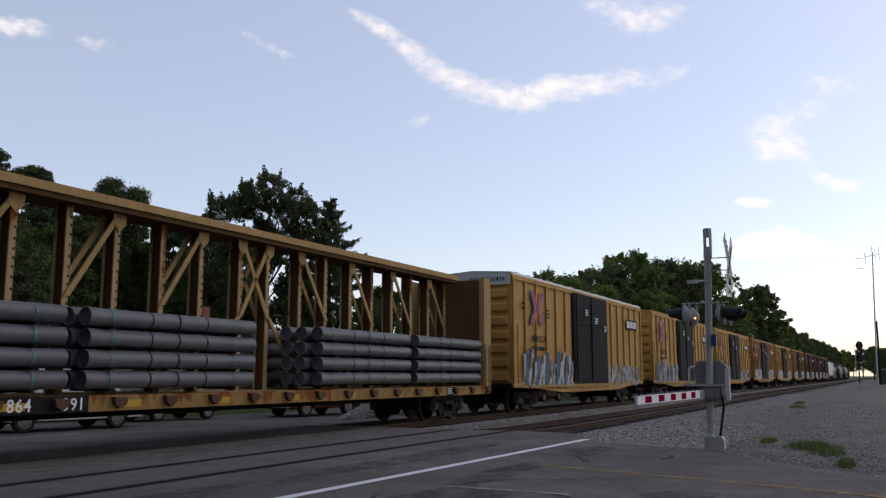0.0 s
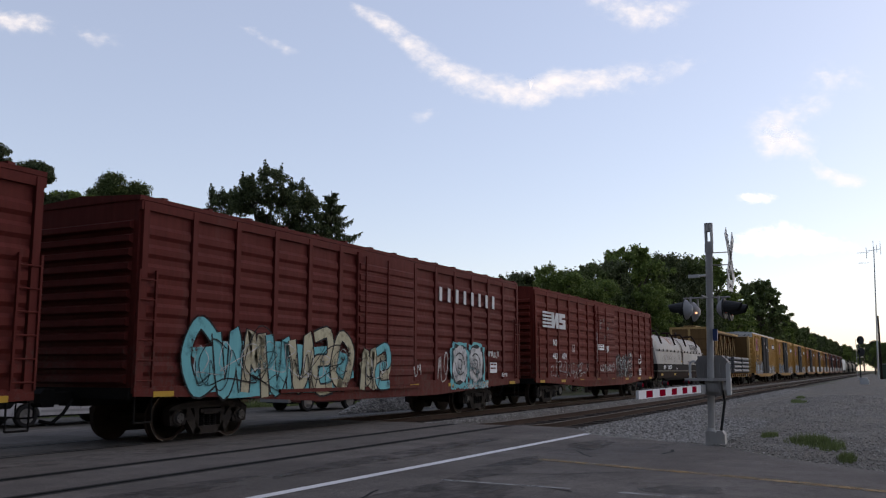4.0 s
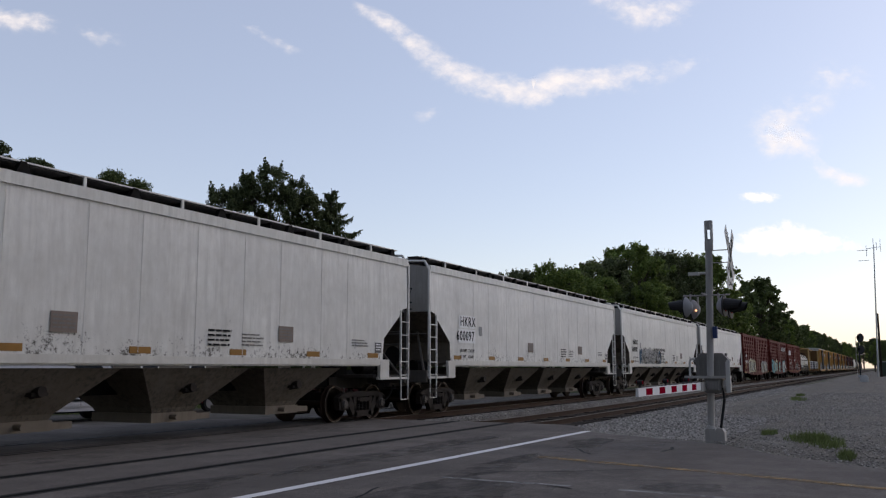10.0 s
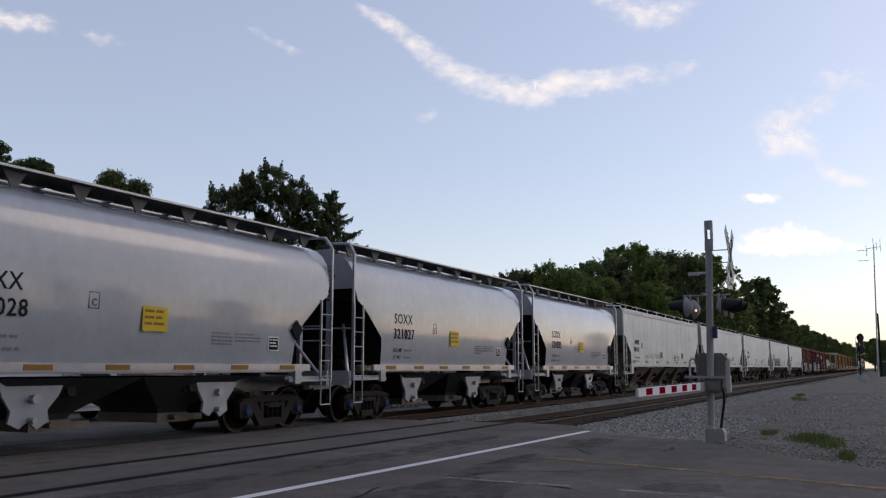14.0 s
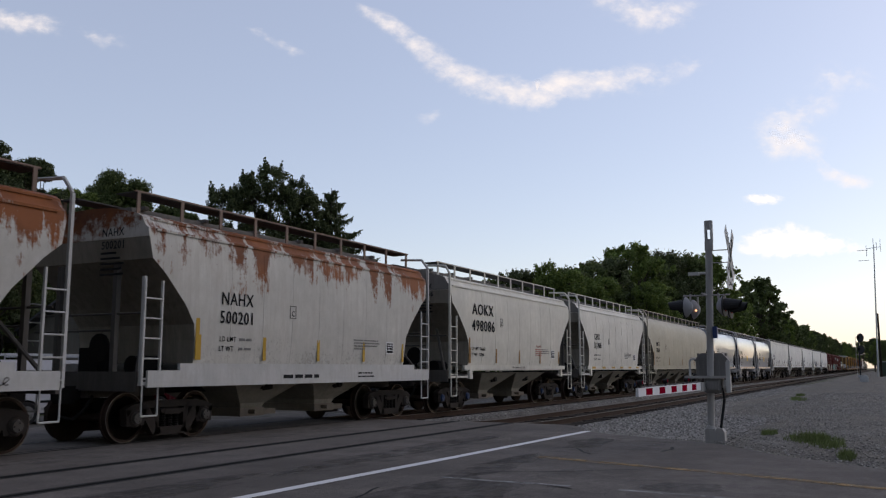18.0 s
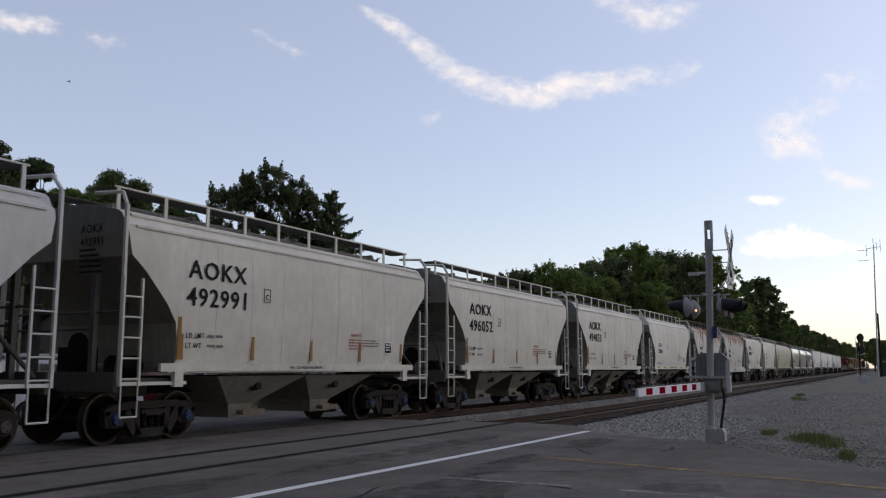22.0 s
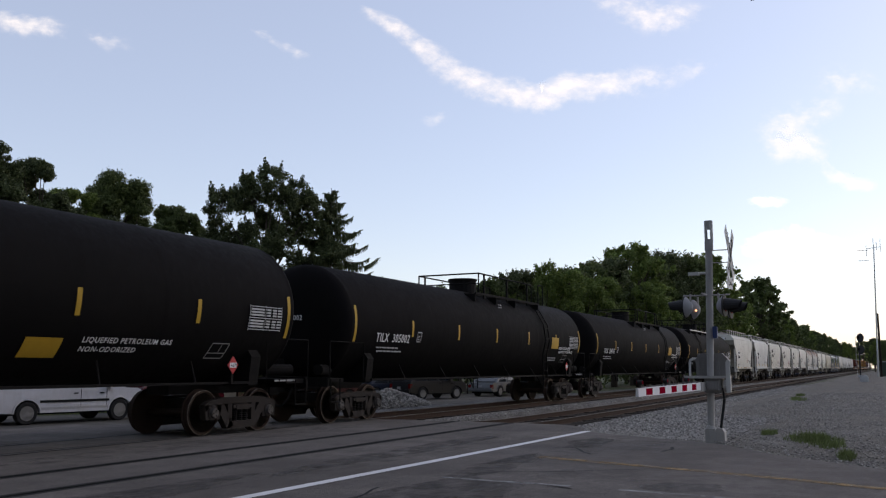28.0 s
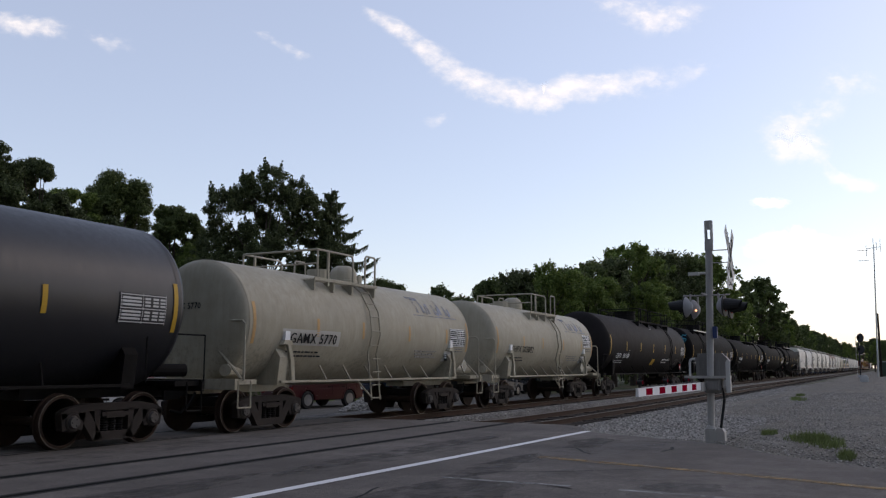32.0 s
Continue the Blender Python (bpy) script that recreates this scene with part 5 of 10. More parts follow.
                plate = part("placard", Shape().prism_y([(xp - 0.21, zp), (xp, zp - 0.22), (xp + 0.21, zp), (xp, zp + 0.22)], -1.50, -1.47), body, ob, "diamond placard holder on the side rail")
                edge = Shape()
                for (a, c), (e, g) in (((-0.17, 0), (0, -0.18)), ((0, -0.18), (0.17, 0)), ((0.17, 0), (0, 0.18)), ((0, 0.18), (-0.17, 0)), ((0, -0.1), (0, 0.1)), ((-0.05, 0.05), (0.05, 0.05))):
                    ribbon(edge, [(xp + a, zp + c), (xp + e, zp + g)], 0.018, lambda x, z: (x, -1.504, z))
                part("placard_frame", edge, GALV, plate)
            if pale:
                sx = xb - d * 0.1
                part("saddle_patch", Shape().box(sx - 0.09, sx + 0.09, -radius - 0.03, -radius + 0.06, 1.98, 2.18), MARK_W, ob, "pale patch over the saddle")
                part("saddle_bracket", Shape().prism_y([(sx - 0.20, 1.88), (sx + 0.20, 1.88), (sx + 0.12, 1.98), (sx - 0.12, 1.98)], -radius - 0.05, -radius + 0.1), body, ob)
                part("saddle_leg", Shape().prism_y([(sx - 0.03, 1.88), (sx + 0.07, 1.88), (sx + 0.20, 1.55), (sx + 0.24, 1.10), (sx + 0.12, 1.10), (sx + 0.08, 1.52)][::-1], -1.47, -1.40), body, ob)
    # side running pipe, braces and hangers
    r = Shape()
    r.box(-L / 2 + 1.0, L / 2 - 1.0, -1.47, -1.41, 1.04, 1.09).mirror_y()
    for k in range(6):
        x = -L / 2 + 2.8 + (L - 5.6) * k / 5
        for sgn in (-1, 1):
            r.pipe([(x, sgn * 1.43, 1.07), (x + 0.25, sgn * 1.0, zc - radius * 0.62)], 0.022)
    part("side_rail", r, body if pale else BLACK, ob)
    # top fittings: where the railings run along the shell, where the platform does, and the dome
    iron = body if pale else BLACK
    style = "pale" if pale else mark
    rails, (pa, pl), xd, rd = {"SHQX": (((-5.8, -5.2, "rear"), (-4.58, -0.41, ""), (0.21, 0.80, "front")), (-6.05, 0.98), -0.2, 0.55),
                               "CBTX": (((-1.6, 0.35, "rear"), (0.55, 4.06, ""), (4.69, 5.34, "front")), (-1.7, 5.46), -0.25, 0.6),
                               "TILX": (((-0.7, 4.2, "rear"),), (-1.0, 4.98), 0.45, 0.5),
                               "pale": (((-1.45, 0.12, "rear"),), (-1.6, 1.25), -0.6, 0.37)}.get(style, (((-1.9, -0.7, "rear"), (0.0, 1.15, "front")), (-4.2, 1.9), 0.0, 0.42))
    if style in ("SHQX", "TILX", "CBTX"):
        top_x = 0.0
    xd, pa, pl, pw, zt = xd + top_x if dome_x is None else dome_x, pa + top_x, pl + top_x, 0.95, top - (0.20 if style in ("SHQX", "TILX", "CBTX") else 0.12 if not pale else 0.26)
    hi = zt + (0.72 if not pale else 0.75)
    if pale:
        part("dome", Shape().rings([[(xd + q * math.cos(a * 0.3142), q * math.sin(a * 0.3142), top + z) for a in range(20)] for z, q in ((-0.05, rd + 0.03), (0.02, rd + 0.03), (0.03, rd), (0.22, rd), (0.34, rd * 0.86), (0.42, rd * 0.52), (0.44, 0.01))]), body, ob, "rounded steel dome", smooth=40)
        part("manway", Shape().cyl((xd - 1.2, 0, top - 0.05), (xd - 1.2, 0, top + 0.20), 0.30, 16), body, ob)
        part("valve", Shape().cyl((xd + 0.75, 0, top - 0.05), (xd + 0.75, 0, top + 0.22), 0.12, 12), body, ob)
    else:
        dome_part = part("dome", Shape().cyl((xd, 0, top - 0.06), (xd, 0, top + 0.40), rd, 20, rd - 0.03), BLACK, ob)
        part("dome_lid", Shape().cyl((xd, 0, top + 0.40), (xd, 0, top + 0.46), rd + 0.02, 20), BLACK, dome_part)
    for sgn in (-1, 1):
        p = Shape()
        for k in range(5):
            p.box(pa, pl, sgn * pw - 0.2 + 0.09 * k, sgn * pw - 0.17 + 0.09 * k, zt, zt + 0.03)
        for f in (0.0, 0.3, 0.6, 1.0):
            x = pa + 0.05 + (pl - pa - 0.1) * f
            p.box(x - 0.03, x + 0.03, min(sgn * 0.7, sgn * (pw + 0.2)), max(sgn * 0.7, sgn * (pw + 0.2)), zt - 0.25, zt)
        plank = part("top_platform", p, iron, ob)
        part("platform_edge", Shape().box(pa, pl, sgn * (pw + 0.22) - 0.015, sgn * (pw + 0.22) + 0.015, zt - 0.01, zt + 0.06), GALV if style == "SHQX" else iron, plank, "bare steel platform edge" if style == "SHQX" else "")
        y = sgn * (pw + 0.2)
        for x0, x1, ends in rails:
            x0, x1 = x0 + top_x, x1 + top_x
            rear_end = [(x0, y, zt), (x0, y, hi)] if ends in ("rear", "both") else [(x0, y, zt), (x0, y, hi - 0.14), (x0 + 0.04, y, hi - 0.03), (x0 + 0.14, y, hi)]
            front_end = [(x1, y, hi), (x1, y, zt)] if ends == "front" else [(x1 - 0.14, y, hi), (x1 - 0.04, y, hi - 0.03), (x1, y, hi - 0.14), (x1, y, zt)]
            hoop = part("platform_rail", Shape().pipe(rear_end + front_end, 0.026, 8), iron, ob, "bent pipe railing")
            n = int((x1 - x0) / 1.35)
            for k in range(n):
                x = x0 + 0.45 + (x1 - x0 - 0.9) * (k / max(1, n - 1))
                part("rail_post", Shape().box(x - 0.03, x + 0.03, y - 0.025, y + 0.025, zt - 0.12, hi), iron, hoop)
    for x0, x1, ends in rails:
        for x in ((x0,) if ends == "rear" else (x1,) if ends == "front" else (x0, x1) if ends == "both" else ()):
            part("cross_rail", Shape().pipe([(x + top_x, -pw - 0.2, hi), (x + top_x, pw + 0.2, hi)], 0.026, 8), iron, ob)
            part("cross_rail", Shape().pipe([(x + top_x, -pw - 0.2, hi - 0.34), (x + top_x, pw + 0.2, hi - 0.34)], 0.02, 8), iron, ob)
    if pale or mark == "TILX":      # a hoop beside the head of the ladder
        x = 0.70 + top_x if pale else 4.93
        for sgn in (-1, 1):
            part("platform_rail", Shape().pipe([(x, sgn * 1.15, zt), (x, sgn * 1.15, hi), (x + 0.06, sgn * 1.15, hi + 0.07), (x + 0.45, sgn * 1.15, hi + 0.07), (x + 0.5, sgn * 1.15, hi), (x + 0.5, sgn * 1.15, zt)], 0.026, 8), iron, ob, "bent pipe railing")
    lx = {"SHQX": -5.0, "TILX": 4.5}.get(mark, 0.9) + top_x if ladder_x is None else ladder_x
    for sgn in (-1, 1):
        lad = None
        for x in (lx, lx + 0.42):
            rail = Shape().pipe([(x, sgn * 1.50, 0.55)] + [(x, sgn * (radius + 0.09) * math.sin(a), zc - (radius + 0.09) * math.cos(a)) for a in (1.15, 1.5, 1.9, 2.3, 2.6)], 0.022)
            lad = part("ladder_rail", rail, iron, lad) if lad else part("ladder", rail, iron, ob)
        rungs = [(1.51, 0.6 + k * 0.33) for k in range(4)] + [((radius + 0.09) * math.sin(a), zc - (radius + 0.09) * math.cos(a)) for a in (1.3, 1.55, 1.8, 2.05, 2.3, 2.55)]
        for yy, zz in rungs:
            part("rung", Shape().cyl((lx, sgn * yy, zz), (lx + 0.42, sgn * yy, zz), 0.016, 6), iron, lad.parent)
        part("ladder_brace", Shape().pipe([(lx - 0.02, sgn * 1.50, 0.62), (lx - 0.62, sgn * 1.44, 1.06)], 0.022), iron, ob)
    truck(ob, L / 2 - tb, bearing)
    truck(ob, -L / 2 + tb, bearing)
    # markings, laid on the curve of the shell
    def curved(shape_name, x0, x1, za, zb, mat, label=""):
        q, m = Shape(), 7
        rr = radius + 0.011
        pts = [za + (zb - za) * k / m for k in range(m + 1)]
        ys = [-math.sqrt(max(0.01, rr * rr - (z - zc) ** 2)) for z in pts]
        q.add([(x, y, z) for z, y in zip(pts, ys) for x in (x0, x1)], [(2 * k, 2 * k + 1, 2 * k + 3, 2 * k + 2) for k in range(m)])
        return part(shape_name, q, mat, ob, label)

    def put(text, x, z, h, squeeze=1.02):
        dz = z + h / 2 - zc
        y = -math.sqrt((radius + 0.015) ** 2 - dz * dz)
        lean = math.degrees(math.asin(dz / radius))
        return lettering(text, ink, ob, x, z, y - 0.004, h, lean=-lean, squeeze=squeeze)

    spots = (-L / 2 + 0.12, -2.9, -0.9, 1.52, 3.83, L / 2 - 0.08) if pale else [-L / 2 + 0.12 + (L - 0.24) * k / 6 for k in range(7)]
    for x in spots:
        end = abs(x) > L / 2 - 0.2
        za, zb = ((1.88, 2.78) if end else (2.10, 2.52)) if pale else ((2.02, 2.93) if end else (2.22, 2.68))
        curved("reflector_strip", x - 0.05, x + 0.05, za, zb, REFL if not pale else shared("peach_tape", lambda: plain("faded_peach_tape", (0.50, 0.30, 0.13), 0.6, 0, 0.25, 9, 0)))
    if number == "5770":
        curved("number_board", -L / 2 + 1.1, -L / 2 + 3.4, 1.88, 2.24, shared("worn_board", lambda: plain("worn_pale_board", (0.42, 0.40, 0.36), 0.7, 0, 0.2, 4, 0)), "white patch behind the number")
    if mark:
        wide = {"TILX": 0.86, "SHPX": 1.02, "GAMX": 1.0}.get(mark, 1.06)
        put((mark + "  " + number) if not pale else (mark + " " + number), -L / 2 + (1.1 if not pale else 1.36), 1.93 if pale else 1.86 if mark != "TILX" else 2.05, 0.23, wide)
        t = lettering(mark + " " + number, ink, ob, 0, 0, 0, 0.13)
        t.matrix_basis = Matrix.LocRotScale((-L / 2 - head - 0.012, 0.75, zc + (0.30 if pale else 0.05)), Euler((radians(90), 0, radians(-90))), (0.12, 0.13, 0.13))
    q = bars(2, -L / 2 + 1.3, 1.73 if mark != "TILX" else 1.9, 1.6, 0.055, -math.sqrt(radius ** 2 - (zc - (1.68 if mark != "TILX" else 1.85)) ** 2) - 0.03, seed)
    tagged(part("stencil_text", q, ink if pale else SCRAWL_DIM, ob, "rows of tiny stencilled words"), kind="stuff")
    xn, xw, z0, z1 = (L / 2 - 1.31, 1.05, 2.25 - low, 2.79 - low) if pale else (L / 2 - 1.45, 1.08, 2.14, 2.68)
    face = lambda z: -math.sqrt((radius + 0.012) ** 2 - (z - zc) ** 2)
    panel = curved("data_panel", xn, xn + xw, z0, z1, MARK_W if pale else body, "white data panel" if pale else "dark data panel ruled in white")
    q = Shape()          # the ruled rows of the panel
    for i in range(9):
        z = z0 + 0.03 + (z1 - z0 - 0.06) * i / 8
        y = face(z) - 0.004
        for xv in (xn + 0.012, xn + xw - 0.012, xn + 0.48 * xw):
            q.box(xv - 0.006, xv + 0.006, y - 0.004, y, z - 0.025, z + 0.025)
        if i in (0, 4, 8):
            q.box(xn + 0.02, xn + xw - 0.02, y - 0.004, y, z - 0.008, z + 0.008)
        else:
            for c, w in ((0.04, 0.40), (0.52, 0.12), (0.70, 0.12), (0.86, 0.11)):
                q.box(xn + c * xw, xn + (c + w) * xw, y - 0.004, y, z - 0.018, z + 0.018)
    tagged(part("data_text", q, MARK_K if pale else shared("panel_grey", lambda: plain("greyish_panel", (0.45, 0.45, 0.45), 0.7, 0, 0.1)), panel), kind="stuff")
    if lpg:
        onto = lambda x, z: (x, -math.sqrt((radius + 0.012) ** 2 - (z - zc) ** 2), z)
        x0, za, zb = (L / 2 - 2.36, 1.56, 1.85) if mark != "TILX" else (L / 2 - 1.98, 1.60, 1.88)
        fr = Shape()
        a, b, c, e = (x0, za), (x0 + 0.04, zb), (x0 + 0.54, zb), (x0 + 0.50, za)
        for line in ((a, b), (b, c), (c, e), (e, a), ((x0, za + 0.10), (x0 + 0.5, za + 0.10)), ((x0 + 0.3, za + 0.10), (x0 + 0.33, zb))):
            ribbon(fr, line, 0.018, onto)
        part("outlined_panel", fr, SCRAWL_DIM, ob, "white outlined data panel")
        lines = ("LIQUEFIED PETROLEUM GAS", "NON-ODORIZED")
        if mark == "TILX":
            for k, txt in enumerate(lines[::-1]):
                put(txt, L / 2 - 2.72, 2.09 - 0.135 * k, 0.115 - 0.012 * k, 1.0 - 0.15 * k)
            curved("warning_panel", L / 2 - 3.56, L / 2 - 2.76, 2.12, 2.56, REFL, "yellow warning panel")
            writing(ob, 3, L / 2 - 3.7, 1.84, 1.1, 0.05, face(1.72) - 0.03, SCRAWL_DIM, seed + 21)
        else:
            for k, txt in enumerate(lines):
                put(txt, L / 2 + lpg_x, 1.79 - 0.15 * k, 0.105, 0.97)
            curved("warning_panel", L / 2 + panel_x, L / 2 + panel_x + 0.70, 1.53, 1.85, REFL, "yellow warning panel")
        bx = Shape()
        xb0, zb0 = -L / 2 + (4.4 if mark == "SHQX" else 3.35), {"TILX": 2.10, "CBTX": 1.97}.get(mark, 1.88)
        for line in (((xb0, zb0), (xb0 + 0.03, zb0 + 0.26)), ((xb0 + 0.03, zb0 + 0.26), (xb0 + 0.25, zb0 + 0.26)), ((xb0 + 0.25, zb0 + 0.26), (xb0 + 0.22, zb0)), ((xb0 + 0.22, zb0), (xb0, zb0)), ((xb0 + 0.15, zb0 + 0.16), (xb0 + 0.08, zb0 + 0.13), (xb0 + 0.08, zb0 + 0.07), (xb0 + 0.15, zb0 + 0.05))):
            ribbon(bx, line, 0.015, onto)
        part("plate_mark", bx, ink, ob, "outlined square with a letter")
        writing(ob, 3, L / 2 - 8.15, top - 0.46, 0.36, 0.05, face(top - 0.52) - 0.03, SCRAWL_DIM, seed + 11)
        part("sill_stripe", bars(1, L / 2 - 0.35, 1.09, 0.75, 0.055, -1.415, seed + 2, 0.1), SCRAWL_DIM, ob, "row of small stencilled words")
    if pale:
        curved("panel_border", L / 2 - 1.52, L / 2 - 0.98, 1.565, 1.865, MARK_W, "white border of a black panel")
        notice(ob, L / 2 - 1.50, 1.585, 0.50, 0.26, face(1.72) - 0.02, 3, MARK_K, MARK_W, seed + 5)
        writing(ob, 4, L / 2 - 3.40, 1.93, 1.5, 0.05, face(1.75) - 0.03, FAINT, seed + 6)
        writing(ob, 2, L / 2 - 1.15, 2.17 - low, 0.8, 0.045, face(2.1) - 0.01, FAINT, seed + 7)
    return ob, L

# ---- paints of the cars ----
SCRAWL_DIM = plain("dull_white_stencil", (0.30, 0.30, 0.30), 0.8, 0, 0.15, 9, 0)
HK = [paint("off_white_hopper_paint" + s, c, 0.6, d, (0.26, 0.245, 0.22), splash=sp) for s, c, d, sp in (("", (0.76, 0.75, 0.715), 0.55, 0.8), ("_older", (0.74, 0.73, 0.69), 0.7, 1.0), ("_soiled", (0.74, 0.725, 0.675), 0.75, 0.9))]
# Grime, and the shade under the side sill, both put into this dark tone.
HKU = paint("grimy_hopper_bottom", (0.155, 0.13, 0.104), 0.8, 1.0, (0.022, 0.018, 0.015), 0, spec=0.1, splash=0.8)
HKS = paint("white_sill_paint", (0.66, 0.64, 0.59), 0.6, 0.6, (0.22, 0.20, 0.18))
# Bays of the new grey hoppers: near-black colour stands for their shade.
SXU = paint("dark_new_underframe", (0.03, 0.03, 0.032), 0.6, 0.4, (0.05, 0.045, 0.04))
SXP = paint("new_light_grey_enamel", (0.335, 0.355, 0.395), 0.35, 0.05, (0.30, 0.30, 0.31), 0, spec=0.5)
SXP.node_tree.nodes["Principled BSDF"].inputs["Coat Weight"].default_value = 0.9
SXP.node_tree.nodes["Principled BSDF"].inputs["Coat Roughness"].default_value = 0.08
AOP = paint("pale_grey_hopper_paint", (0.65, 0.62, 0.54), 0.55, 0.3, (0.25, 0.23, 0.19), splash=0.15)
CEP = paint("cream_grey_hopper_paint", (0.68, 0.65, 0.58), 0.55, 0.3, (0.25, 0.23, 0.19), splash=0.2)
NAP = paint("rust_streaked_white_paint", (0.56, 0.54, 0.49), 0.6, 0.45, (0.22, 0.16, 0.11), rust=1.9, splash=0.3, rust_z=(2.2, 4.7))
NAS = paint("soiled_white_paint", (0.52, 0.515, 0.495), 0.6, 0.4, (0.22, 0.16, 0.11))
BBP = paint("tan_hopper_paint", (0.43, 0.39, 0.30), 0.55, 0.35, (0.20, 0.14, 0.085), splash=0.2)
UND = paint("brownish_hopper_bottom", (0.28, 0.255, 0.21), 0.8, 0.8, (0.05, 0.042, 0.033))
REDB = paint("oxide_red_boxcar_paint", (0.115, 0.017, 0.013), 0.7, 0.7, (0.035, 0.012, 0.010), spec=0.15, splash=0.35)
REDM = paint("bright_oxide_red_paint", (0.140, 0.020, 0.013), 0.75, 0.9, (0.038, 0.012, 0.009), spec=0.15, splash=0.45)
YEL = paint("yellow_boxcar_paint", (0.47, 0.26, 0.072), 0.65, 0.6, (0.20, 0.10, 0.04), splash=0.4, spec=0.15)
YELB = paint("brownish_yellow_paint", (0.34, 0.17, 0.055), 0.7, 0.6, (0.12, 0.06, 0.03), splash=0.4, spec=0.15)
BRN = paint("brown_boxcar_paint", (0.14, 0.05, 0.03), 0.6, 0.5, (0.05, 0.03, 0.02))
DOORK = paint("black_door_paint", (0.014, 0.015, 0.018), 0.75, 0.4, (0.03, 0.03, 0.03), spec=0.08)
RUSTY = paint("rusted_yellow_truss_paint", (0.46, 0.31, 0.16), 0.8, 1.0, (0.12, 0.045, 0.018), rust=1.0, spec=0.1, rust_z=(1.0, 5.9))
CBY = paint("yellow_flatcar_paint", (0.43, 0.275, 0.112), 0.7, 0.9, (0.13, 0.055, 0.022), spec=0.15, splash=0.0)
COILW = paint("white_coil_hood", (0.43, 0.415, 0.385), 0.6, 0.75, (0.30, 0.185, 0.095), rust=0.3, splash=0.35, rust_z=(1.6, 4.5))
TBLK = paint("black_tank_paint", (0.0066, 0.0060, 0.0062), 0.75, 0.45, (0.018, 0.014, 0.012), spec=0.05)
TTAN = paint("cream_tank_paint", (0.385, 0.35, 0.27), 0.6, 0.55, (0.15, 0.12, 0.085), splash=0.3, spec=0.2)
PIPE = paint("grey_plastic_pipe", (0.115, 0.118, 0.132), 0.45, 0.2, (0.06, 0.06, 0.06), 0)
PIPE_IN = plain("dark_pipe_mouth", (0.02, 0.02, 0.022), 0.8, 0, 0.2)
TEAL = spray("teal_spray", (0.13, 0.42, 0.45), 0.9)
SILV = spray("pale_grey_spray", (0.40, 0.40, 0.38), 0.72)
SILV_THIN = spray("faint_grey_spray", (0.30, 0.28, 0.27), 0.42)
SMOKE = spray("thin_dark_spray", (0.05, 0.04, 0.038), 0.5)
INK = spray("black_spray", (0.02, 0.02, 0.022), 0.8)
SCRAWL = spray("grey_scrawl_spray", (0.25, 0.25, 0.25), 0.7)
PALE_SCRAWL = spray("white_scrawl_spray", (0.55, 0.55, 0.54), 0.7)
DULL_TEAL = spray("dull_teal_spray", (0.06, 0.24, 0.30), 0.85)
CREAM = spray("cream_spray", (0.45, 0.41, 0.28), 0.8)
BLUES = spray("blue_spray", (0.06, 0.13, 0.20), 0.8)
BLUE_LINE = spray("bright_blue_spray", (0.03, 0.20, 0.28), 0.75)
WORN_WHITE = spray("worn_white_paint", (0.62, 0.61, 0.60), 0.85, 0.12)
FADED_BLUE = spray("faded_blue_paint", (0.24, 0.26, 0.31), 0.6)
ROAD_BLUE = plain("blue_logo_paint", (0.10, 0.10, 0.30), 0.6, 0, 0.2, 3, 0)
ROAD_RED = plain("red_logo_paint", (0.45, 0.06, 0.05), 0.6, 0, 0.2, 3, 0)


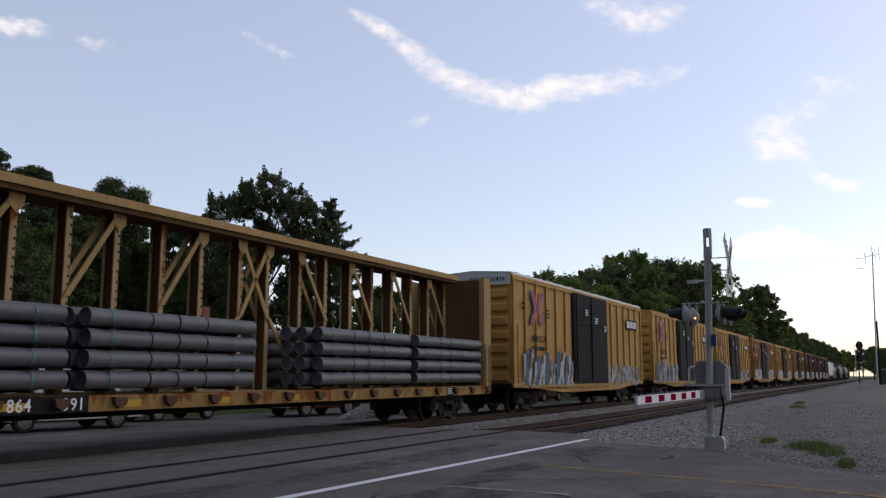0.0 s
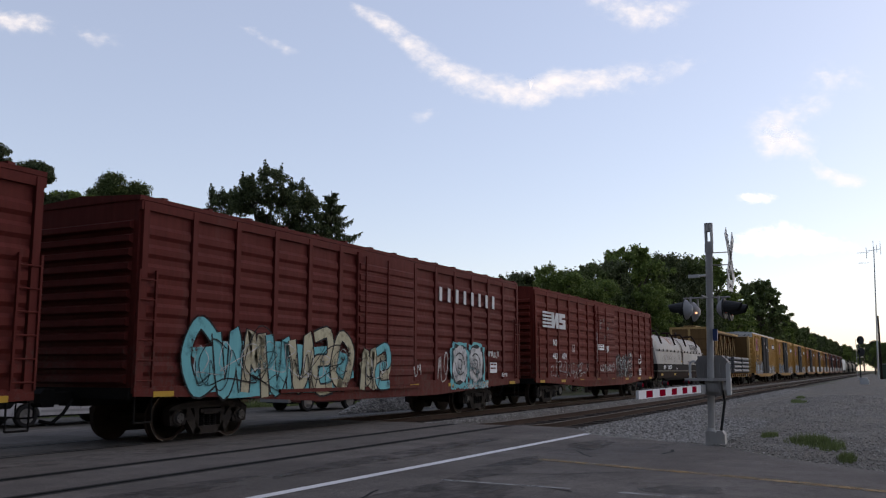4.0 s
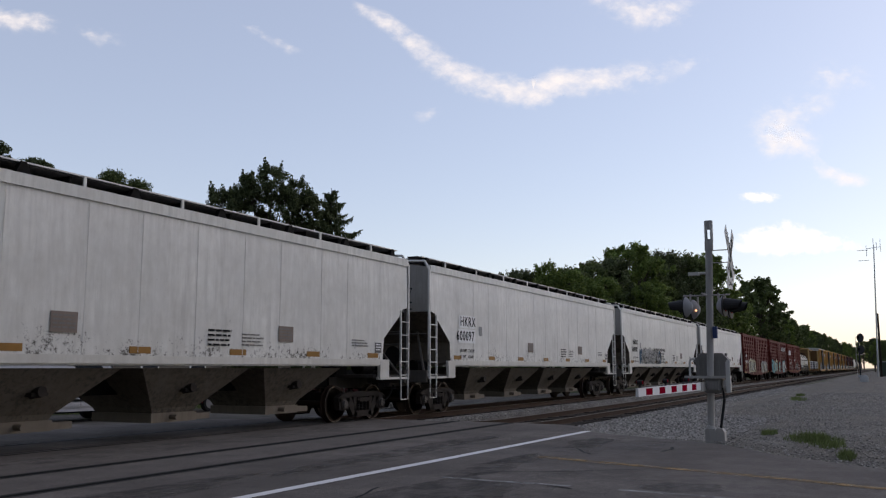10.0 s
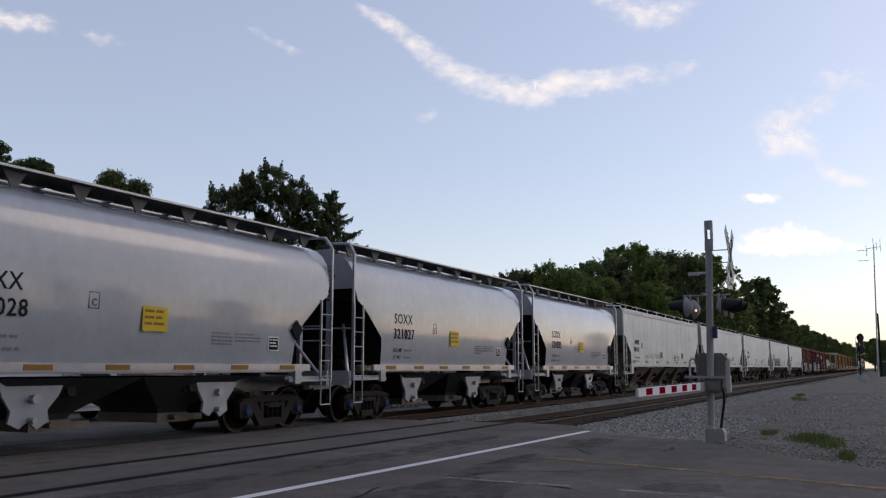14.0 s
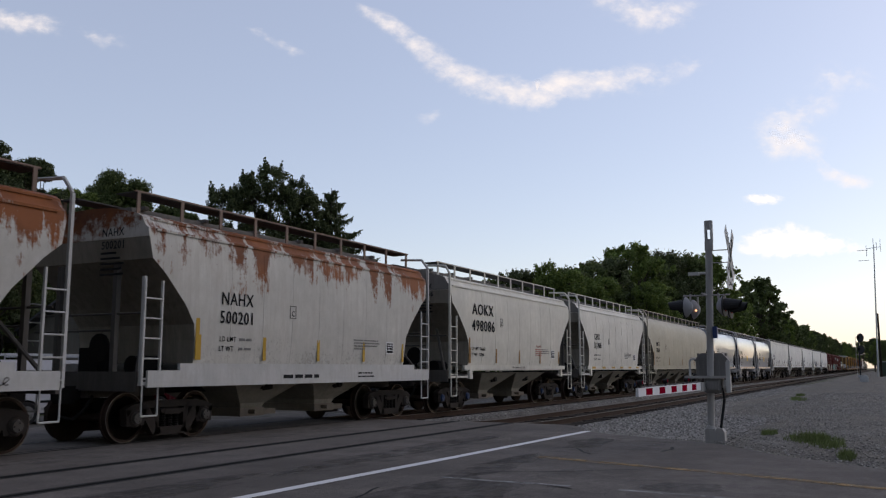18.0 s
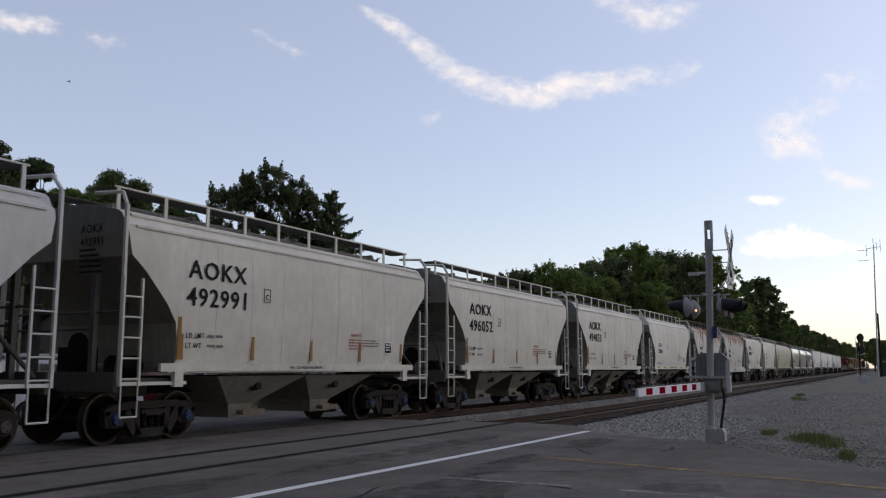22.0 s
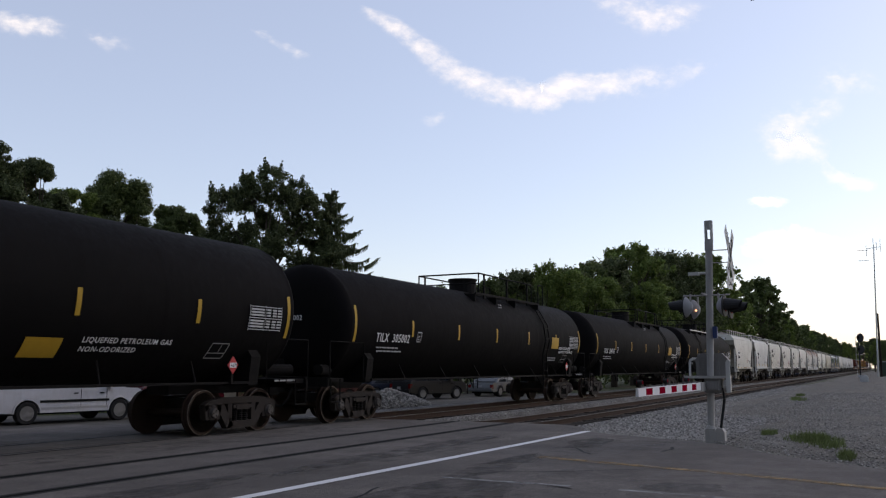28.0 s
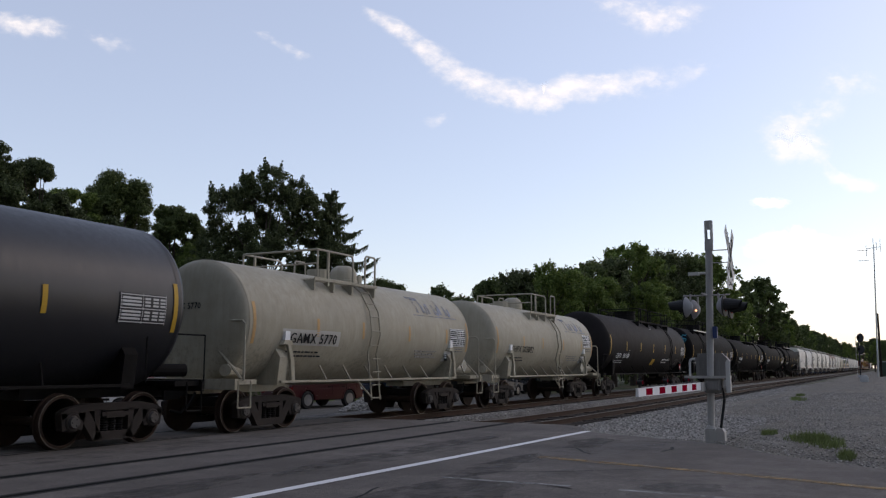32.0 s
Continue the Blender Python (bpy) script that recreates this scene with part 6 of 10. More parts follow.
def yellow_car(front, rear, body, seed, white_top=False, label="yellow steel boxcar with black sliding doors"):
    ob, L, y = boxcar("boxcar", label, front, rear, body, 5.12, 0.90, (0.0, 4.97), DOORK, 17, GALV if white_top else body, "flat", seed)
    for flip in (1, -1):          # two crossed, bent bars on the side, red between blue
        for k, (mat, off) in enumerate(((ROAD_BLUE, 0.13), (ROAD_RED, 0.0))):
            for up in (1, -1):
                base = [(-0.06, 0.0), (0.16, 0.0), (0.56, 0.62), (0.30, 0.62)] if k else [(0.10, 0.0), (0.30, 0.0), (0.74, 0.62), (0.54, 0.62)]
                pts = [(flip * p - 6.8, up * q + 3.92) for p, q in base]
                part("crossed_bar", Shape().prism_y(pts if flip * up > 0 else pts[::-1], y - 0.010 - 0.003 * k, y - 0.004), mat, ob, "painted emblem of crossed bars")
    writing(ob, 2, -L / 2 + 0.75, 4.0, 0.55, 0.10, y, MARK_K, seed)
    writing(ob, 3, -5.75, 3.9, 0.5, 0.08, y, MARK_K, seed + 3)
    lettering("RBOX", MARK_K, ob, -L / 2 + 1.75, 2.63, y - 0.004, 0.26, squeeze=1.5)
    writing(ob, 1, -L / 2 + 1.75, 2.38, 1.5, 0.2, y, MARK_K, seed + 1)
    if seed > 22:
        for a, b in ((-8.4, -2.6), (2.6, 8.2)):
            part("spray_painting", blob_sheet([((a + b) / 2, 1.5, (b - a) / 2 * 0.95, 0.5)], y - 0.002, seed, 40), SILV, ob, "tall spiky spray-painted lettering")
    for a, b, h, paints, sd in () if seed > 22 else ((-8.4, -2.6, 1.5, (SILV, BLUES, SILV), seed), (2.6, 8.2, 1.15, (SILV, SILV), seed + 7)):
        base = part("spray_painting", blob_sheet([((a + b) / 2, 1.45, (b - a) / 2 * 0.95, h * 0.36)], y - 0.002, sd, 40), SILV_THIN, ob, "tall spiky spray-painted lettering")
        r = random.Random(sd)
        n = int((b - a) / 0.36)
        for k in range(n):
            x = a + (b - a) * (k + 0.5) / n
            lo, hi = 0.85 + r.uniform(0, 0.25), 0.85 + h * r.uniform(0.6, 1.0)
            pts = [(x - 0.14 + r.uniform(-.1, .1), lo), (x + r.uniform(-.12, .12), (lo + hi) / 2), (x + 0.12 + r.uniform(-.12, .12), hi)]
            part("spray_outline", ribbon(Shape(), pts, 0.34, lambda p, q, d=0.004 + 0.001 * (k % 3): (p, y - d, q)), (SMOKE, BLUES, INK)[k % 3], base)
            part("spray_letter", ribbon(Shape(), pts, 0.24, lambda p, q, d=0.008 + 0.001 * (k % 3): (p, y - d, q)), paints[k % len(paints)], base)
    board = part("owner_board", Shape().box(5.95, 8.05, y - 0.006, y, 3.72, 4.22), DOORK, ob, "black board with worn white blocks")
    for k in range(3):
        x = 6.05 + 0.66 * k
        part("owner_block", Shape().box(x, x + 0.56, y - 0.010, y - 0.006, 3.80, 4.14), WORN_WHITE, board)
    if white_top:
        for d in (-1, 1):
            xe = d * (L / 2 + 0.105)
            part("end_cap", Shape().box(xe - 0.012, xe + 0.012, -1.5, 1.5, 4.62, 5.02), NAS, ob, "pale band across the top of the end")
        t = lettering("RBOX 660436", MARK_K, ob, 0, 0, 0, 0.15)
        t.matrix_basis = Matrix.LocRotScale((-L / 2 - 0.125, 0.1, 4.74), Euler((radians(90), 0, radians(-90))), (0.15, 0.17, 0.17))
    for k in range(3):
        notice(ob, -1.0 + k * 1.4, 3.9 - k * 0.3, 0.6, 0.4, -1.64, 3, DOORK, MARK_W, seed + k)
    return ob


# cars ahead, already past: seen small in the distance
F = 46.98
for k in range(9):
    f = F + 20.75 * k
    yellow_car(f, f - 18.3, YEL if k in (0, 1, 2, 4) else (YELB if k < 6 else BRN), 20 + k, k == 0,
               "yellow steel boxcar with black sliding doors" if k < 6 else "brown steel boxcar with sliding doors")
HEAD = 46.98 + 20.75 * 8 + 2.4
x = HEAD
for k in range(7):
    if k == 0:
        hopper("hopper_car", "white covered hopper car", x + 18, x, "flat", HK[0], HKU, seed=70)
        x += 19.5
    else:
        tank("tank_car", "pale grey tank car in the train" if k % 2 else "black tank car in the train", x + 15.5, x, TTAN if k % 2 else TBLK, 4.2, 1.5, seed=80 + k, lpg=False, pale=bool(k % 2))
        x += 18.2


def centerbeam(front, rear):
    """A flat car with end bulkheads, a truss down its middle and bundles of grey pipe on the deck."""
    ob, L = car("centerbeam_flatcar", "yellow centre-beam flat car loaded with grey pipes", front, rear, "flat car")
    deck, top = 1.03, 4.74
    rusty_winch = paint("rusty_winch", (0.10, 0.045, 0.025), 0.8, 0.6)
    # Post webs and the beam's underside are coloured brown to hold their shade.
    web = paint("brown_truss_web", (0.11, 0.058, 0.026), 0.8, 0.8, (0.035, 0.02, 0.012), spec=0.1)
    part("deck", Shape().box(-L / 2, L / 2, -1.40, 1.40, deck - 0.08, deck), CBY, ob)
    for sgn in (-1, 1):
        part("side_sill", Shape().box(-L / 2, L / 2, sgn * 1.42 - 0.04, sgn * 1.42 + 0.04, deck - 0.26, deck + 0.01), paint("rusted_yellow_sill", (0.34, 0.20, 0.07), 0.8, 1.0, (0.045, 0.02, 0.012), rust=1.2, spec=0.1, rust_z=(0.4, 1.4)), ob)
        for k in range(18):
            x = -9.93 + 1.2 * k
            part("strap_winch", Shape().prism_y([(x - 0.15, deck - 0.02), (x + 0.15, deck - 0.04), (x + 0.12, deck - 0.15), (x, deck - 0.22), (x - 0.12, deck - 0.15)], sgn * 1.50 - 0.06, sgn * 1.50 + 0.06), rusty_winch, ob)
    part("centre_sill", Shape().prism_y([(-L / 2, 0.75), (-L / 2, 1.0), (L / 2, 1.0), (L / 2, 0.75), (L / 2 - 4, 0.62), (-L / 2 + 4, 0.62)], -0.4, 0.4), BLACK, ob)
    part("top_chord", Shape().box(-L / 2 + 0.3, L / 2 - 0.3, -0.42, 0.42, top - 0.26, top - 0.05), web, ob, "underside of the truss's top beam, brown for its shade")
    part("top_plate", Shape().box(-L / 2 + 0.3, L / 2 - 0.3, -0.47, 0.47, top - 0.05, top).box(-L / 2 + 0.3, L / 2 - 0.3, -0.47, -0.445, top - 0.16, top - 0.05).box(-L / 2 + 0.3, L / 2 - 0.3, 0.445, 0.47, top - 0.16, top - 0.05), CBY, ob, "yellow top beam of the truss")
    pairs = [(-0.5, 0.5)] + [(d * a, d * b) for a, b in ((1.8, 2.94), (4.15, 5.28), (6.42, 7.60), (8.77, 9.95)) for d in (1, -1)]
    for a, b in pairs:
        for x in (a, b):
            post = part("truss_post", Shape().box(x - 0.012, x + 0.012, -0.13, 0.13, deck, top - 0.2), web, ob, "web of a truss post, brown for its shade")
            for y in (-0.145, 0.145):
                part("post_flange", Shape().box(x - 0.065, x + 0.065, y - 0.015, y + 0.015, deck, top - 0.16), RUSTY, post, "rust-stained yellow flange")
            slots = Shape()
            for j in range(10):
                z = 2.62 + 0.18 * j + 0.03 * math.sin(x * 7 + j)
                slots.box(x + 0.02, x + 0.05, -0.166, -0.158, z, z + 0.05)
            tagged(part("strap_slots", slots, BLACK, post), kind="stuff")
        lines = [((a, 2.72), (b, 4.5)), ((b, 2.72), (a, 4.5))] if abs(a) < 1 else [((b, 2.8), (a, 4.5))]
        for (xa, za), (xb, zb) in lines:
            d = 0.065 if xb > xa else -0.065
            for y in (-0.18, 0.16):
                part("truss_brace", Shape().prism_y([(xa - d, za), (xa + d, za), (xb + d, zb), (xb - d, zb)][::1 if d > 0 else -1], y - 0.02, y + 0.02), CBY, ob)
            part("gusset", Shape().prism_y([(xb - 0.16, top - 0.2), (xb - 0.15, zb - 0.22), (xb, zb - 0.36), (xb + 0.15, zb - 0.22), (xb + 0.16, top - 0.2)], -0.21, -0.20), CBY, ob)
    for d in (-1, 1):
        part("truss_brace", Shape().prism_y([(d * 0.5, 2.72), (d * 0.62, 2.72), (d * 1.55, 1.45), (d * 1.43, 1.45)][::-d], -0.20, -0.16), CBY, ob)
    for d in (-1, 1):
        xe = d * L / 2
        b = Shape().box(xe - 0.06, xe + 0.06, -1.36, 1.36, deck, 4.60)
        part("bulkhead", b, paint("rust_brown_steel", (0.15, 0.082, 0.032), 0.8, 0.7, (0.035, 0.02, 0.012), spec=0.15), ob, "rust-brown end bulkhead")
        fr = Shape()
        for yy in (-1.36, 0.0, 1.36):
            fr.box(min(xe - d * 0.42, xe + d * 0.12), max(xe - d * 0.42, xe + d * 0.12), yy - 0.09, yy + 0.09, 0.80, 4.62) if yy else fr.box(xe, xe + 0.12 * d, yy - 0.08, yy + 0.08, deck, 4.62) if d > 0 else fr.box(xe + 0.12 * d, xe, yy - 0.08, yy + 0.08, deck, 4.62)
        fr.box(min(xe, xe + d * 0.12), max(xe, xe + d * 0.12), -1.4, 1.4, 4.46, 4.62)
        part("bulkhead_frame", fr, CBY, ob)
        for z in (1.3, 2.1, 2.9, 3.7):
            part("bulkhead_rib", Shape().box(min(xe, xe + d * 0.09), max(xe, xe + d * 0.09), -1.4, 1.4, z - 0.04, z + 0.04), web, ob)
        for sgn in (-1, 1):
            ladder(ob, xe - (0.4 if d > 0 else 0), sgn * 1.50, 0.85, 2.4, CBY, 0.36)
            part("stirrup", stirrup(Shape(), xe - (0.4 if d > 0 else 0), sgn * 1.48, 0.45, 0.9), BLACK, ob)
        coupler(ob, xe + d * 0.4, d)
    truck(ob, L / 2 - 2.4)
    truck(ob, -L / 2 + 2.4)
    # the load: bundles of pipe, four rows high, on both sides of the truss
    one = Shape()
    r = 0.152
    ln = 4.35
    ring = lambda x, q: [(x, q * math.cos(a * math.pi / 8), q * math.sin(a * math.pi / 8)) for a in range(16)]
    one.rings([ring(0.06, 0.002), ring(0.06, r - 0.012), ring(0.0, r - 0.010), ring(0, r + 0.010), ring(0.22, r + 0.010), ring(0.24, r), ring(ln, r), ring(ln, r - 0.012), ring(ln - 0.06, r - 0.014), ring(ln - 0.06, 0.002)], False)
    pipe_mesh = one.mesh("pipe", PIPE, 40)
    joint = Shape().rings([ring(-0.02, r + 0.004), ring(0.02, r + 0.004)], False).mesh("pipe_mark", PIPE_IN, 40)
    straps = plain("green_strap", (0.10, 0.27, 0.20), 0.6, 0, 0.3)
    for sx in (-10.55, -5.80, 1.00, 5.78):
        for sgn in (-1, 1):
            bundle = thing("pipe_bundle", "strapped bundle of grey plastic pipes on the flat car", "pipe bundle", "pipe bundles", at=pose((front + rear) / 2, TRAIN_Y, 0))
            CARS.append((bundle, (front + rear) / 2))
            for row in range(4):
                z = deck + 0.27 + row * 0.357
                for col in range(3):
                    y = sgn * (0.60 + col * 0.335)
                    shift = 0.05 * math.sin(7 * row + 3 * col + sx) - (0.16 * (2 - col) if sx > 0 else 0)
                    p = part("pipe", pipe_mesh, PIPE, bundle, at=pose(sx + shift, y, z))
                    if col == 2:
                        for f in (1.45, 2.9):
                            part("pipe_mark", joint, PIPE_IN, p, "dark printed band", at=pose(f - shift, 0, 0))
                for f in (0.5, 3.7):
                    part("batten", Shape().box(sx + f, sx + f + 0.06, sgn * 0.95 - 0.50, sgn * 0.95 + 0.50, z - 0.20, z - 0.157), TIE, bundle)
                for f in (0.5, 2.1, 3.7):
                    part("strap", Shape().rings([[(sx + f + 0.02 + dx, sgn * (1.27 + q * math.cos(a)), z + q * math.sin(a)) for a in (-1.5, -1.0, -0.5, 0.0, 0.5, 1.0, 1.5) for q in (r + 0.012,)] for dx in (0.0, 0.035)], False), straps if f != 2.1 else BLACK, bundle)
    part("number_panel", Shape().box(-L / 2 + 2.2, -L / 2 + 5.0, -1.466, -1.458, deck - 0.26, deck + 0.01), MARK_K, ob, "black panel behind the car number")
    lettering("TZX", MARK_W, ob, -L / 2 + 2.35, deck - 0.22, -1.470, 0.19)
    lettering("864", MARK_W, ob, -L / 2 + 3.47, deck - 0.22, -1.470, 0.20)
    lettering("391", MARK_W, ob, -L / 2 + 4.48, deck - 0.22, -1.470, 0.20)
    tape(ob, [-L / 2 + 1.2 + k * 2.35 for k in range(9)], -1.464, deck - 0.20, deck - 0.08, REFL, 0.5)
    notice(ob, L / 2 - 3.2, deck - 0.27, 0.4, 0.26, -1.464, 3, MARK_K, MARK_W, 5)
    return ob


def coil_car(front, rear):
    """A low flat car with two rounded steel hoods over coils."""
    ob, L = car("coil_car", "white hooded coil car with a dark frame", front, rear, "coil car")
    dark = paint("dark_brown_frame", (0.020, 0.009, 0.007), 0.8, 0.5, (0.03, 0.017, 0.012), spec=0.1)
    part("belly_sill", Shape().prism_y([(-L / 2 + 2.2, 0.95), (L / 2 - 2.2, 0.95), (L / 2 - 3.0, 0.76), (-L / 2 + 3.0, 0.76)], -1.2, -1.1).mirror_y(), BLACK, ob)
    part("frame", Shape().box(-L / 2, L / 2, -1.45, 1.45, 1.36, 1.74), BLACK, ob, "black deck channel")
    # The deck edge is paler than the channel above and the sill below.
    part("deck_edge", Shape().box(-L / 2 - 0.5, L / 2 + 0.5, -1.56, 1.56, 1.29, 1.35), paint("scuffed_deck_edge", (0.10, 0.092, 0.088), 0.6, 0.6, (0.03, 0.02, 0.015)), ob, "pale steel deck edge")
    part("side_sill", Shape().box(-L / 2 - 0.3, L / 2 + 0.3, -1.46, -1.38, 0.92, 1.28).mirror_y(), dark, ob)
    part("centre_sill", Shape().box(-L / 2 - 0.4, L / 2 + 0.4, -0.35, 0.35, 0.75, 1.28), BLACK, ob)
    hl = L / 2 - 0.12
    sec = [(-1.42, 1.74), (-1.42, 2.55), (-1.32, 2.95), (-1.05, 3.28), (-0.65, 3.48), (-0.2, 3.56), (0.2, 3.56), (0.65, 3.48), (1.05, 3.28), (1.32, 2.95), (1.42, 2.55), (1.42, 1.74)]
    for i, xc in enumerate((-L / 4, L / 4)):
        rows = []
        for x, k in ((-hl / 2, 0.90), (-hl / 2 + 0.15, 0.97), (-hl / 2 + 0.4, 1.0), (hl / 2 - 0.4, 1.0), (hl / 2 - 0.15, 0.97), (hl / 2, 0.90)):
            rows.append([(xc + x, y * k if z > 1.8 else y, 1.74 + (z - 1.74) * k) for y, z in sec])
        hood = part("hood", Shape().rings(rows), COILW, ob, "rounded white steel hood", smooth=35)
        part("hood_flange", Shape().box(xc - hl / 2, xc + hl / 2, -1.46, -1.42, 2.52, 2.57).mirror_y(), COILW, hood)
        for k in range(7):
            x = xc - hl / 2 + 0.4 + (hl - 0.8) * k / 6
            part("flange_clip", Shape().box(x - 0.05, x + 0.05, -1.49, -1.44, 2.48, 2.60), dark, hood)
            if k % 2:
                part("hood_seam", Shape().rings([[(x + dx, y * 1.004, z * 1.002) for y, z in sec] for dx in (-0.02, 0.02)], False), COILW, hood)
        for x in (xc - hl * 0.27, xc + hl * 0.27):
            for sg in (-1, 1):
                part("lifting_bracket", Shape().pipe([(x - 0.15, sg * 1.36, 2.95), (x, sg * 1.15, 3.45), (x + 0.12, sg * 0.95, 3.72), (x + 0.15, sg * 0.4, 3.70)], 0.055, 8), dark, hood, "rusty brown lifting bar")
        part("hood_ridge", Shape().box(xc - 1.2, xc + 1.2, -0.2, 0.2, 3.54, 3.62), COILW, hood)
        for yy in (-0.28, 0.28):
            part("lifting_eye", Shape().prism_y([(xc - 0.26, 3.56), (xc - 0.22, 3.92), (xc + 0.18, 3.98), (xc + 0.24, 3.56), (xc + 0.16, 3.56), (xc + 0.11, 3.88), (xc - 0.14, 3.84), (xc - 0.18, 3.56)], yy - 0.03, yy + 0.03), dark, hood, "rusty lifting eye")
    lean = lambda x, z: (x, -1.437 + 0.25 * (z - 2.55), z)
    mark = Shape()
    for k in range(5):
        z = 2.66 + k * 0.095
        ribbon(mark, [(2.75 - 0.03 * k, z), (3.5, z), (4.30, z)], 0.052, lean)
    for line in ([(4.36, 2.64), (4.40, 3.06)], [(4.40, 3.02), (4.62, 2.68)], [(4.64, 2.64), (4.68, 3.06)], [(4.80, 2.68), (5.18, 2.68)], [(5.16, 2.68), (5.18, 2.84)], [(4.82, 2.85), (5.18, 2.85)], [(4.83, 2.85), (4.84, 3.02)], [(4.82, 3.02), (5.16, 3.02)]):
        ribbon(mark, line, 0.11, lean)
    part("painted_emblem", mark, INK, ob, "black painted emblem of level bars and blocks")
    part("gap_cover", Shape().rings([[(dx, y * 1.012, 1.74 + (z - 1.74) * 1.01) for y, z in sec] for dx in (-0.16, 0.16)], False), dark, ob, "dark band between the hoods", smooth=40)
    lettering("169690", MARK_W, ob, -L / 2 + 2.6, 1.43, -1.456, 0.24)
    lettering("NW", MARK_W, ob, -L / 2 + 1.5, 1.43, -1.456, 0.24)
    lettering("NEW 2-90", MARK_W, ob, -L / 2 + 5.0, 1.42, -1.456, 0.075)
    lettering("FUTURE GRUPS ACT HOODS", INK, ob, 1.6, 1.78, -1.424, 0.165, squeeze=0.98)
    part("sprayed_arrow", ribbon(ribbon(Shape(), [(5.0, 1.86), (5.9, 1.84)], 0.03, lambda a, b: (a, -1.424, b)), [(5.7, 1.92), (5.92, 1.84), (5.7, 1.78)], 0.03, lambda a, b: (a, -1.426, b)), INK, ob)
    tape(ob, [-L / 2 + 1.0, -2.6, 1.8, L / 2 - 0.6], -1.466, 1.05, 1.17, REFL, 0.5)
    for k in range(4):
        scrawl(ob, -L / 2 + 1.2 + 1.35 * k, -L / 2 + 2.6 + 1.35 * k, 1.85 + 0.1 * (k % 2), 0.5, -1.425, SMOKE, 31 + k, 0.035)
    tape(ob, [-0.2], -1.43, 1.86, 1.98, REFL, 0.5)
    for d in (-1, 1):
        xe = d * (L / 2 + 0.5)
        for sgn in (-1, 1):
            part("stirrup", stirrup(Shape(), xe - (0.45 if d > 0 else -0.05), sgn * 1.5, 0.5, 1.28), BLACK, ob)
        part("end_rail", Shape().pipe([(xe - d * 0.1, -1.3, 1.36), (xe - d * 0.1, -1.3, 2.0), (xe - d * 0.1, 1.3, 2.0), (xe - d * 0.1, 1.3, 1.36)], 0.025), dark, ob)
        coupler(ob, xe, d)
    truck(ob, L / 2 - 1.2)
    truck(ob, -L / 2 + 1.2)
    return ob


centerbeam(26.85, 5.35)
coil_car(2.7, -11.4)


def emblem(ob, x, z, y, w, h):
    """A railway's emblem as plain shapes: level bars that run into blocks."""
    s, q = Shape(), w / 2.8
    for k in range(5):
        end = q * (1.05 + 0.06 * k)
        s.prism_y([(x, z + k * h / 4.6), (x + end, z + k * h / 4.6), (x + end, z + k * h / 4.6 + h * 0.13), (x, z + k * h / 4.6 + h * 0.13)], y - 0.008, y)
    s.prism_y([(x + q * 1.05, z), (x + q * 1.38, z), (x + q * 1.62, z + h * 0.52), (x + q * 1.62, z), (x + q * 1.92, z), (x + q * 1.92, z + h), (x + q * 1.60, z + h), (x + q * 1.38, z + h * 0.48), (x + q * 1.38, z + h), (x + q * 1.05, z + h)], y - 0.008, y)
    for a, b, c, d in ((2.0, 0.0, 2.8, 0.26), (2.45, 0.26, 2.8, 0.42), (2.0, 0.40, 2.8, 0.62), (2.0, 0.60, 2.34, 0.78), (2.0, 0.76, 2.76, 1.0)):
        s.box(x + q * a, x + q * c, y - 0.008, y, z + h * b, z + h * d)
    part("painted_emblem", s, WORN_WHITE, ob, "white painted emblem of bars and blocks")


ob, L, y = boxcar("boxcar", "oxide-red boxcar with scratched sides and white numbers", -13.1, -31.37, REDM, 4.55, 0.86, (-0.05, 3.1), None, 15, seed=3)
emblem(ob, -L / 2 + 0.75, 3.02, y - 0.01, 2.65, 0.62)
lettering("NS", MARK_W, ob, -L / 2 + 1.9, 2.33, y - 0.01, 0.25)
lettering("463", MARK_W, ob, -L / 2 + 1.86, 1.80, y - 0.01, 0.25)
lettering("479", MARK_W, ob, -L / 2 + 2.95, 1.80, y - 0.01, 0.25)
bx = Shape().box(-4.86, -4.62, y - 0.012, y - 0.004, 2.12, 2.135).box(-4.86, -4.62, y - 0.012, y - 0.004, 2.40, 2.415).box(-4.86, -4.848, y - 0.012, y - 0.004, 2.12, 2.41).box(-4.632, -4.62, y - 0.012, y - 0.004, 2.12, 2.41)
lettering("C", MARK_W, part("plate_mark", bx, MARK_W, ob, "outlined square with a letter"), -4.79, 2.17, y - 0.01, 0.11)
notice(ob, -1.40, 2.28, 0.95, 0.26, y - 0.055, 2, MARK_W, REDM, 77)
part("tape_line", Shape().box(-1.52, -1.49, y - 0.06, y - 0.05, 1.75, 3.1), PALE_SCRAWL, ob, "flaking white vertical tape")
end_mark = lettering("NS 463479", MARK_W, ob, 0, 0, 0, 0.15)
end_mark.matrix_basis = Matrix.LocRotScale((-L / 2 - 0.105, 0.75, 4.18), Euler((radians(90), 0, radians(-90))), (0.15, 0.15, 0.15))
for k in range(9):      # a scratchy star of sprayed lines
    scrawl(ob, -L / 2 + 1.5 + 0.45 * k, -L / 2 + 2.6 + 0.5 * k, 1.0 + 0.1 * (k % 3), 0.7, y, SILV_THIN if k % 2 else PALE_SCRAWL, 410 + k, 0.022)
graffiti(ob, 1.75, 4.6, 1.0, 2.2, y, SILV_THIN, SMOKE, 42)
scrawl(ob, -1.2, 1.2, 3.2, 0.7, y - 0.06, SILV_THIN, 45, 0.05)
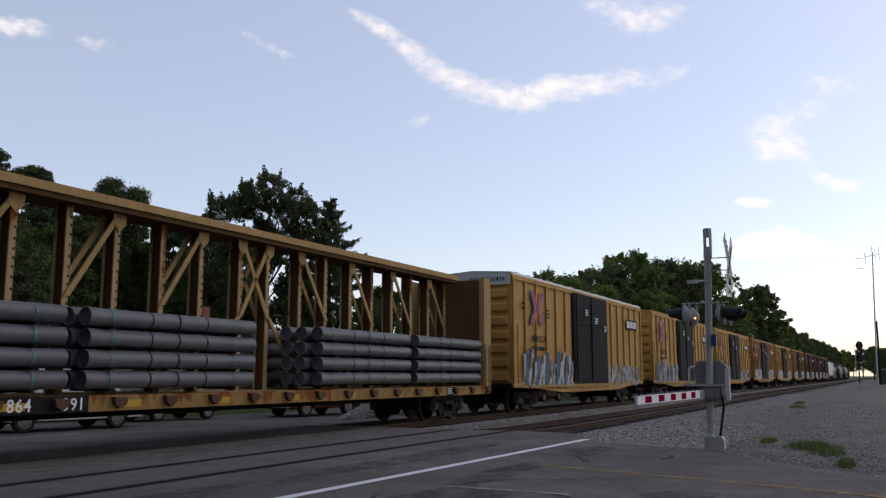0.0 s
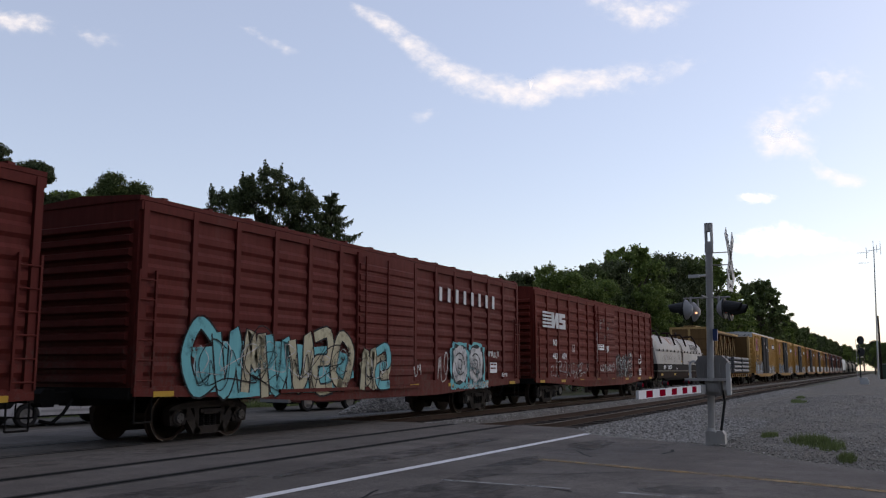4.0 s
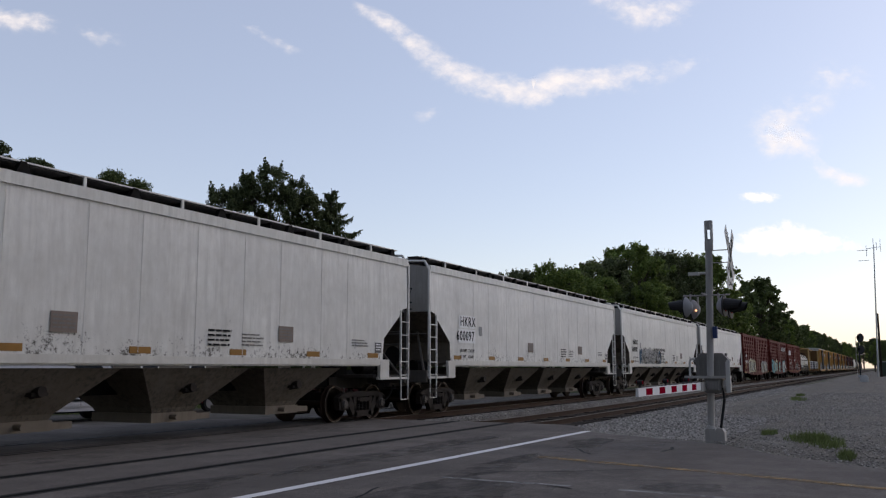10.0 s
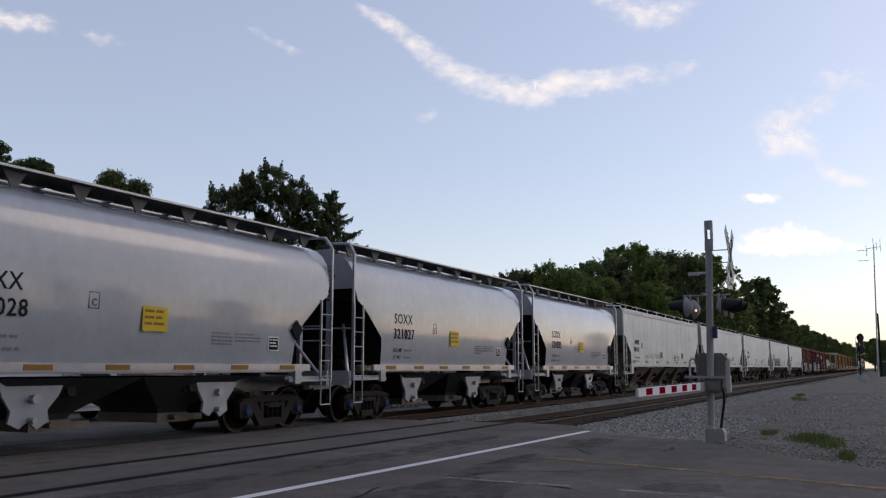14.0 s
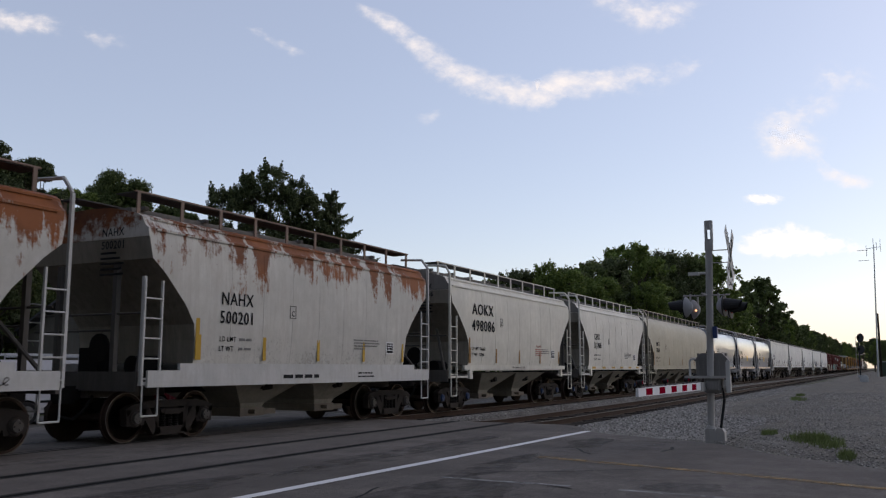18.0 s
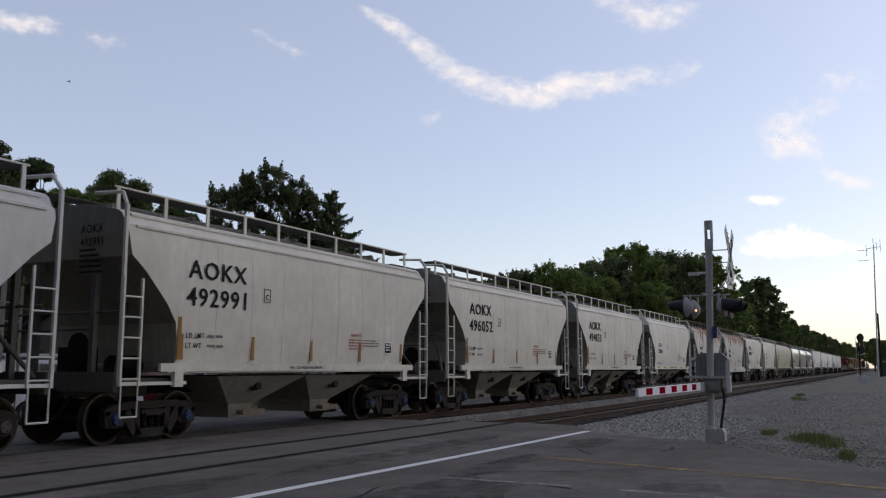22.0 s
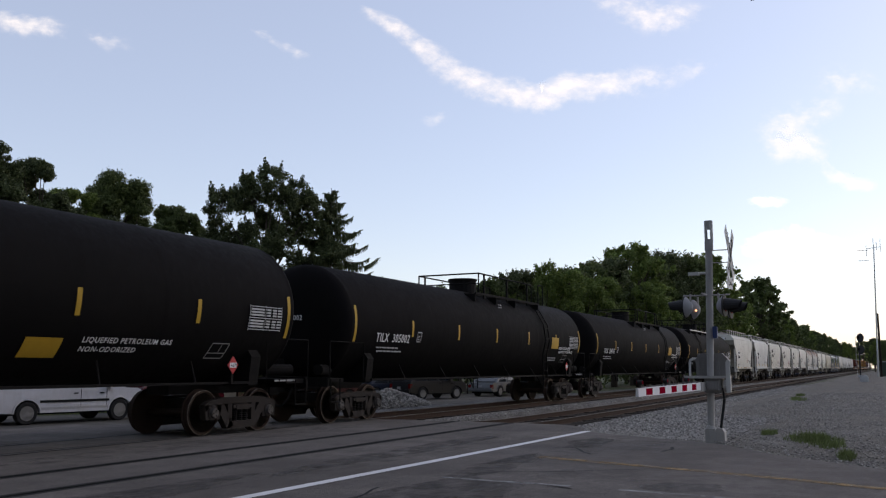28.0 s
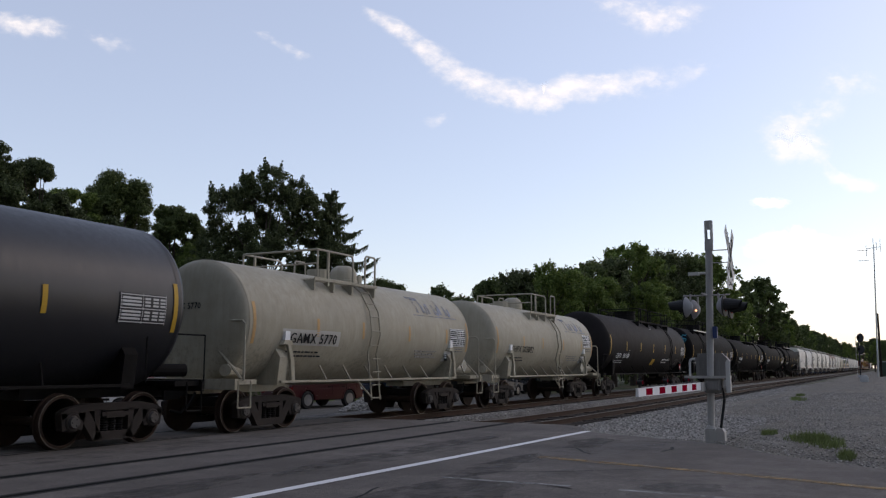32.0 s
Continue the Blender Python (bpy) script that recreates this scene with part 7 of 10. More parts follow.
scrawl(ob, -1.0, 0.9, 2.7, 0.5, y - 0.06, SILV_THIN, 46, 0.03)
scrawl(ob, -1.2, 1.3, 1.3, 0.4, y - 0.06, PALE_SCRAWL, 47, 0.03)
scrawl(ob, -0.2, 0.3, 2.2, 0.35, y - 0.06, WORN_WHITE, 48, 0.06)
scrawl(ob, 5.9, 6.6, 1.6, 0.55, y, MARK_W, 43, 0.045)
notice(ob, 6.0, 1.1, 0.45, 0.35, y, 3, MARK_W, REDM, 8)
ob, L, y = boxcar("boxcar", "oxide-red boxcar with teal and cream spray painting", -33.0, -50.9, REDB, 4.55, 0.86, (-0.35, 2.9), None, 15, seed=4)
for k in range(8):      # the road's name, eight spaced white blocks in place of its letters
    x = 2.66 + k * 0.555
    s = Shape().prism_y([(x, 3.42), (x + 0.17, 3.40), (x + 0.18, 3.82), (x + 0.01, 3.84)], y - 0.012, y)
    part("name_block", s, WORN_WHITE, ob, "worn white painted block")
graffiti(ob, -L / 2 + 1.2, -2.05, 0.75, 2.3, y, (TEAL, TEAL, CREAM), INK, 51, (TEAL,))
graffiti(ob, -1.75, -0.3, 0.85, 2.05, y - 0.08, (CREAM, TEAL), INK, 52, (CREAM,))
for x, tilt in ((4.02, 0.04), (5.28, -0.05)):       # two pale round shapes edged with teal
    rim = part("spray_painting", blob_sheet([(x, 1.55, 0.64, 0.68)], y - 0.003, 53 + int(x), 40), TEAL, ob, "round pale spray painting edged with teal")
    part("spray_edge", blob_sheet([(x, 1.55, 0.55, 0.60)], y - 0.005, 55 + int(x), 40), INK, rim)
    part("spray_fill", blob_sheet([(x + tilt, 1.55, 0.48, 0.53)], y - 0.007, 57 + int(x), 40), PALE_SCRAWL, rim)
    for pts in ([(-0.30, 0.25), (-0.05, 0.34), (0.22, 0.22), (0.30, -0.02)], [(-0.32, 0.05), (-0.24, -0.20), (0.0, -0.32), (0.26, -0.24)], [(-0.12, 0.16), (0.10, 0.10), (0.06, -0.14), (-0.16, -0.10)]):
        part("spray_line", ribbon(Shape(), [(x + tilt + a, 1.55 + b) for a, b in pts], 0.045, lambda a, b: (a, y - 0.010, b)), INK, rim)
scrawl(ob, 2.5, 3.3, 1.0, 1.0, y, PALE_SCRAWL, 60, 0.035)
scrawl(ob, 0.9, 1.6, 1.2, 0.35, y, PALE_SCRAWL, 63, 0.03)
scrawl(ob, 3.4, 6.2, 0.80, 0.26, y, TEAL, 58, 0.05)
scrawl(ob, 4.6, 6.2, 0.80, 0.22, y - 0.002, PALE_SCRAWL, 64, 0.04)
scrawl(ob, 6.15, 7.1, 1.78, 0.24, y, PALE_SCRAWL, 59, 0.045)
lettering("85196", MARK_W, ob, 7.3, 1.15, y - 0.01, 0.13)
notice(ob, 6.35, 1.28, 0.55, 0.34, y, 2, MARK_W, REDB, 3)
ob, L, y = boxcar("boxcar", "oxide-red boxcar with pale spray painting along the foot", -52.9, -71.2, REDB, 4.55, 0.86, (0.05, 3.0), None, 15, seed=5)
lettering("NS", MARK_W, ob, -L / 2 + 1.1, 2.36, y - 0.01, 0.27)
lettering("463", MARK_W, ob, -L / 2 + 0.86, 1.80, y - 0.01, 0.26)
lettering("511", MARK_W, ob, -L / 2 + 2.0, 1.80, y - 0.01, 0.26)
end_mark = lettering("NS 463511", MARK_W, ob, 0, 0, 0, 0.15)
end_mark.matrix_basis = Matrix.LocRotScale((-L / 2 - 0.105, 0.75, 4.18), Euler((radians(90), 0, radians(-90))), (0.15, 0.15, 0.15))
graffiti(ob, -L / 2 + 2.95, -1.5, 0.80, 2.22, y, CREAM, INK, 61, (SILV,))
graffiti(ob, 2.8, 7.6, 0.85, 2.1, y, SILV, INK, 62, (CREAM,))
tape(ob, [-L / 2 + 1.0], y - 0.012, 1.25, 1.9, REFL, 0.12)

# five long flat-sided hoppers
for (f, r, num, pt, pl), sd in zip(((-72.6, -91.85, "600009", 0, None), (-93.2, -112.46, "600202", 1, None), (-113.75, -133.0, "600097", 0, MARK_W), (-134.25, -153.6, "600032", 1, None), (-154.9, -174.2, "600169", 2, None)), range(5)):
    ob, L = hopper("hopper_car", "long off-white covered hopper car with grimy, shade-toned hopper bottoms", f, r, "flat", HK[pt], HKU, "HKRX", num, bays=4, sill_mat=HKS, tapes="low", tape_mat=REFLO, seed=100 + sd, plate=pl, mark_off=2.05 if not pl else 2.0, mark_h=0.25 if not pl else 0.30, mark_z=2.21, soft=False, gap_x=1.55)
    for x in (-1.9, 3.9):
        notice(ob, x, 1.93, 0.52, 0.34, -1.60, 4, paint("faded_brown_stencil", (0.25, 0.20, 0.17), 0.8, 0.4), FAINT, 9)
    writing(ob, 4, 1.7, 2.1, 0.7, 0.055, -1.60, MARK_K, 11 + sd)
    if num == "600202":
        graffiti(ob, -L / 2 + 3.3, -L / 2 + 8.1, 1.42, 2.40, -1.597, (SILV, DULL_TEAL, SILV, SILV, BLUES), INK, 71, (SILV_THIN,))
        for k, words in enumerate(("MY CHAIN", "AND MY", "GAS LIGHT", "BE SHININ")):
            lettering(words, INK, ob, -L / 2 + 8.2, 2.12 - 0.165 * k, -1.602, 0.125, squeeze=1.0, label='hand-sprayed words reading "%s"' % words)
        scrawl(ob, -L / 2 + 6.4, -L / 2 + 9.3, 2.32, 0.16, -1.597, INK, 72, 0.03)
    if num == "600169":
        scrawl(ob, -L / 2 + 4.2, -L / 2 + 6.0, 1.85, 0.34, -1.597, SCRAWL, 13)
        scrawl(ob, -L / 2 + 6.1, -L / 2 + 7.6, 1.9, 0.3, -1.597, SCRAWL, 14)

# three new grey hoppers
YSIGN = plain("yellow_sticker", (0.62, 0.42, 0.02), 0.5, 0, 0.1, 9, 0)
for (f, r, num), sd in zip(((-175.53, -186.75, "321025"), (-187.9, -199.1, "321027"), (-200.07, -211.42, "321028")), range(3)):
    ob, L = hopper("hopper_car", "new glossy light-grey covered hopper car", f, r, "round", SXP, SXU, "SOXX", num, bays=2, soft=True, blue=True, tape_mat=REFLO, rail_mat=SXP, seed=120 + sd, roof_rail="grate", mark_off=2.0, mark_h=0.27, mark_z=2.15)
    for x in (-L / 2 + 3.5, L / 2 - 3.6):       # notched end plates of the outlets
        w = [(-0.62, 1.18), (-0.52, 0.92), (-0.36, 0.70), (-0.40, 0.52), (-0.20, 0.42), (-0.04, 0.54), (0.12, 0.40), (0.34, 0.52), (0.30, 0.70), (0.50, 0.92), (0.62, 1.18)]
        pl = part("outlet_plate", Shape().prism_y([(x + a, z) for a, z in w], -1.30, -1.24), SXP, ob, "light grey notched outlet plate")
        part("outlet_shaft", Shape().cyl((x, -1.42, 0.88), (x, -1.2, 0.88), 0.07, 10), GALV, pl)
        part("outlet_shaft", Shape().cyl((x - 0.02, -1.44, 0.55), (x - 0.02, -1.2, 0.55), 0.05, 8), GALV, pl)
    notice(ob, -0.25, 2.02, 0.60, 0.44, -1.60, 3, YSIGN, paint("brown_ink", (0.3, 0.14, 0.03), 0.6, 0), 5)
    part("placard", Shape().prism_y([(L / 2 - 1.6, 2.2), (L / 2 - 1.4, 1.98), (L / 2 - 1.2, 2.2), (L / 2 - 1.4, 2.42)], -1.63, -1.59), DOORK, ob, "dark diamond placard holder")
hopper("hopper_car", "long tan covered hopper car with rust along the roof", -213.15, -231.3, "round", BBP, UND, "BBFX", "76078", bays=4, tapes="upright", tape_mat=REFLO, seed=130, mark_off=1.9, mark_h=0.24, mark_z=2.25)
hopper("hopper_car", "cream-grey covered hopper car with a ribbed roof edge", -232.2, -243.3, "ribbed", CEP, UND, "CEFX", "311400", bays=2, blue=True, seed=131, mark_off=2.0, mark_h=0.26, mark_z=2.25)
hopper("hopper_car", "pale grey covered hopper car", -244.6, -255.82, "ribbed", AOP, UND, "AOKX", "498086", bays=2, blue=True, tapes="upright", tape_mat=REFLO, seed=132, mark_off=1.55, mark_h=0.35, mark_z=2.55, wide=1.1)
for f, r, num, sd in ((-257.25, -268.04, "500201", 133), (-269.68, -280.44, "500263", 134)):
    ob, L = hopper("hopper_car", "white covered hopper car streaked with orange rust", f, r, "ribbed", NAP, UND, "NAHX", num, bays=2, tapes="upright", tape_mat=REFL, seed=sd, mark_off=2.0, mark_h=0.25, mark_z=2.25, sill_mat=NAS, rail_mat=NAS)
    writing(ob, 1, -1.4, 1.18, 1.6, 0.11, -1.653, MARK_K, sd + 9)
    writing(ob, 2, 1.6, 1.24, 0.9, 0.05, -1.653, MARK_K, sd + 10)
    part("deep_sill", Shape().box(-L / 2 + 0.1, L / 2 - 0.1, -1.65, -1.60, 1.02, 1.32).mirror_y(), NAS, ob, "deep white side sill")
    if sd == 134:
        scrawl(ob, -L / 2 + 1.4, -1.2, 1.10, 0.18, -1.656, SMOKE, 17, 0.026)
        scrawl(ob, 1.0, 4.4, 1.10, 0.18, -1.656, SMOKE, 18, 0.026)
        scrawl(ob, -0.6, 1.6, 1.5, 0.5, -1.60, SCRAWL, 77, 0.04)
hopper("hopper_car", "cream-grey covered hopper car with a ribbed roof edge", -281.85, -293.04, "ribbed", CEP, UND, "AOKX", "313024", bays=2, blue=True, seed=135, plate=MARK_W, mark_off=2.0, mark_h=0.24, mark_z=2.2)
for f, r, num, sd in ((-294.4, -305.62, "494833", 136), (-306.99, -318.08, "496052", 137), (-319.42, -330.6, "492991", 138)):
    hopper("hopper_car", "pale grey covered hopper car", f, r, "ribbed", AOP, UND, "AOKX", num, bays=2, blue=True, tapes="upright", tape_mat=REFLO, seed=sd, mark_off=1.55, mark_h=0.35, mark_z=2.55, wide=1.1)
hopper("hopper_car", "clean white covered hopper car with yellow patches", -331.97, -343.04, "ribbed", paint("clean_white_hopper_paint", (0.60, 0.595, 0.57), 0.5, 0.15, (0.3, 0.28, 0.25)), UND, "SOXX", "3747", bays=2, tapes="patches", tape_mat=REFL, seed=139, mark_off=2.0, mark_h=0.26, mark_z=2.25)
hopper("hopper_car", "cream-grey covered hopper car with a ribbed roof edge", -344.8, -356.1, "ribbed", CEP, UND, "AOKX", "313086", bays=2, blue=True, seed=140, plate=MARK_W, mark_off=2.0, mark_h=0.24, mark_z=2.2)

# tank cars
def owner_mark(ob, L):
    """The faded blue owner's mark high on the side, as plain shapes."""
    zc, r = 3.735 - 1.40, 1.416
    at = lambda x, z: (x, -math.sqrt(r * r - (z - zc) ** 2), z)
    for k in range(6):
        x, h = L / 2 - 3.12 + 0.37 * k, 0.46 if k in (0, 1, 4) else 0.30
        part("owner_mark", ribbon(Shape(), [(x, zc + 0.62), (x + 0.01, zc + 0.62 + h / 2), (x, zc + 0.62 + h)], 0.13, at), FADED_BLUE, ob, "faded blue painted mark")
        if k not in (0, 2, 4):
            part("owner_mark", ribbon(Shape(), [(x + 0.06, zc + 0.66), (x + 0.21, zc + 0.64), (x + 0.23, zc + 0.84)], 0.10, at), FADED_BLUE, ob)
    part("owner_mark", ribbon(Shape(), [(L / 2 - 3.36, zc + 1.04), (L / 2 - 3.0, zc + 1.04), (L / 2 - 2.72, zc + 1.04)], 0.10, at), FADED_BLUE, ob)
    part("owner_line", ribbon(Shape(), [(L / 2 - 3.45, zc + 0.54), (L / 2 - 2.0, zc + 0.54), (L / 2 - 0.7, zc + 0.54)], 0.025, at), FADED_BLUE, ob)


tank("tank_car", "long black tank car with yellow strips", -358.0, -375.3, TBLK, 4.17, 1.56, "SHQX", "5875", seed=150, lpg_x=-5.6, panel_x=-6.6)
tank("tank_car", "long black tank car with yellow strips", -377.65, -395.84, TBLK, 4.03, 1.52, "TILX", "204963", seed=151)
tank("tank_car", "long black tank car with yellow strips", -398.3, -416.3, TBLK, 4.03, 1.52, "TILX", "305002", seed=152)
ob, L = tank("tank_car", "long black tank car with blue spray painting", -418.9, -436.0, TBLK, 4.19, 1.58, "SHQX", "5796", seed=153)
on_shell = lambda x, z: (x, -math.sqrt(1.597 ** 2 - (z - 2.61) ** 2), z)


def on_head(u, z):
    """A place on the dished rear head, u across it."""
    r = min(1.55, math.hypot(u, z - 2.61)) / 1.58
    return (-L / 2 - 0.42 * math.sqrt(1 - r ** 3.636) - 0.012, u, z)


for k, (u0, u1, z, h) in enumerate(((-1.3, -0.1, 3.0, 0.75), (-1.2, 0.1, 2.9, 0.6), (-1.25, -0.3, 3.15, 0.5))):
    scrawl(ob, u0, u1, z, h, 0, BLUE_LINE, 300 + k, 0.05, on_head)
for k in range(2):
    scrawl(ob, -1.04, 0.14, 1.42 + 0.08 * k, 0.62, 0, spray("dull_blue_green_spray", (0.02, 0.09, 0.11), 0.7), 310 + 5 * k, 0.03, on_shell)
    scrawl(ob, -3.6, -2.7, 1.62 + 0.1 * k, 0.5, 0, spray("dull_red_spray", (0.10, 0.018, 0.025), 0.55), 311 + 5 * k, 0.05, on_shell)
lettering("TAKING", PALE_SCRAWL, ob, -2.42, 1.98, -1.49, 0.14, lean=19, squeeze=0.9, label="hand-sprayed white word")
tank("tank_car", "long black tank car with yellow strips", -438.5, -455.82, paint("faded_black_tank_paint", (0.0165, 0.0142, 0.0145), 0.7, 0.5, (0.03, 0.024, 0.02), spec=0.1), 4.11, 1.55, "CBTX", "781158", seed=154, ladder_x=4.15, lpg_x=-6.2, panel_x=-8.5)
ob, L = tank("tank_car", "short cream tank car with handrails on top", -458.3, -469.15, TTAN, 3.73, 1.40, "SHPX", "203082", MARK_K, True, 155, False, ladder_x=0.65)
owner_mark(ob, L)
ob, L = tank("tank_car", "short cream tank car with handrails on top", -471.45, -482.16, TTAN, 3.74, 1.40, "GAMX", "5770", MARK_K, True, 156, False, top_x=-1.18, ladder_x=-0.63, dome_x=0.22, low=0.23)
owner_mark(ob, L)
tank("tank_car", "long blue-black tank car with yellow strips", -484.4, -501.7, paint("blue_black_tank_paint", (0.014, 0.015, 0.019), 0.42, 0.3, (0.03, 0.03, 0.03), spec=0.4), 4.10, 1.56, "", "", seed=157, lpg=False)

# ---- trees ----
def leaves(centres, radii, count, size, seed, flat=0.0):
    """Small leaf pieces spread over the shells of many lobes."""
    g = np.random.default_rng(seed)
    w = np.array(radii) ** 2
    pick = g.choice(len(centres), count, p=w / w.sum())
    d = g.normal(size=(count, 3))
    d /= np.linalg.norm(d, axis=1)[:, None]
    d[:, 2] *= 0.85
    c = np.array(centres)[pick] + d * (np.array(radii)[pick] * (0.15 + 0.85 * g.random(count) ** 0.7 + 0.22 * np.abs(g.normal(size=count))))[:, None]
    n = d + g.normal(size=(count, 3)) * 0.8
    n /= np.linalg.norm(n, axis=1)[:, None]
    a = np.cross(n, g.normal(size=(count, 3)))
    a /= np.linalg.norm(a, axis=1)[:, None]
    b = np.cross(n, a)
    s = (size * g.uniform(0.6, 1.3, count))[:, None]
    quad = np.stack([c - a * s, c + b * s * 0.55, c + a * s, c - b * s * 0.55], 1).reshape(-1, 3)
    return quad, np.arange(count * 4).reshape(-1, 4)


def leaf_mesh(name, quads, faces, mat):
    me = bpy.data.meshes.new(name)
    me.from_pydata(quads.tolist(), [], faces.tolist())
    me.materials.append(mat)
    return me


def broadleaf(seed, height, radius, lobes, mat, count=9000, size=0.17, label="tall broad-leaved tree with a dark uneven crown"):
    r = random.Random(seed)
    ob = thing("tree", label, "tree", "trees beside the line")
    base = height * 0.22
    cs, rs = [], []
    boughs = []
    for k in range(lobes // 6):          # main boughs, each with its own sprays of leaves
        f = (k + 0.5) / (lobes // 6)
        z = base + (height - base) * (0.10 + 0.82 * f)
        env = radius * math.sin(math.pi * (0.22 + 0.70 * f)) ** 0.7 * r.uniform(0.7, 1.1)
        a, q = k * 2.4 + r.uniform(-0.5, 0.5), env * r.uniform(0.35, 0.85)
        boughs.append((q * math.cos(a), q * math.sin(a), z, max(0.16, 0.30 * env / radius) * radius))
    for k in range(lobes):
        bx, by, bz, br = boughs[k % len(boughs)]
        a, u = r.uniform(0, 6.28), r.uniform(-0.8, 1.0)
        q = br * r.uniform(0.5, 1.25)
        c = math.sqrt(max(0, 1 - u * u))
        if k % 4:
            cs.append((bx + q * c * math.cos(a), by + q * c * math.sin(a), bz + q * u * 0.9))
            rs.append(radius * r.uniform(0.05, 0.13))
        else:            # a spray of twigs that reaches out and up
            dx, dy, dz = math.cos(a) * 0.7, math.sin(a) * 0.7, r.uniform(0.3, 1.2)
            for i in range(5):
                q2 = br * (0.55 + 0.26 * i)
                cs.append((bx + dx * q2, by + dy * q2, bz + dz * q2 * 0.8))
                rs.append(radius * (0.085 - 0.012 * i))
    cs.append((r.uniform(-.2, .2) * radius, 0, height - radius * 0.16))
    rs.append(radius * 0.20)
    t = Shape()
    t.cyl((0, 0, -0.6), (0.05, 0, height * 0.3), radius * 0.075, 9, radius * 0.05)
    t.cyl((0.05, 0, height * 0.3), (0.0, 0.1, height * 0.8), radius * 0.05, 8, radius * 0.015)
    for c in [(b0, b1, b2) for b0, b1, b2, _ in boughs]:
        z = max(height * 0.2, c[2] - radius * 0.5)
        t.cyl((0.03, 0, z * 0.85), c, radius * 0.022, 5, radius * 0.008)
    part("trunk", t, BARK, ob)
    part("crown", leaf_mesh("crown", *leaves(cs, rs, count, size, seed), mat), mat, ob)
    return ob


def boughed_tree(label, boughs, at, mat, count, seed, size=0.085, spiky=0.0, lobe=0.27):
    """A tree whose crown is a set of boughs, each given across the crown, above the ground, and in size; limbs run to each of them."""
    r = random.Random(seed)
    ob = thing("tree", label, "tree", "trees beside the line", at=at)
    cs, rs, t = [], [], Shape()
    high = max(z for _, z, _ in boughs)
    lean = sum(u for u, _, _ in boughs) / len(boughs)
    fork = high * 0.34
    t.cyl((0, 0, -0.5), (lean * 0.3, 0, fork), 0.30, 9, 0.22)
    t.cyl((lean * 0.3, 0, fork), (lean * 0.8, 0, high * 0.86), 0.22, 8, 0.05)
    for u, z, br in boughs:
        v = r.uniform(-1.0, 1.0) * (0.6 + br)
        f = r.uniform(0.35, 0.75)
        p0 = Vector((lean * 0.3 + (lean * 0.5) * f, 0, fork + (z - fork) * f * 0.7))
        mid = p0.lerp(Vector((u, v, z)), 0.55) + Vector((0, 0, -0.18 * br))
        t.cyl(p0, mid, 0.06, 6, 0.042)
        t.cyl(mid, (u, v, z), 0.042, 6, 0.02)
        n = int(12 + 24 * br)
        for k in range(n):
            a, w = r.uniform(0, 6.28), r.uniform(-0.95, 1.0)
            q = br * r.uniform(0.35, 1.0) ** 0.6
            c = math.sqrt(1 - w * w)
            p = Vector((u + q * c * math.cos(a), v + q * c * math.sin(a), z + q * w * 0.88))
            cs.append(tuple(p))
            rs.append(lobe * r.uniform(0.65, 1.4))
            if k % 3 == 0:
                t.cyl((u, v, z - 0.1), p, 0.02, 4, 0.008)
            if r.random() < spiky and w > 0.1:
                d = Vector((c * math.cos(a) * 0.5, c * math.sin(a) * 0.5, 1)).normalized()
                for i in range(3):
                    cs.append(tuple(p + d * (0.20 * (i + 1))))
                    rs.append(lobe * (0.62 - 0.16 * i))
    part("trunk", t, BARK, ob)
    part("crown", leaf_mesh("crown", *leaves(cs, rs, count, size, seed), mat), mat, ob)
    return ob


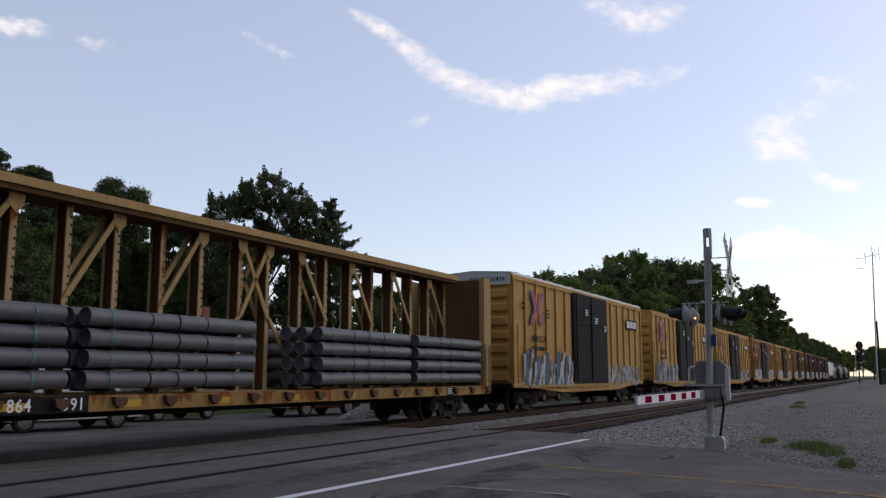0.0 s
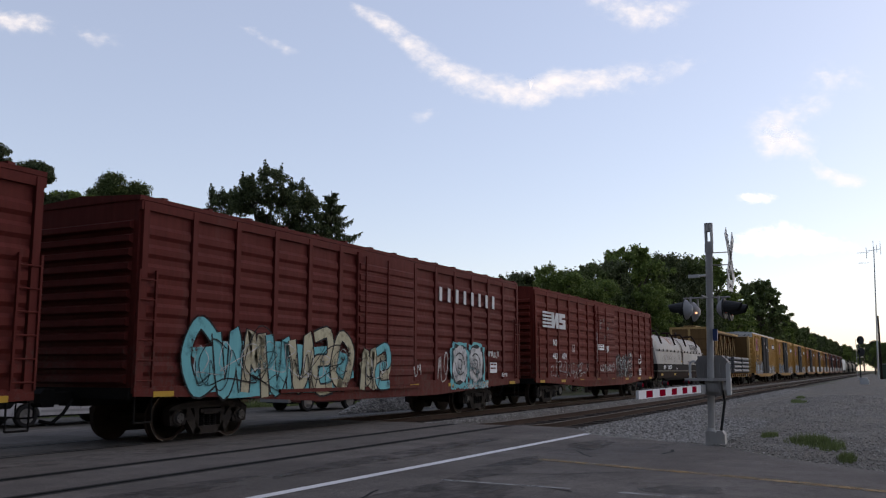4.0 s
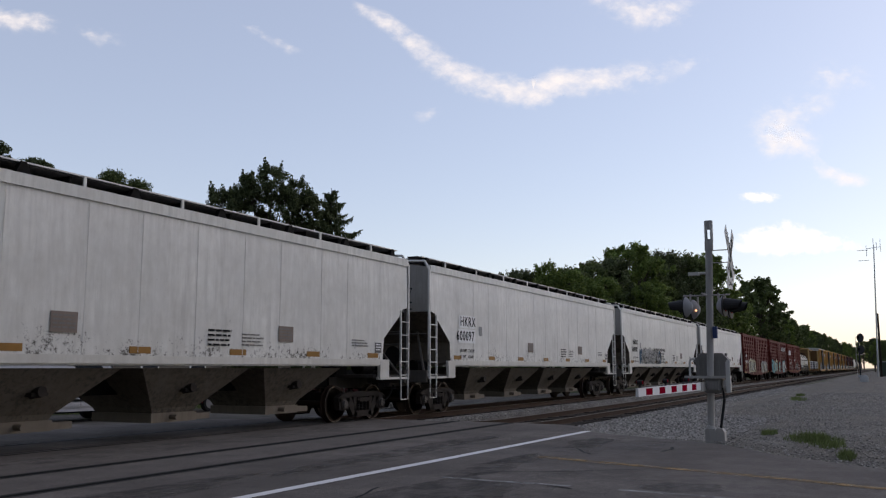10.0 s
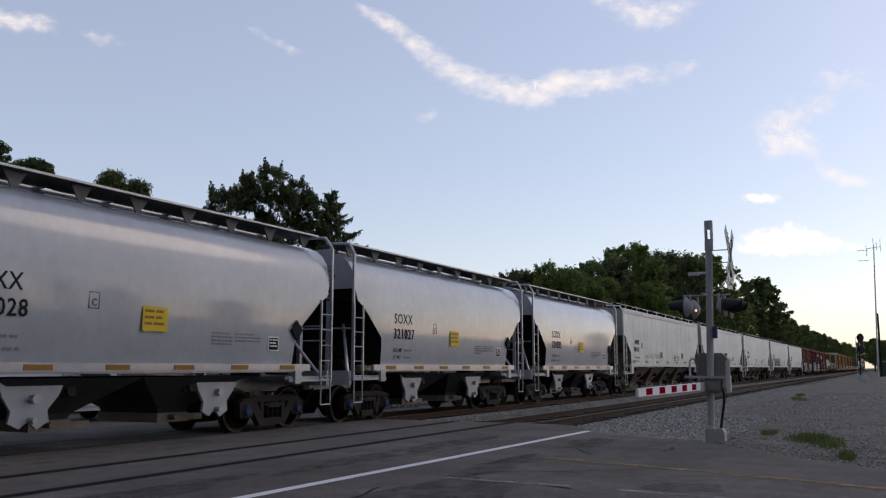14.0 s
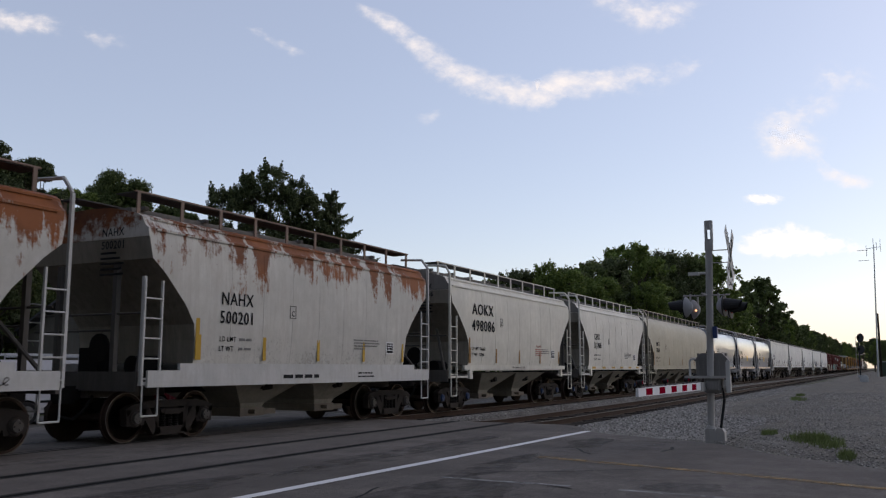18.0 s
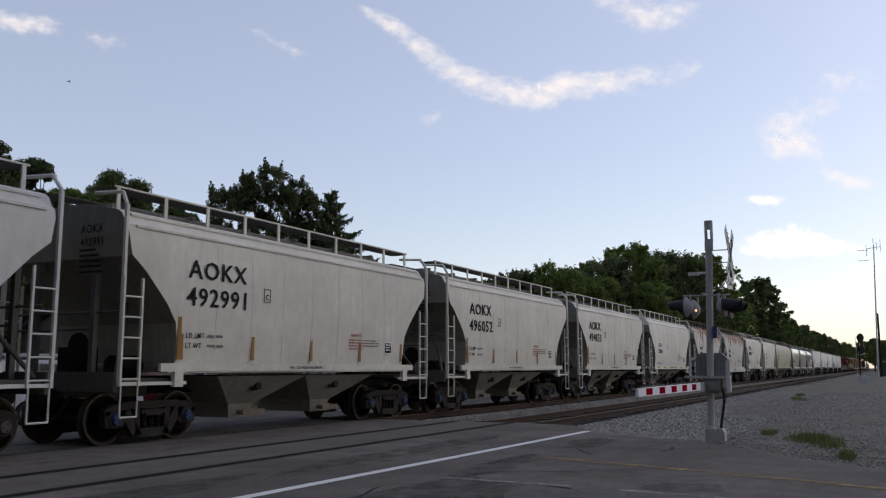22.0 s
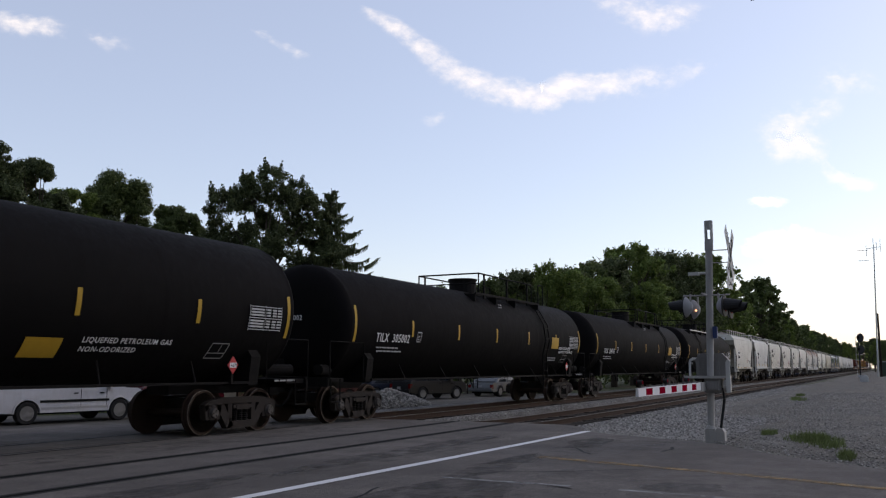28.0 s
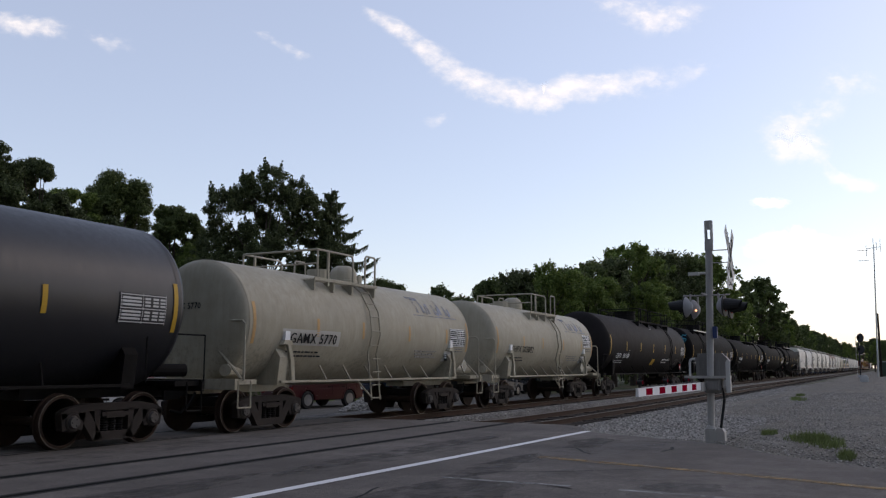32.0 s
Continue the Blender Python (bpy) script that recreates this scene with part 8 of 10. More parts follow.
def spruce(seed, height):
    """A spruce whose boughs sag and lift again at the tips, hung with curtains of twigs."""
    r, g = random.Random(seed), np.random.default_rng(seed)
    ob = thing("conifer_tree", "dark spruce with sagging boughs and hanging twigs", "tree", "trees beside the line")
    t = Shape().cyl((0, 0, -0.5), (0, 0, height), 0.26, 8, 0.02)
    quads = []
    n = 84
    for k in range(n):
        f = k / (n - 1)
        z0 = height * (0.16 + 0.82 * f)
        ln = min(3.5, 0.25 + (height - z0) * 0.60) * r.uniform(0.72, 1.1)
        a = k * 2.39996
        ca, sa = math.cos(a), math.sin(a)
        spine = lambda q: (ln * q * ca, ln * q * sa, z0 - 0.42 * ln * q + 0.40 * ln * q ** 3)
        for q0, q1 in ((0.0, 0.4), (0.4, 0.75), (0.75, 1.0)):
            t.cyl(spine(q0), spine(q1), 0.045 * (1 - q0) + 0.008, 5, 0.045 * (1 - q1) + 0.006)
        m = int(70 + 95 * ln)
        for i in range(m):
            q = r.uniform(0.12, 1.0)
            x, y, z = spine(q)
            side = r.gauss(0, 0.10 + 0.20 * (1 - q) * min(1.0, ln / 2))
            x, y = x - sa * side, y + ca * side
            if i % 3:            # hanging twigs
                h, w = r.uniform(0.18, 0.50) * (1.15 - 0.6 * q), r.uniform(0.025, 0.05)
                b = r.uniform(0, 3.14)
                dx, dy = w * math.cos(b), w * math.sin(b)
                quads += [(x - dx, y - dy, z), (x + dx, y + dy, z), (x + dx * 0.3 + 0.05 * ca, y + dy * 0.3 + 0.05 * sa, z - h), (x - dx * 0.3, y - dy * 0.3, z - h)]
            else:                # needles that stand along the bough
                h, w = r.uniform(0.12, 0.26), r.uniform(0.03, 0.05)
                b = a + r.uniform(-0.9, 0.9)
                dx, dy = math.cos(b), math.sin(b)
                quads += [(x - dy * w, y + dx * w, z), (x + dy * w, y - dx * w, z), (x + dx * h + dy * w * 0.3, y + dy * h - dx * w * 0.3, z + h * r.uniform(0.0, 0.7)), (x + dx * h, y + dy * h, z + h * 0.3)]
    part("trunk", t, BARK, ob)
    q = np.array(quads)
    part("crown", leaf_mesh("crown", q, np.arange(len(q)).reshape(-1, 4), LEAF[2]), LEAF[2], ob)
    return ob


BASE = [broadleaf(11, 12.0, 4.2, 330, LEAF[2], 46000, 0.09), broadleaf(12, 11.0, 3.4, 260, LEAF[0], 36000, 0.09), broadleaf(13, 12.0, 3.2, 270, LEAF[0], 36000, 0.09), broadleaf(14, 11.0, 4.0, 270, LEAF[1], 36000, 0.09)]
MID = [broadleaf(11, 12.0, 4.2, 330, LEAF[2], 26000, 0.13), broadleaf(12, 11.0, 3.4, 260, LEAF[0], 22000, 0.13), broadleaf(13, 12.0, 3.2, 270, LEAF[0], 22000, 0.13), broadleaf(14, 11.0, 4.0, 270, LEAF[1], 24000, 0.13)]
FARTREE = [broadleaf(21 + k, SZ, RD, 200, LEAF[k % 3], 8000, 0.26) for k, (SZ, RD) in enumerate(((12.0, 4.2), (11.0, 3.4), (12.0, 3.2), (11.0, 4.0)))]
SIZES = [(12.0, 4.2), (11.0, 3.4), (12.0, 3.2), (11.0, 4.0)]
K = 1.25
near_trees = ((22.6, 33.0, 8.2, 0), (25.1, 33.7, 8.0, 2), (31.4, 38.9, 9.4, 2), (36.6, 41.1, 9.8, 2), (39.7, 39.5, 9.2, 2), (42.2, 31.6, 8.2, 2), (40.6, 35.2, 8.6, 0), (38.6, 36.4, 9.2, 3), (37.4, 34.4, 8.2, 1),
              (29.1, 38.2, 8.6, 2), (41.1, 43.7, 9.2, 0), (42.8, 36.1, 7.9, 1), (47.3, 33.6, 6.6, 2), (22.9, 35.2, 8.6, 3), (19.0, 38.7, 10.6, 1), (33.5, 43.0, 9.2, 0), (45.0, 33.0, 7.0, 1), (31.0, 40.5, 10.2, 1),
              (33.6, 41.6, 9.8, 0), (37.2, 42.4, 9.6, 3), (38.7, 41.6, 9.4, 0), (44.8, 42.4, 8.4, 3), (29.0, 40.0, 10.2, 3))
line_trees = ((110.6, 68.3, 14.6, 1), (120.6, 71.2, 15.1, 3), (57.6, 28.0, 7.2, 1), (60.6, 27.0, 8.8, 2), (63.9, 26.0, 9.7, 0), (70.6, 26.0, 10.0, 3), (74.6, 25.0, 11.0, 1), (80.2, 25.0, 12.2, 2), (83.9, 24.0, 12.8, 0),
              (91.2, 24.0, 15.2, 3), (95.7, 23.0, 13.8, 1), (100.9, 22.0, 15.3, 0), (105.8, 21.0, 15.5, 2), (114.8, 20.5, 16.6, 3), (128.0, 20.5, 13.0, 2), (139.6, 20.5, 12.6, 1), (167.7, 20.5, 18.2, 0), (190.6, 20.8, 14.0, 2),
              (205.0, 21.0, 13.6, 1), (221.3, 20.8, 13.7, 3), (245.0, 21.0, 13.5, 0), (269.1, 21.0, 13.9, 1), (305.0, 21.0, 13.8, 2), (341.5, 21.0, 14.2, 0), (395.0, 21.5, 14.6, 3), (449.0, 21.5, 15.3, 2), (530.0, 21.5, 16.0, 1), (610.5, 22.0, 17.0, 3),
              (77.0, 33.0, 10.5, 0), (88.0, 32.0, 11.8, 1), (99.0, 31.0, 12.5, 2), (111.0, 30.0, 13.0, 0), (125.0, 30.0, 13.5, 3), (66.0, 34.0, 9.0, 2), (150.0, 30.0, 14.0, 1), (180.0, 30.0, 14.0, 0),
              (330.0, 3.2, 8.2, 1), (200.0, 0.2, 6.6, 0), (155.0, -2.2, 6.6, 2), (122.0, -4.2, 6.4, 3), (100.0, -6.8, 7.0, 1), (270.0, 0.5, 7.6, 3), (420.0, 3.0, 9.5, 2), (520.0, 5.0, 11.0, 0), (240.0, -2.5, 6.8, 1), (180.0, -4.5, 6.2, 3), (310.0, -3.5, 8.0, 0), (140.0, -7.5, 6.2, 2), (260.0, 1.8, 9.0, 1), (300.0, 3.6, 10.5, 2), (350.0, 4.2, 11.5, 0), (400.0, 4.6, 13.0, 1), (455.0, 4.0, 14.0, 3), (232.0, -1.0, 8.0, 2), (282.0, -1.5, 9.0, 1), (380.0, 0.5, 12.0, 2), (480.0, -1.0, 14.0, 0), (340.0, -1.8, 10.0, 3))
line_trees += tuple((905.0 + 13 * (k % 4), -48.0 + 8.5 * k, 21.0 + 3 * ((k * 7) % 3), k % 4) for k in range(16))
# unseen trees added behind and left of the viewer to block sky light
unseen_shade_trees = ((0, 24, 21, 0), (-6, 21, 22, 3), (-13, 23, 22, 1), (-11, 2.5, 21, 2), (-18, 19, 20, 0), (-19, 4, 21, 3), (-26, 20, 22, 2), (-27, 1, 22, 0), (-9, -3, 20, 1), (-11, -5, 15, 0), (-14, -12, 16, 3), (-8, -16, 16, 1), (-17, 2, 15, 2), (-12, -9, 12, 1), (-3, -18, 15, 0), (-20, -3, 16, 3), (-22, -16, 15, 0), (-8, -22, 14, 3), (3, -27, 8, 1), (14, -30, 8, 0), (25, -30, 8, 2), (36, -30, 8, 3), (48, -30, 8, 1), (62, -30, 8, 0), (-24, -6, 12, 2), (-28, 6, 13, 3), (-34, 22, 12, 1), (-30, 34, 13, 0), (-14, 40, 12, 2), (0, 42, 12, 3), (10, 44, 12, 1), (80, -30, 9, 2))
rr = random.Random(8)
used = set()
for group, k in ((near_trees, K), (line_trees, 1.0), (unseen_shade_trees, 1.0)):
    for x, y, h, kind in group:
        x, y, h = x * k, y * k, 1.37 + (h - 1.37) * k
        s = h / SIZES[kind][0]
        m = pose(x, y, ground_z(min(x, 60), y) if y > 0 else -0.2, 0, 0, rr.uniform(0, 360)) @ Matrix.Diagonal((s, s, s, 1))
        model = (BASE if group is near_trees else (MID if group is line_trees and x < 135 else FARTREE))[kind]
        if model.name not in used:
            model.matrix_basis = m
            used.add(model.name)
        else:
            t = copy_thing(model, Matrix.Identity(4))
            t.matrix_basis = m
DEAD = thing("dead_tree", "bare grey dead tree standing in the wood", "tree", at=pose(86.5, 24.6, -0.5))
q = Shape().cyl((0, 0, -0.3), (0.1, 0, 9.5), 0.22, 8, 0.12)
rq = random.Random(91)
for k in range(16):
    a, z = rq.uniform(0, 6.28), 9.5 + rq.uniform(-2.0, 0.0)
    p0, ln = Vector((0.1, 0, z)), rq.uniform(2.4, 5.4)
    d = Vector((math.cos(a) * 0.45, math.sin(a) * 0.45, 1)).normalized()
    p1 = p0 + d * ln * 0.6
    q.cyl(p0, p1, 0.07, 5, 0.04)
    for i in range(3):
        d2 = (d + Vector((rq.uniform(-.5, .5), rq.uniform(-.5, .5), rq.uniform(-.2, .4)))).normalized()
        q.cyl(p1, p1 + d2 * ln * rq.uniform(0.25, 0.45), 0.04, 4, 0.015)
part("trunk", q, plain("grey_dead_wood", (0.16, 0.145, 0.13), 0.9, 0, 0.3, 6, 0.3), DEAD)
spruce(15, 14.3).matrix_basis = pose(49.3, 33.9, -0.5, 0, 0, 20)
ACROSS = TURN - 90         # turns a crown's breadth across the view over the lot
boughed_tree("tall dark ash with a broken spiky crown", ((0.7, 14.5, 1.2), (-0.8, 13.5, 1.3), (-2.0, 13.7, 1.0), (-2.8, 13.0, 1.1), (-3.6, 11.6, 1.05), (-1.3, 14.7, 0.4), (2.0, 14.1, 1.2), (2.8, 13.1, 1.1), (1.3, 13.1, 0.9),
             (-0.4, 12.3, 0.5), (0.5, 11.7, 0.7), (1.8, 11.9, 0.9), (0.2, 9.9, 1.2), (-1.0, 11.2, 0.6), (-1.8, 10.6, 1.1), (-3.5, 10.0, 1.3), (1.2, 10.3, 1.3), (3.0, 11.3, 1.3), (-0.8, 8.7, 1.5), (-2.7, 8.5, 1.4), (2.3, 8.7, 1.5), (4.2, 9.8, 1.1)), pose(45.8, 36.7, -0.95, 0, 0, ACROSS), LEAF[2], 76000, 31, 0.085, 0.55)
boughed_tree("tall feathery tree with an umbrella-shaped crown", ((0.0, 15.7, 0.9), (-0.6, 14.9, 1.2), (0.8, 14.8, 1.2), (-1.3, 15.5, 0.9), (1.3, 15.4, 0.8), (-1.9, 14.9, 0.75), (-0.2, 14.1, 1.2), (1.7, 14.1, 0.75), (-1.3, 13.7, 1.1), (0.9, 12.8, 1.1), (-0.6, 12.2, 1.1), (1.5, 11.3, 0.9), (-1.9, 11.7, 0.9)),
             pose(46.9, 52.0, -0.5, 0, 0, ACROSS), LEAF[0], 64000, 32, 0.085, 0.0, 0.36)
boughed_tree("smaller feathery tree with a rounded crown", ((-0.3, 13.3, 0.75), (0.6, 12.9, 0.8), (1.6, 12.4, 0.8), (-0.8, 12.4, 0.8), (0.2, 11.9, 1.1), (2.1, 11.9, 0.8), (-1.0, 11.0, 1.0), (1.3, 10.6, 1.1)),
             pose(47.3, 46.9, -0.5, 0, 0, ACROSS), LEAF[0], 40000, 33, 0.085, 0.0, 0.25)
boughed_tree("tall dark tree with a dense crown", ((0.7, 14.7, 1.35), (1.9, 13.7, 0.6), (1.7, 12.7, 0.9), (0.0, 15.7, 1.35), (1.4, 11.0, 1.35), (2.7, 12.0, 1.0), (-1.0, 13.5, 1.5), (-1.2, 10.8, 1.6)), pose(32.9, 49.0, -0.5, 0, 0, ACROSS), LEAF[2], 46000, 34, 0.09, 0.2)
boughed_tree("dark round-headed tree among the wood", ((-0.3, 15.5, 0.5), (0.5, 15.1, 0.65), (0.9, 14.7, 0.5), (-0.6, 15.0, 0.6), (-1.1, 14.4, 0.6), (-1.4, 13.4, 1.0), (0.1, 13.2, 0.8), (1.2, 13.0, 0.8), (1.9, 12.1, 1.0), (0.9, 11.8, 1.2), (2.4, 11.0, 1.2), (-0.3, 11.7, 1.5)), pose(38.7, 50.6, -0.5, 0, 0, ACROSS), LEAF[2], 40000, 35, 0.095, 0.0, 0.24)
boughed_tree("light green young tree among the wood", ((-1.0, 13.9, 0.6), (-0.1, 14.2, 0.5), (0.7, 14.0, 0.5), (-0.6, 12.7, 1.0), (0.6, 12.3, 1.05), (0.0, 10.6, 1.2)), pose(42.6, 51.7, -0.5, 0, 0, ACROSS), LEAF[1], 28000, 36, 0.085)
boughed_tree("dark leafy tree closing the wood", ((-2.4, 11.9, 1.3), (-0.9, 12.3, 1.2), (0.7, 12.0, 1.3), (2.2, 12.2, 1.1), (-1.6, 10.2, 1.7), (1.2, 10.0, 1.8), (3.0, 10.6, 1.3), (-0.2, 8.4, 2.0)), pose(43.4, 52.8, -0.5, 0, 0, ACROSS), LEAF[2], 36000, 41, 0.09, 0.1, 0.36)
boughed_tree("low leafy bush beyond the lot", ((-0.1, 7.6, 0.35), (0.6, 7.3, 0.3), (1.2, 7.2, 0.3), (-1.0, 6.8, 0.7), (0.4, 6.0, 0.9)), pose(51.0, 30.8, -0.5, 0, 0, ACROSS), LEAF[0], 8000, 37, 0.08)
boughed_tree("light green leafy tree beside the track", ((-1.6, 8.4, 1.1), (0.3, 8.9, 1.2), (2.0, 8.5, 1.1), (-0.4, 6.9, 1.5), (1.7, 6.6, 1.5), (-2.4, 6.2, 1.3), (0.4, 4.6, 1.7), (-1.6, 4.2, 1.5), (2.6, 4.4, 1.5)), pose(65.3, 24.3, -0.5, 0, 0, ACROSS), LEAF[1], 30000, 38, 0.10, 0.1, 0.32)
boughed_tree("light green leafy tree beside the track", ((-1.8, 8.6, 1.2), (0.2, 8.2, 1.3), (1.9, 8.8, 1.1), (-0.6, 6.6, 1.6), (1.8, 6.4, 1.5), (-2.4, 5.6, 1.4), (0.6, 4.4, 1.8)), pose(71.1, 22.6, -0.5, 0, 0, ACROSS), LEAF[1], 26000, 39, 0.10, 0.1, 0.32)
boughed_tree("light green leafy tree beside the track", ((-1.6, 8.2, 1.2), (0.6, 8.8, 1.3), (2.2, 7.9, 1.2), (-0.4, 6.4, 1.7), (1.9, 5.8, 1.6), (-2.2, 5.2, 1.5), (0.4, 4.0, 1.8)), pose(82.5, 21.0, -0.5, 0, 0, ACROSS), LEAF[1], 26000, 40, 0.11, 0.1, 0.34)

# undergrowth below the trees, hedges and weeds
g = np.random.default_rng(5)
n = 900
xs = np.concatenate([g.uniform(18, 62, 260), g.uniform(56, 330, n - 260)])
ys = np.where(np.arange(n) < 260, g.uniform(39, 54, n), 23.5 + g.uniform(0, 6, n) - np.clip((xs - 90) / 40, 0, 2.2))
rs = g.uniform(0.8, 1.9, n)
zs = rs * 0.7 - 0.5 + g.uniform(0, 2.2, n)
q, f = leaves(np.stack([xs, ys, zs], 1).tolist(), rs.tolist(), 42000, 0.20, 6)
hx = np.concatenate([g.uniform(36, 60, 170)])
hy = 33.6 - (hx - 36) * 0.20 + g.uniform(0, 1.2, 170)
hr = g.uniform(0.4, 0.9, 170)
q2, f2 = leaves(np.stack([hx, hy, -0.5 + hr * 0.6 + g.uniform(0, 1.9, 170)], 1).tolist(), hr.tolist(), 22000, 0.11, 7)
tagged(new("hedge", leaf_mesh("hedge", q2, f2, LEAF[2])), "dark untrimmed hedge along the edge of the lot", "hedge", "", "stuff")
tagged(new("undergrowth", leaf_mesh("undergrowth", q, f, LEAF[0])), "dark green bushes under the trees", "bushes", "", "stuff")


def weeds(name, spots, count, label, size=0.10):
    """Tufts of grass blades."""
    s, r = Shape(), random.Random(count)
    for _ in range(count):
        cx, cy, rx, ry = spots[r.randrange(len(spots))]
        a, k = r.uniform(0, 6.28), r.random() ** 0.6
        x, y = cx + rx * k * math.cos(a), cy + ry * k * math.sin(a)
        z = ground_z(x, y) + 0.02
        b, h, w = r.uniform(0, 6.28), size * r.uniform(0.5, 1.5), 0.008
        lx, ly = r.uniform(-.5, .5) * h, r.uniform(-.5, .5) * h
        s.add([(x - w * math.cos(b), y - w * math.sin(b), z), (x + w * math.cos(b), y + w * math.sin(b), z), (x + lx, y + ly, z + h)], [(0, 1, 2)])
    grass = plain("weed_green", (0.20, 0.255, 0.085), 0.8, 0, 0.35, 3, 0, island=0.5)
    return single(name, s, grass, label, "weeds", "", "stuff")


weeds("weeds", [(18.6, 1.5, 1.3, 0.42), (17.9, 1.2, 1.2, 0.4), (18.3, 1.35, 0.7, 0.3), (18.5, 1.45, 1.0, 0.35), (17.2, 1.0, 0.7, 0.25), (19.6, 2.3, 0.5, 0.16), (15.5, 0.68, 0.45, 0.14), (40.5, 3.5, 1.3, 0.35), (41.5, 3.7, 0.8, 0.2), (46, 3.9, 0.5, 0.2)], 4600, "low green weeds growing in the gravel")
weeds("lot_grass", [(33, 29, 3, 1.0), (38, 28.5, 4, 0.8), (43, 26.5, 2.5, 0.9), (27, 29.5, 4, 0.7)], 7000, "grass along the edge of the gravel lot", 0.3)

# ---- house beyond the lot ----
def house():
    ob = thing("house", "low weathered house with a grey shingle roof", "house", at=pose(37.5, 36.5, -0.5))
    wallm = paint("pale_siding", (0.15, 0.135, 0.115), 0.8, 0.4, (0.06, 0.055, 0.045), spec=0.1)
    roofm = plain("grey_shingles", (0.085, 0.085, 0.09), 0.9, 0, 0.3, 12, 0.4)
    part("wall", Shape().box(-7.5, 7.5, -3.5, 3.5, 0, 3.4).prism_x([(-3.5, 3.4), (3.5, 3.4), (0, 5.0)], -7.5, 7.5), wallm, ob)
    for sgn in (-1, 1):
        part("roof", Shape().prism_x([(sgn * 4.1, 3.15), (sgn * 4.1, 3.27), (0, 5.32), (0, 5.2)][::sgn], -8.0, 8.0), roofm, ob, "grey shingle roof slope")
    glass = shared("window_glass", lambda: plain("dark_window_glass", (0.02, 0.025, 0.03), 0.08, 0, 0.1, 2, 0))
    for x in (-5.2, -1.8, 4.8):
        w = part("window", Shape().box(x - 0.6, x + 0.6, -3.54, -3.5, 1.1, 2.5), MARK_W, ob)
        part("pane", Shape().box(x - 0.5, x + 0.5, -3.56, -3.53, 1.2, 1.78), glass, w)
        part("pane", Shape().box(x - 0.5, x + 0.5, -3.56, -3.53, 1.83, 2.4), glass, w)
    part("door", Shape().box(1.4, 2.4, -3.56, -3.5, 0.0, 2.1), paint("brown_door", (0.1, 0.05, 0.03), 0.6, 0.2), ob)
    part("gable_chimney", Shape().box(2.6, 3.2, 0.2, 0.8, 4.6, 6.0), plain("chimney_brick", (0.25, 0.10, 0.07), 0.9, 0, 0.3, 8, 0.4), ob)


house()

# ---- vehicles parked in the lot ----
TYRE = plain("tyre_rubber", (0.018, 0.018, 0.018), 0.85, 0, 0.2, 8, 0.2)
RIMM = paint("alloy_rim", (0.30, 0.30, 0.305), 0.4, 0.3, (0.05, 0.05, 0.05), 0, 0, 0.6)
CARGLASS = plain("car_glass", (0.015, 0.018, 0.02), 0.06, 0, 0.1, 2, 0)
REDL = plain("red_lamp", (0.14, 0.008, 0.008), 0.25, 0, 0.1, 4, 0)
WHL = plain("clear_lamp", (0.55, 0.55, 0.55), 0.15, 0.2, 0.1, 4, 0)


def road_wheel(parent, x, y, r, d):
    w = part("wheel", Shape().wheel_y(0, 0, 0, 0, [(-0.11, 0.0001), (-0.11, r * 0.62), (-0.12, r * 0.66), (-0.12, r * 0.93), (-0.09, r), (0.09, r), (0.12, r * 0.93), (0.12, r * 0.62), (0.12, 0.0001)], 22), TYRE, parent, "black rubber tyre", at=pose(x, y, r), smooth=35)
    s = Shape().wheel_y(0, 0, 0, 0, [(-0.122 , 0.0001), (-0.122, r * 0.16), (-0.118, r * 0.18), (-0.118, 0.0001)], 12)
    s.wheel_y(0, 0, 0, 0, [(-0.118, r * 0.64), (-0.126, r * 0.64), (-0.126, r * 0.56), (-0.118, r * 0.56)], 22)
    for k in range(5):
        a = k * 1.2566
        c, q = math.cos(a), math.sin(a)
        s.prism_y([(c * r * 0.1 - q * 0.035, q * r * 0.1 + c * 0.035), (c * r * 0.1 + q * 0.035, q * r * 0.1 - c * 0.035), (c * r * 0.6 + q * 0.025, q * r * 0.6 - c * 0.025), (c * r * 0.6 - q * 0.025, q * r * 0.6 + c * 0.025)], -0.125, -0.112)
    part("rim", s, RIMM, w, "silver spoked rim", at=pose(0, 0, 0, 0, 0, 0 if d < 0 else 180))
    return w


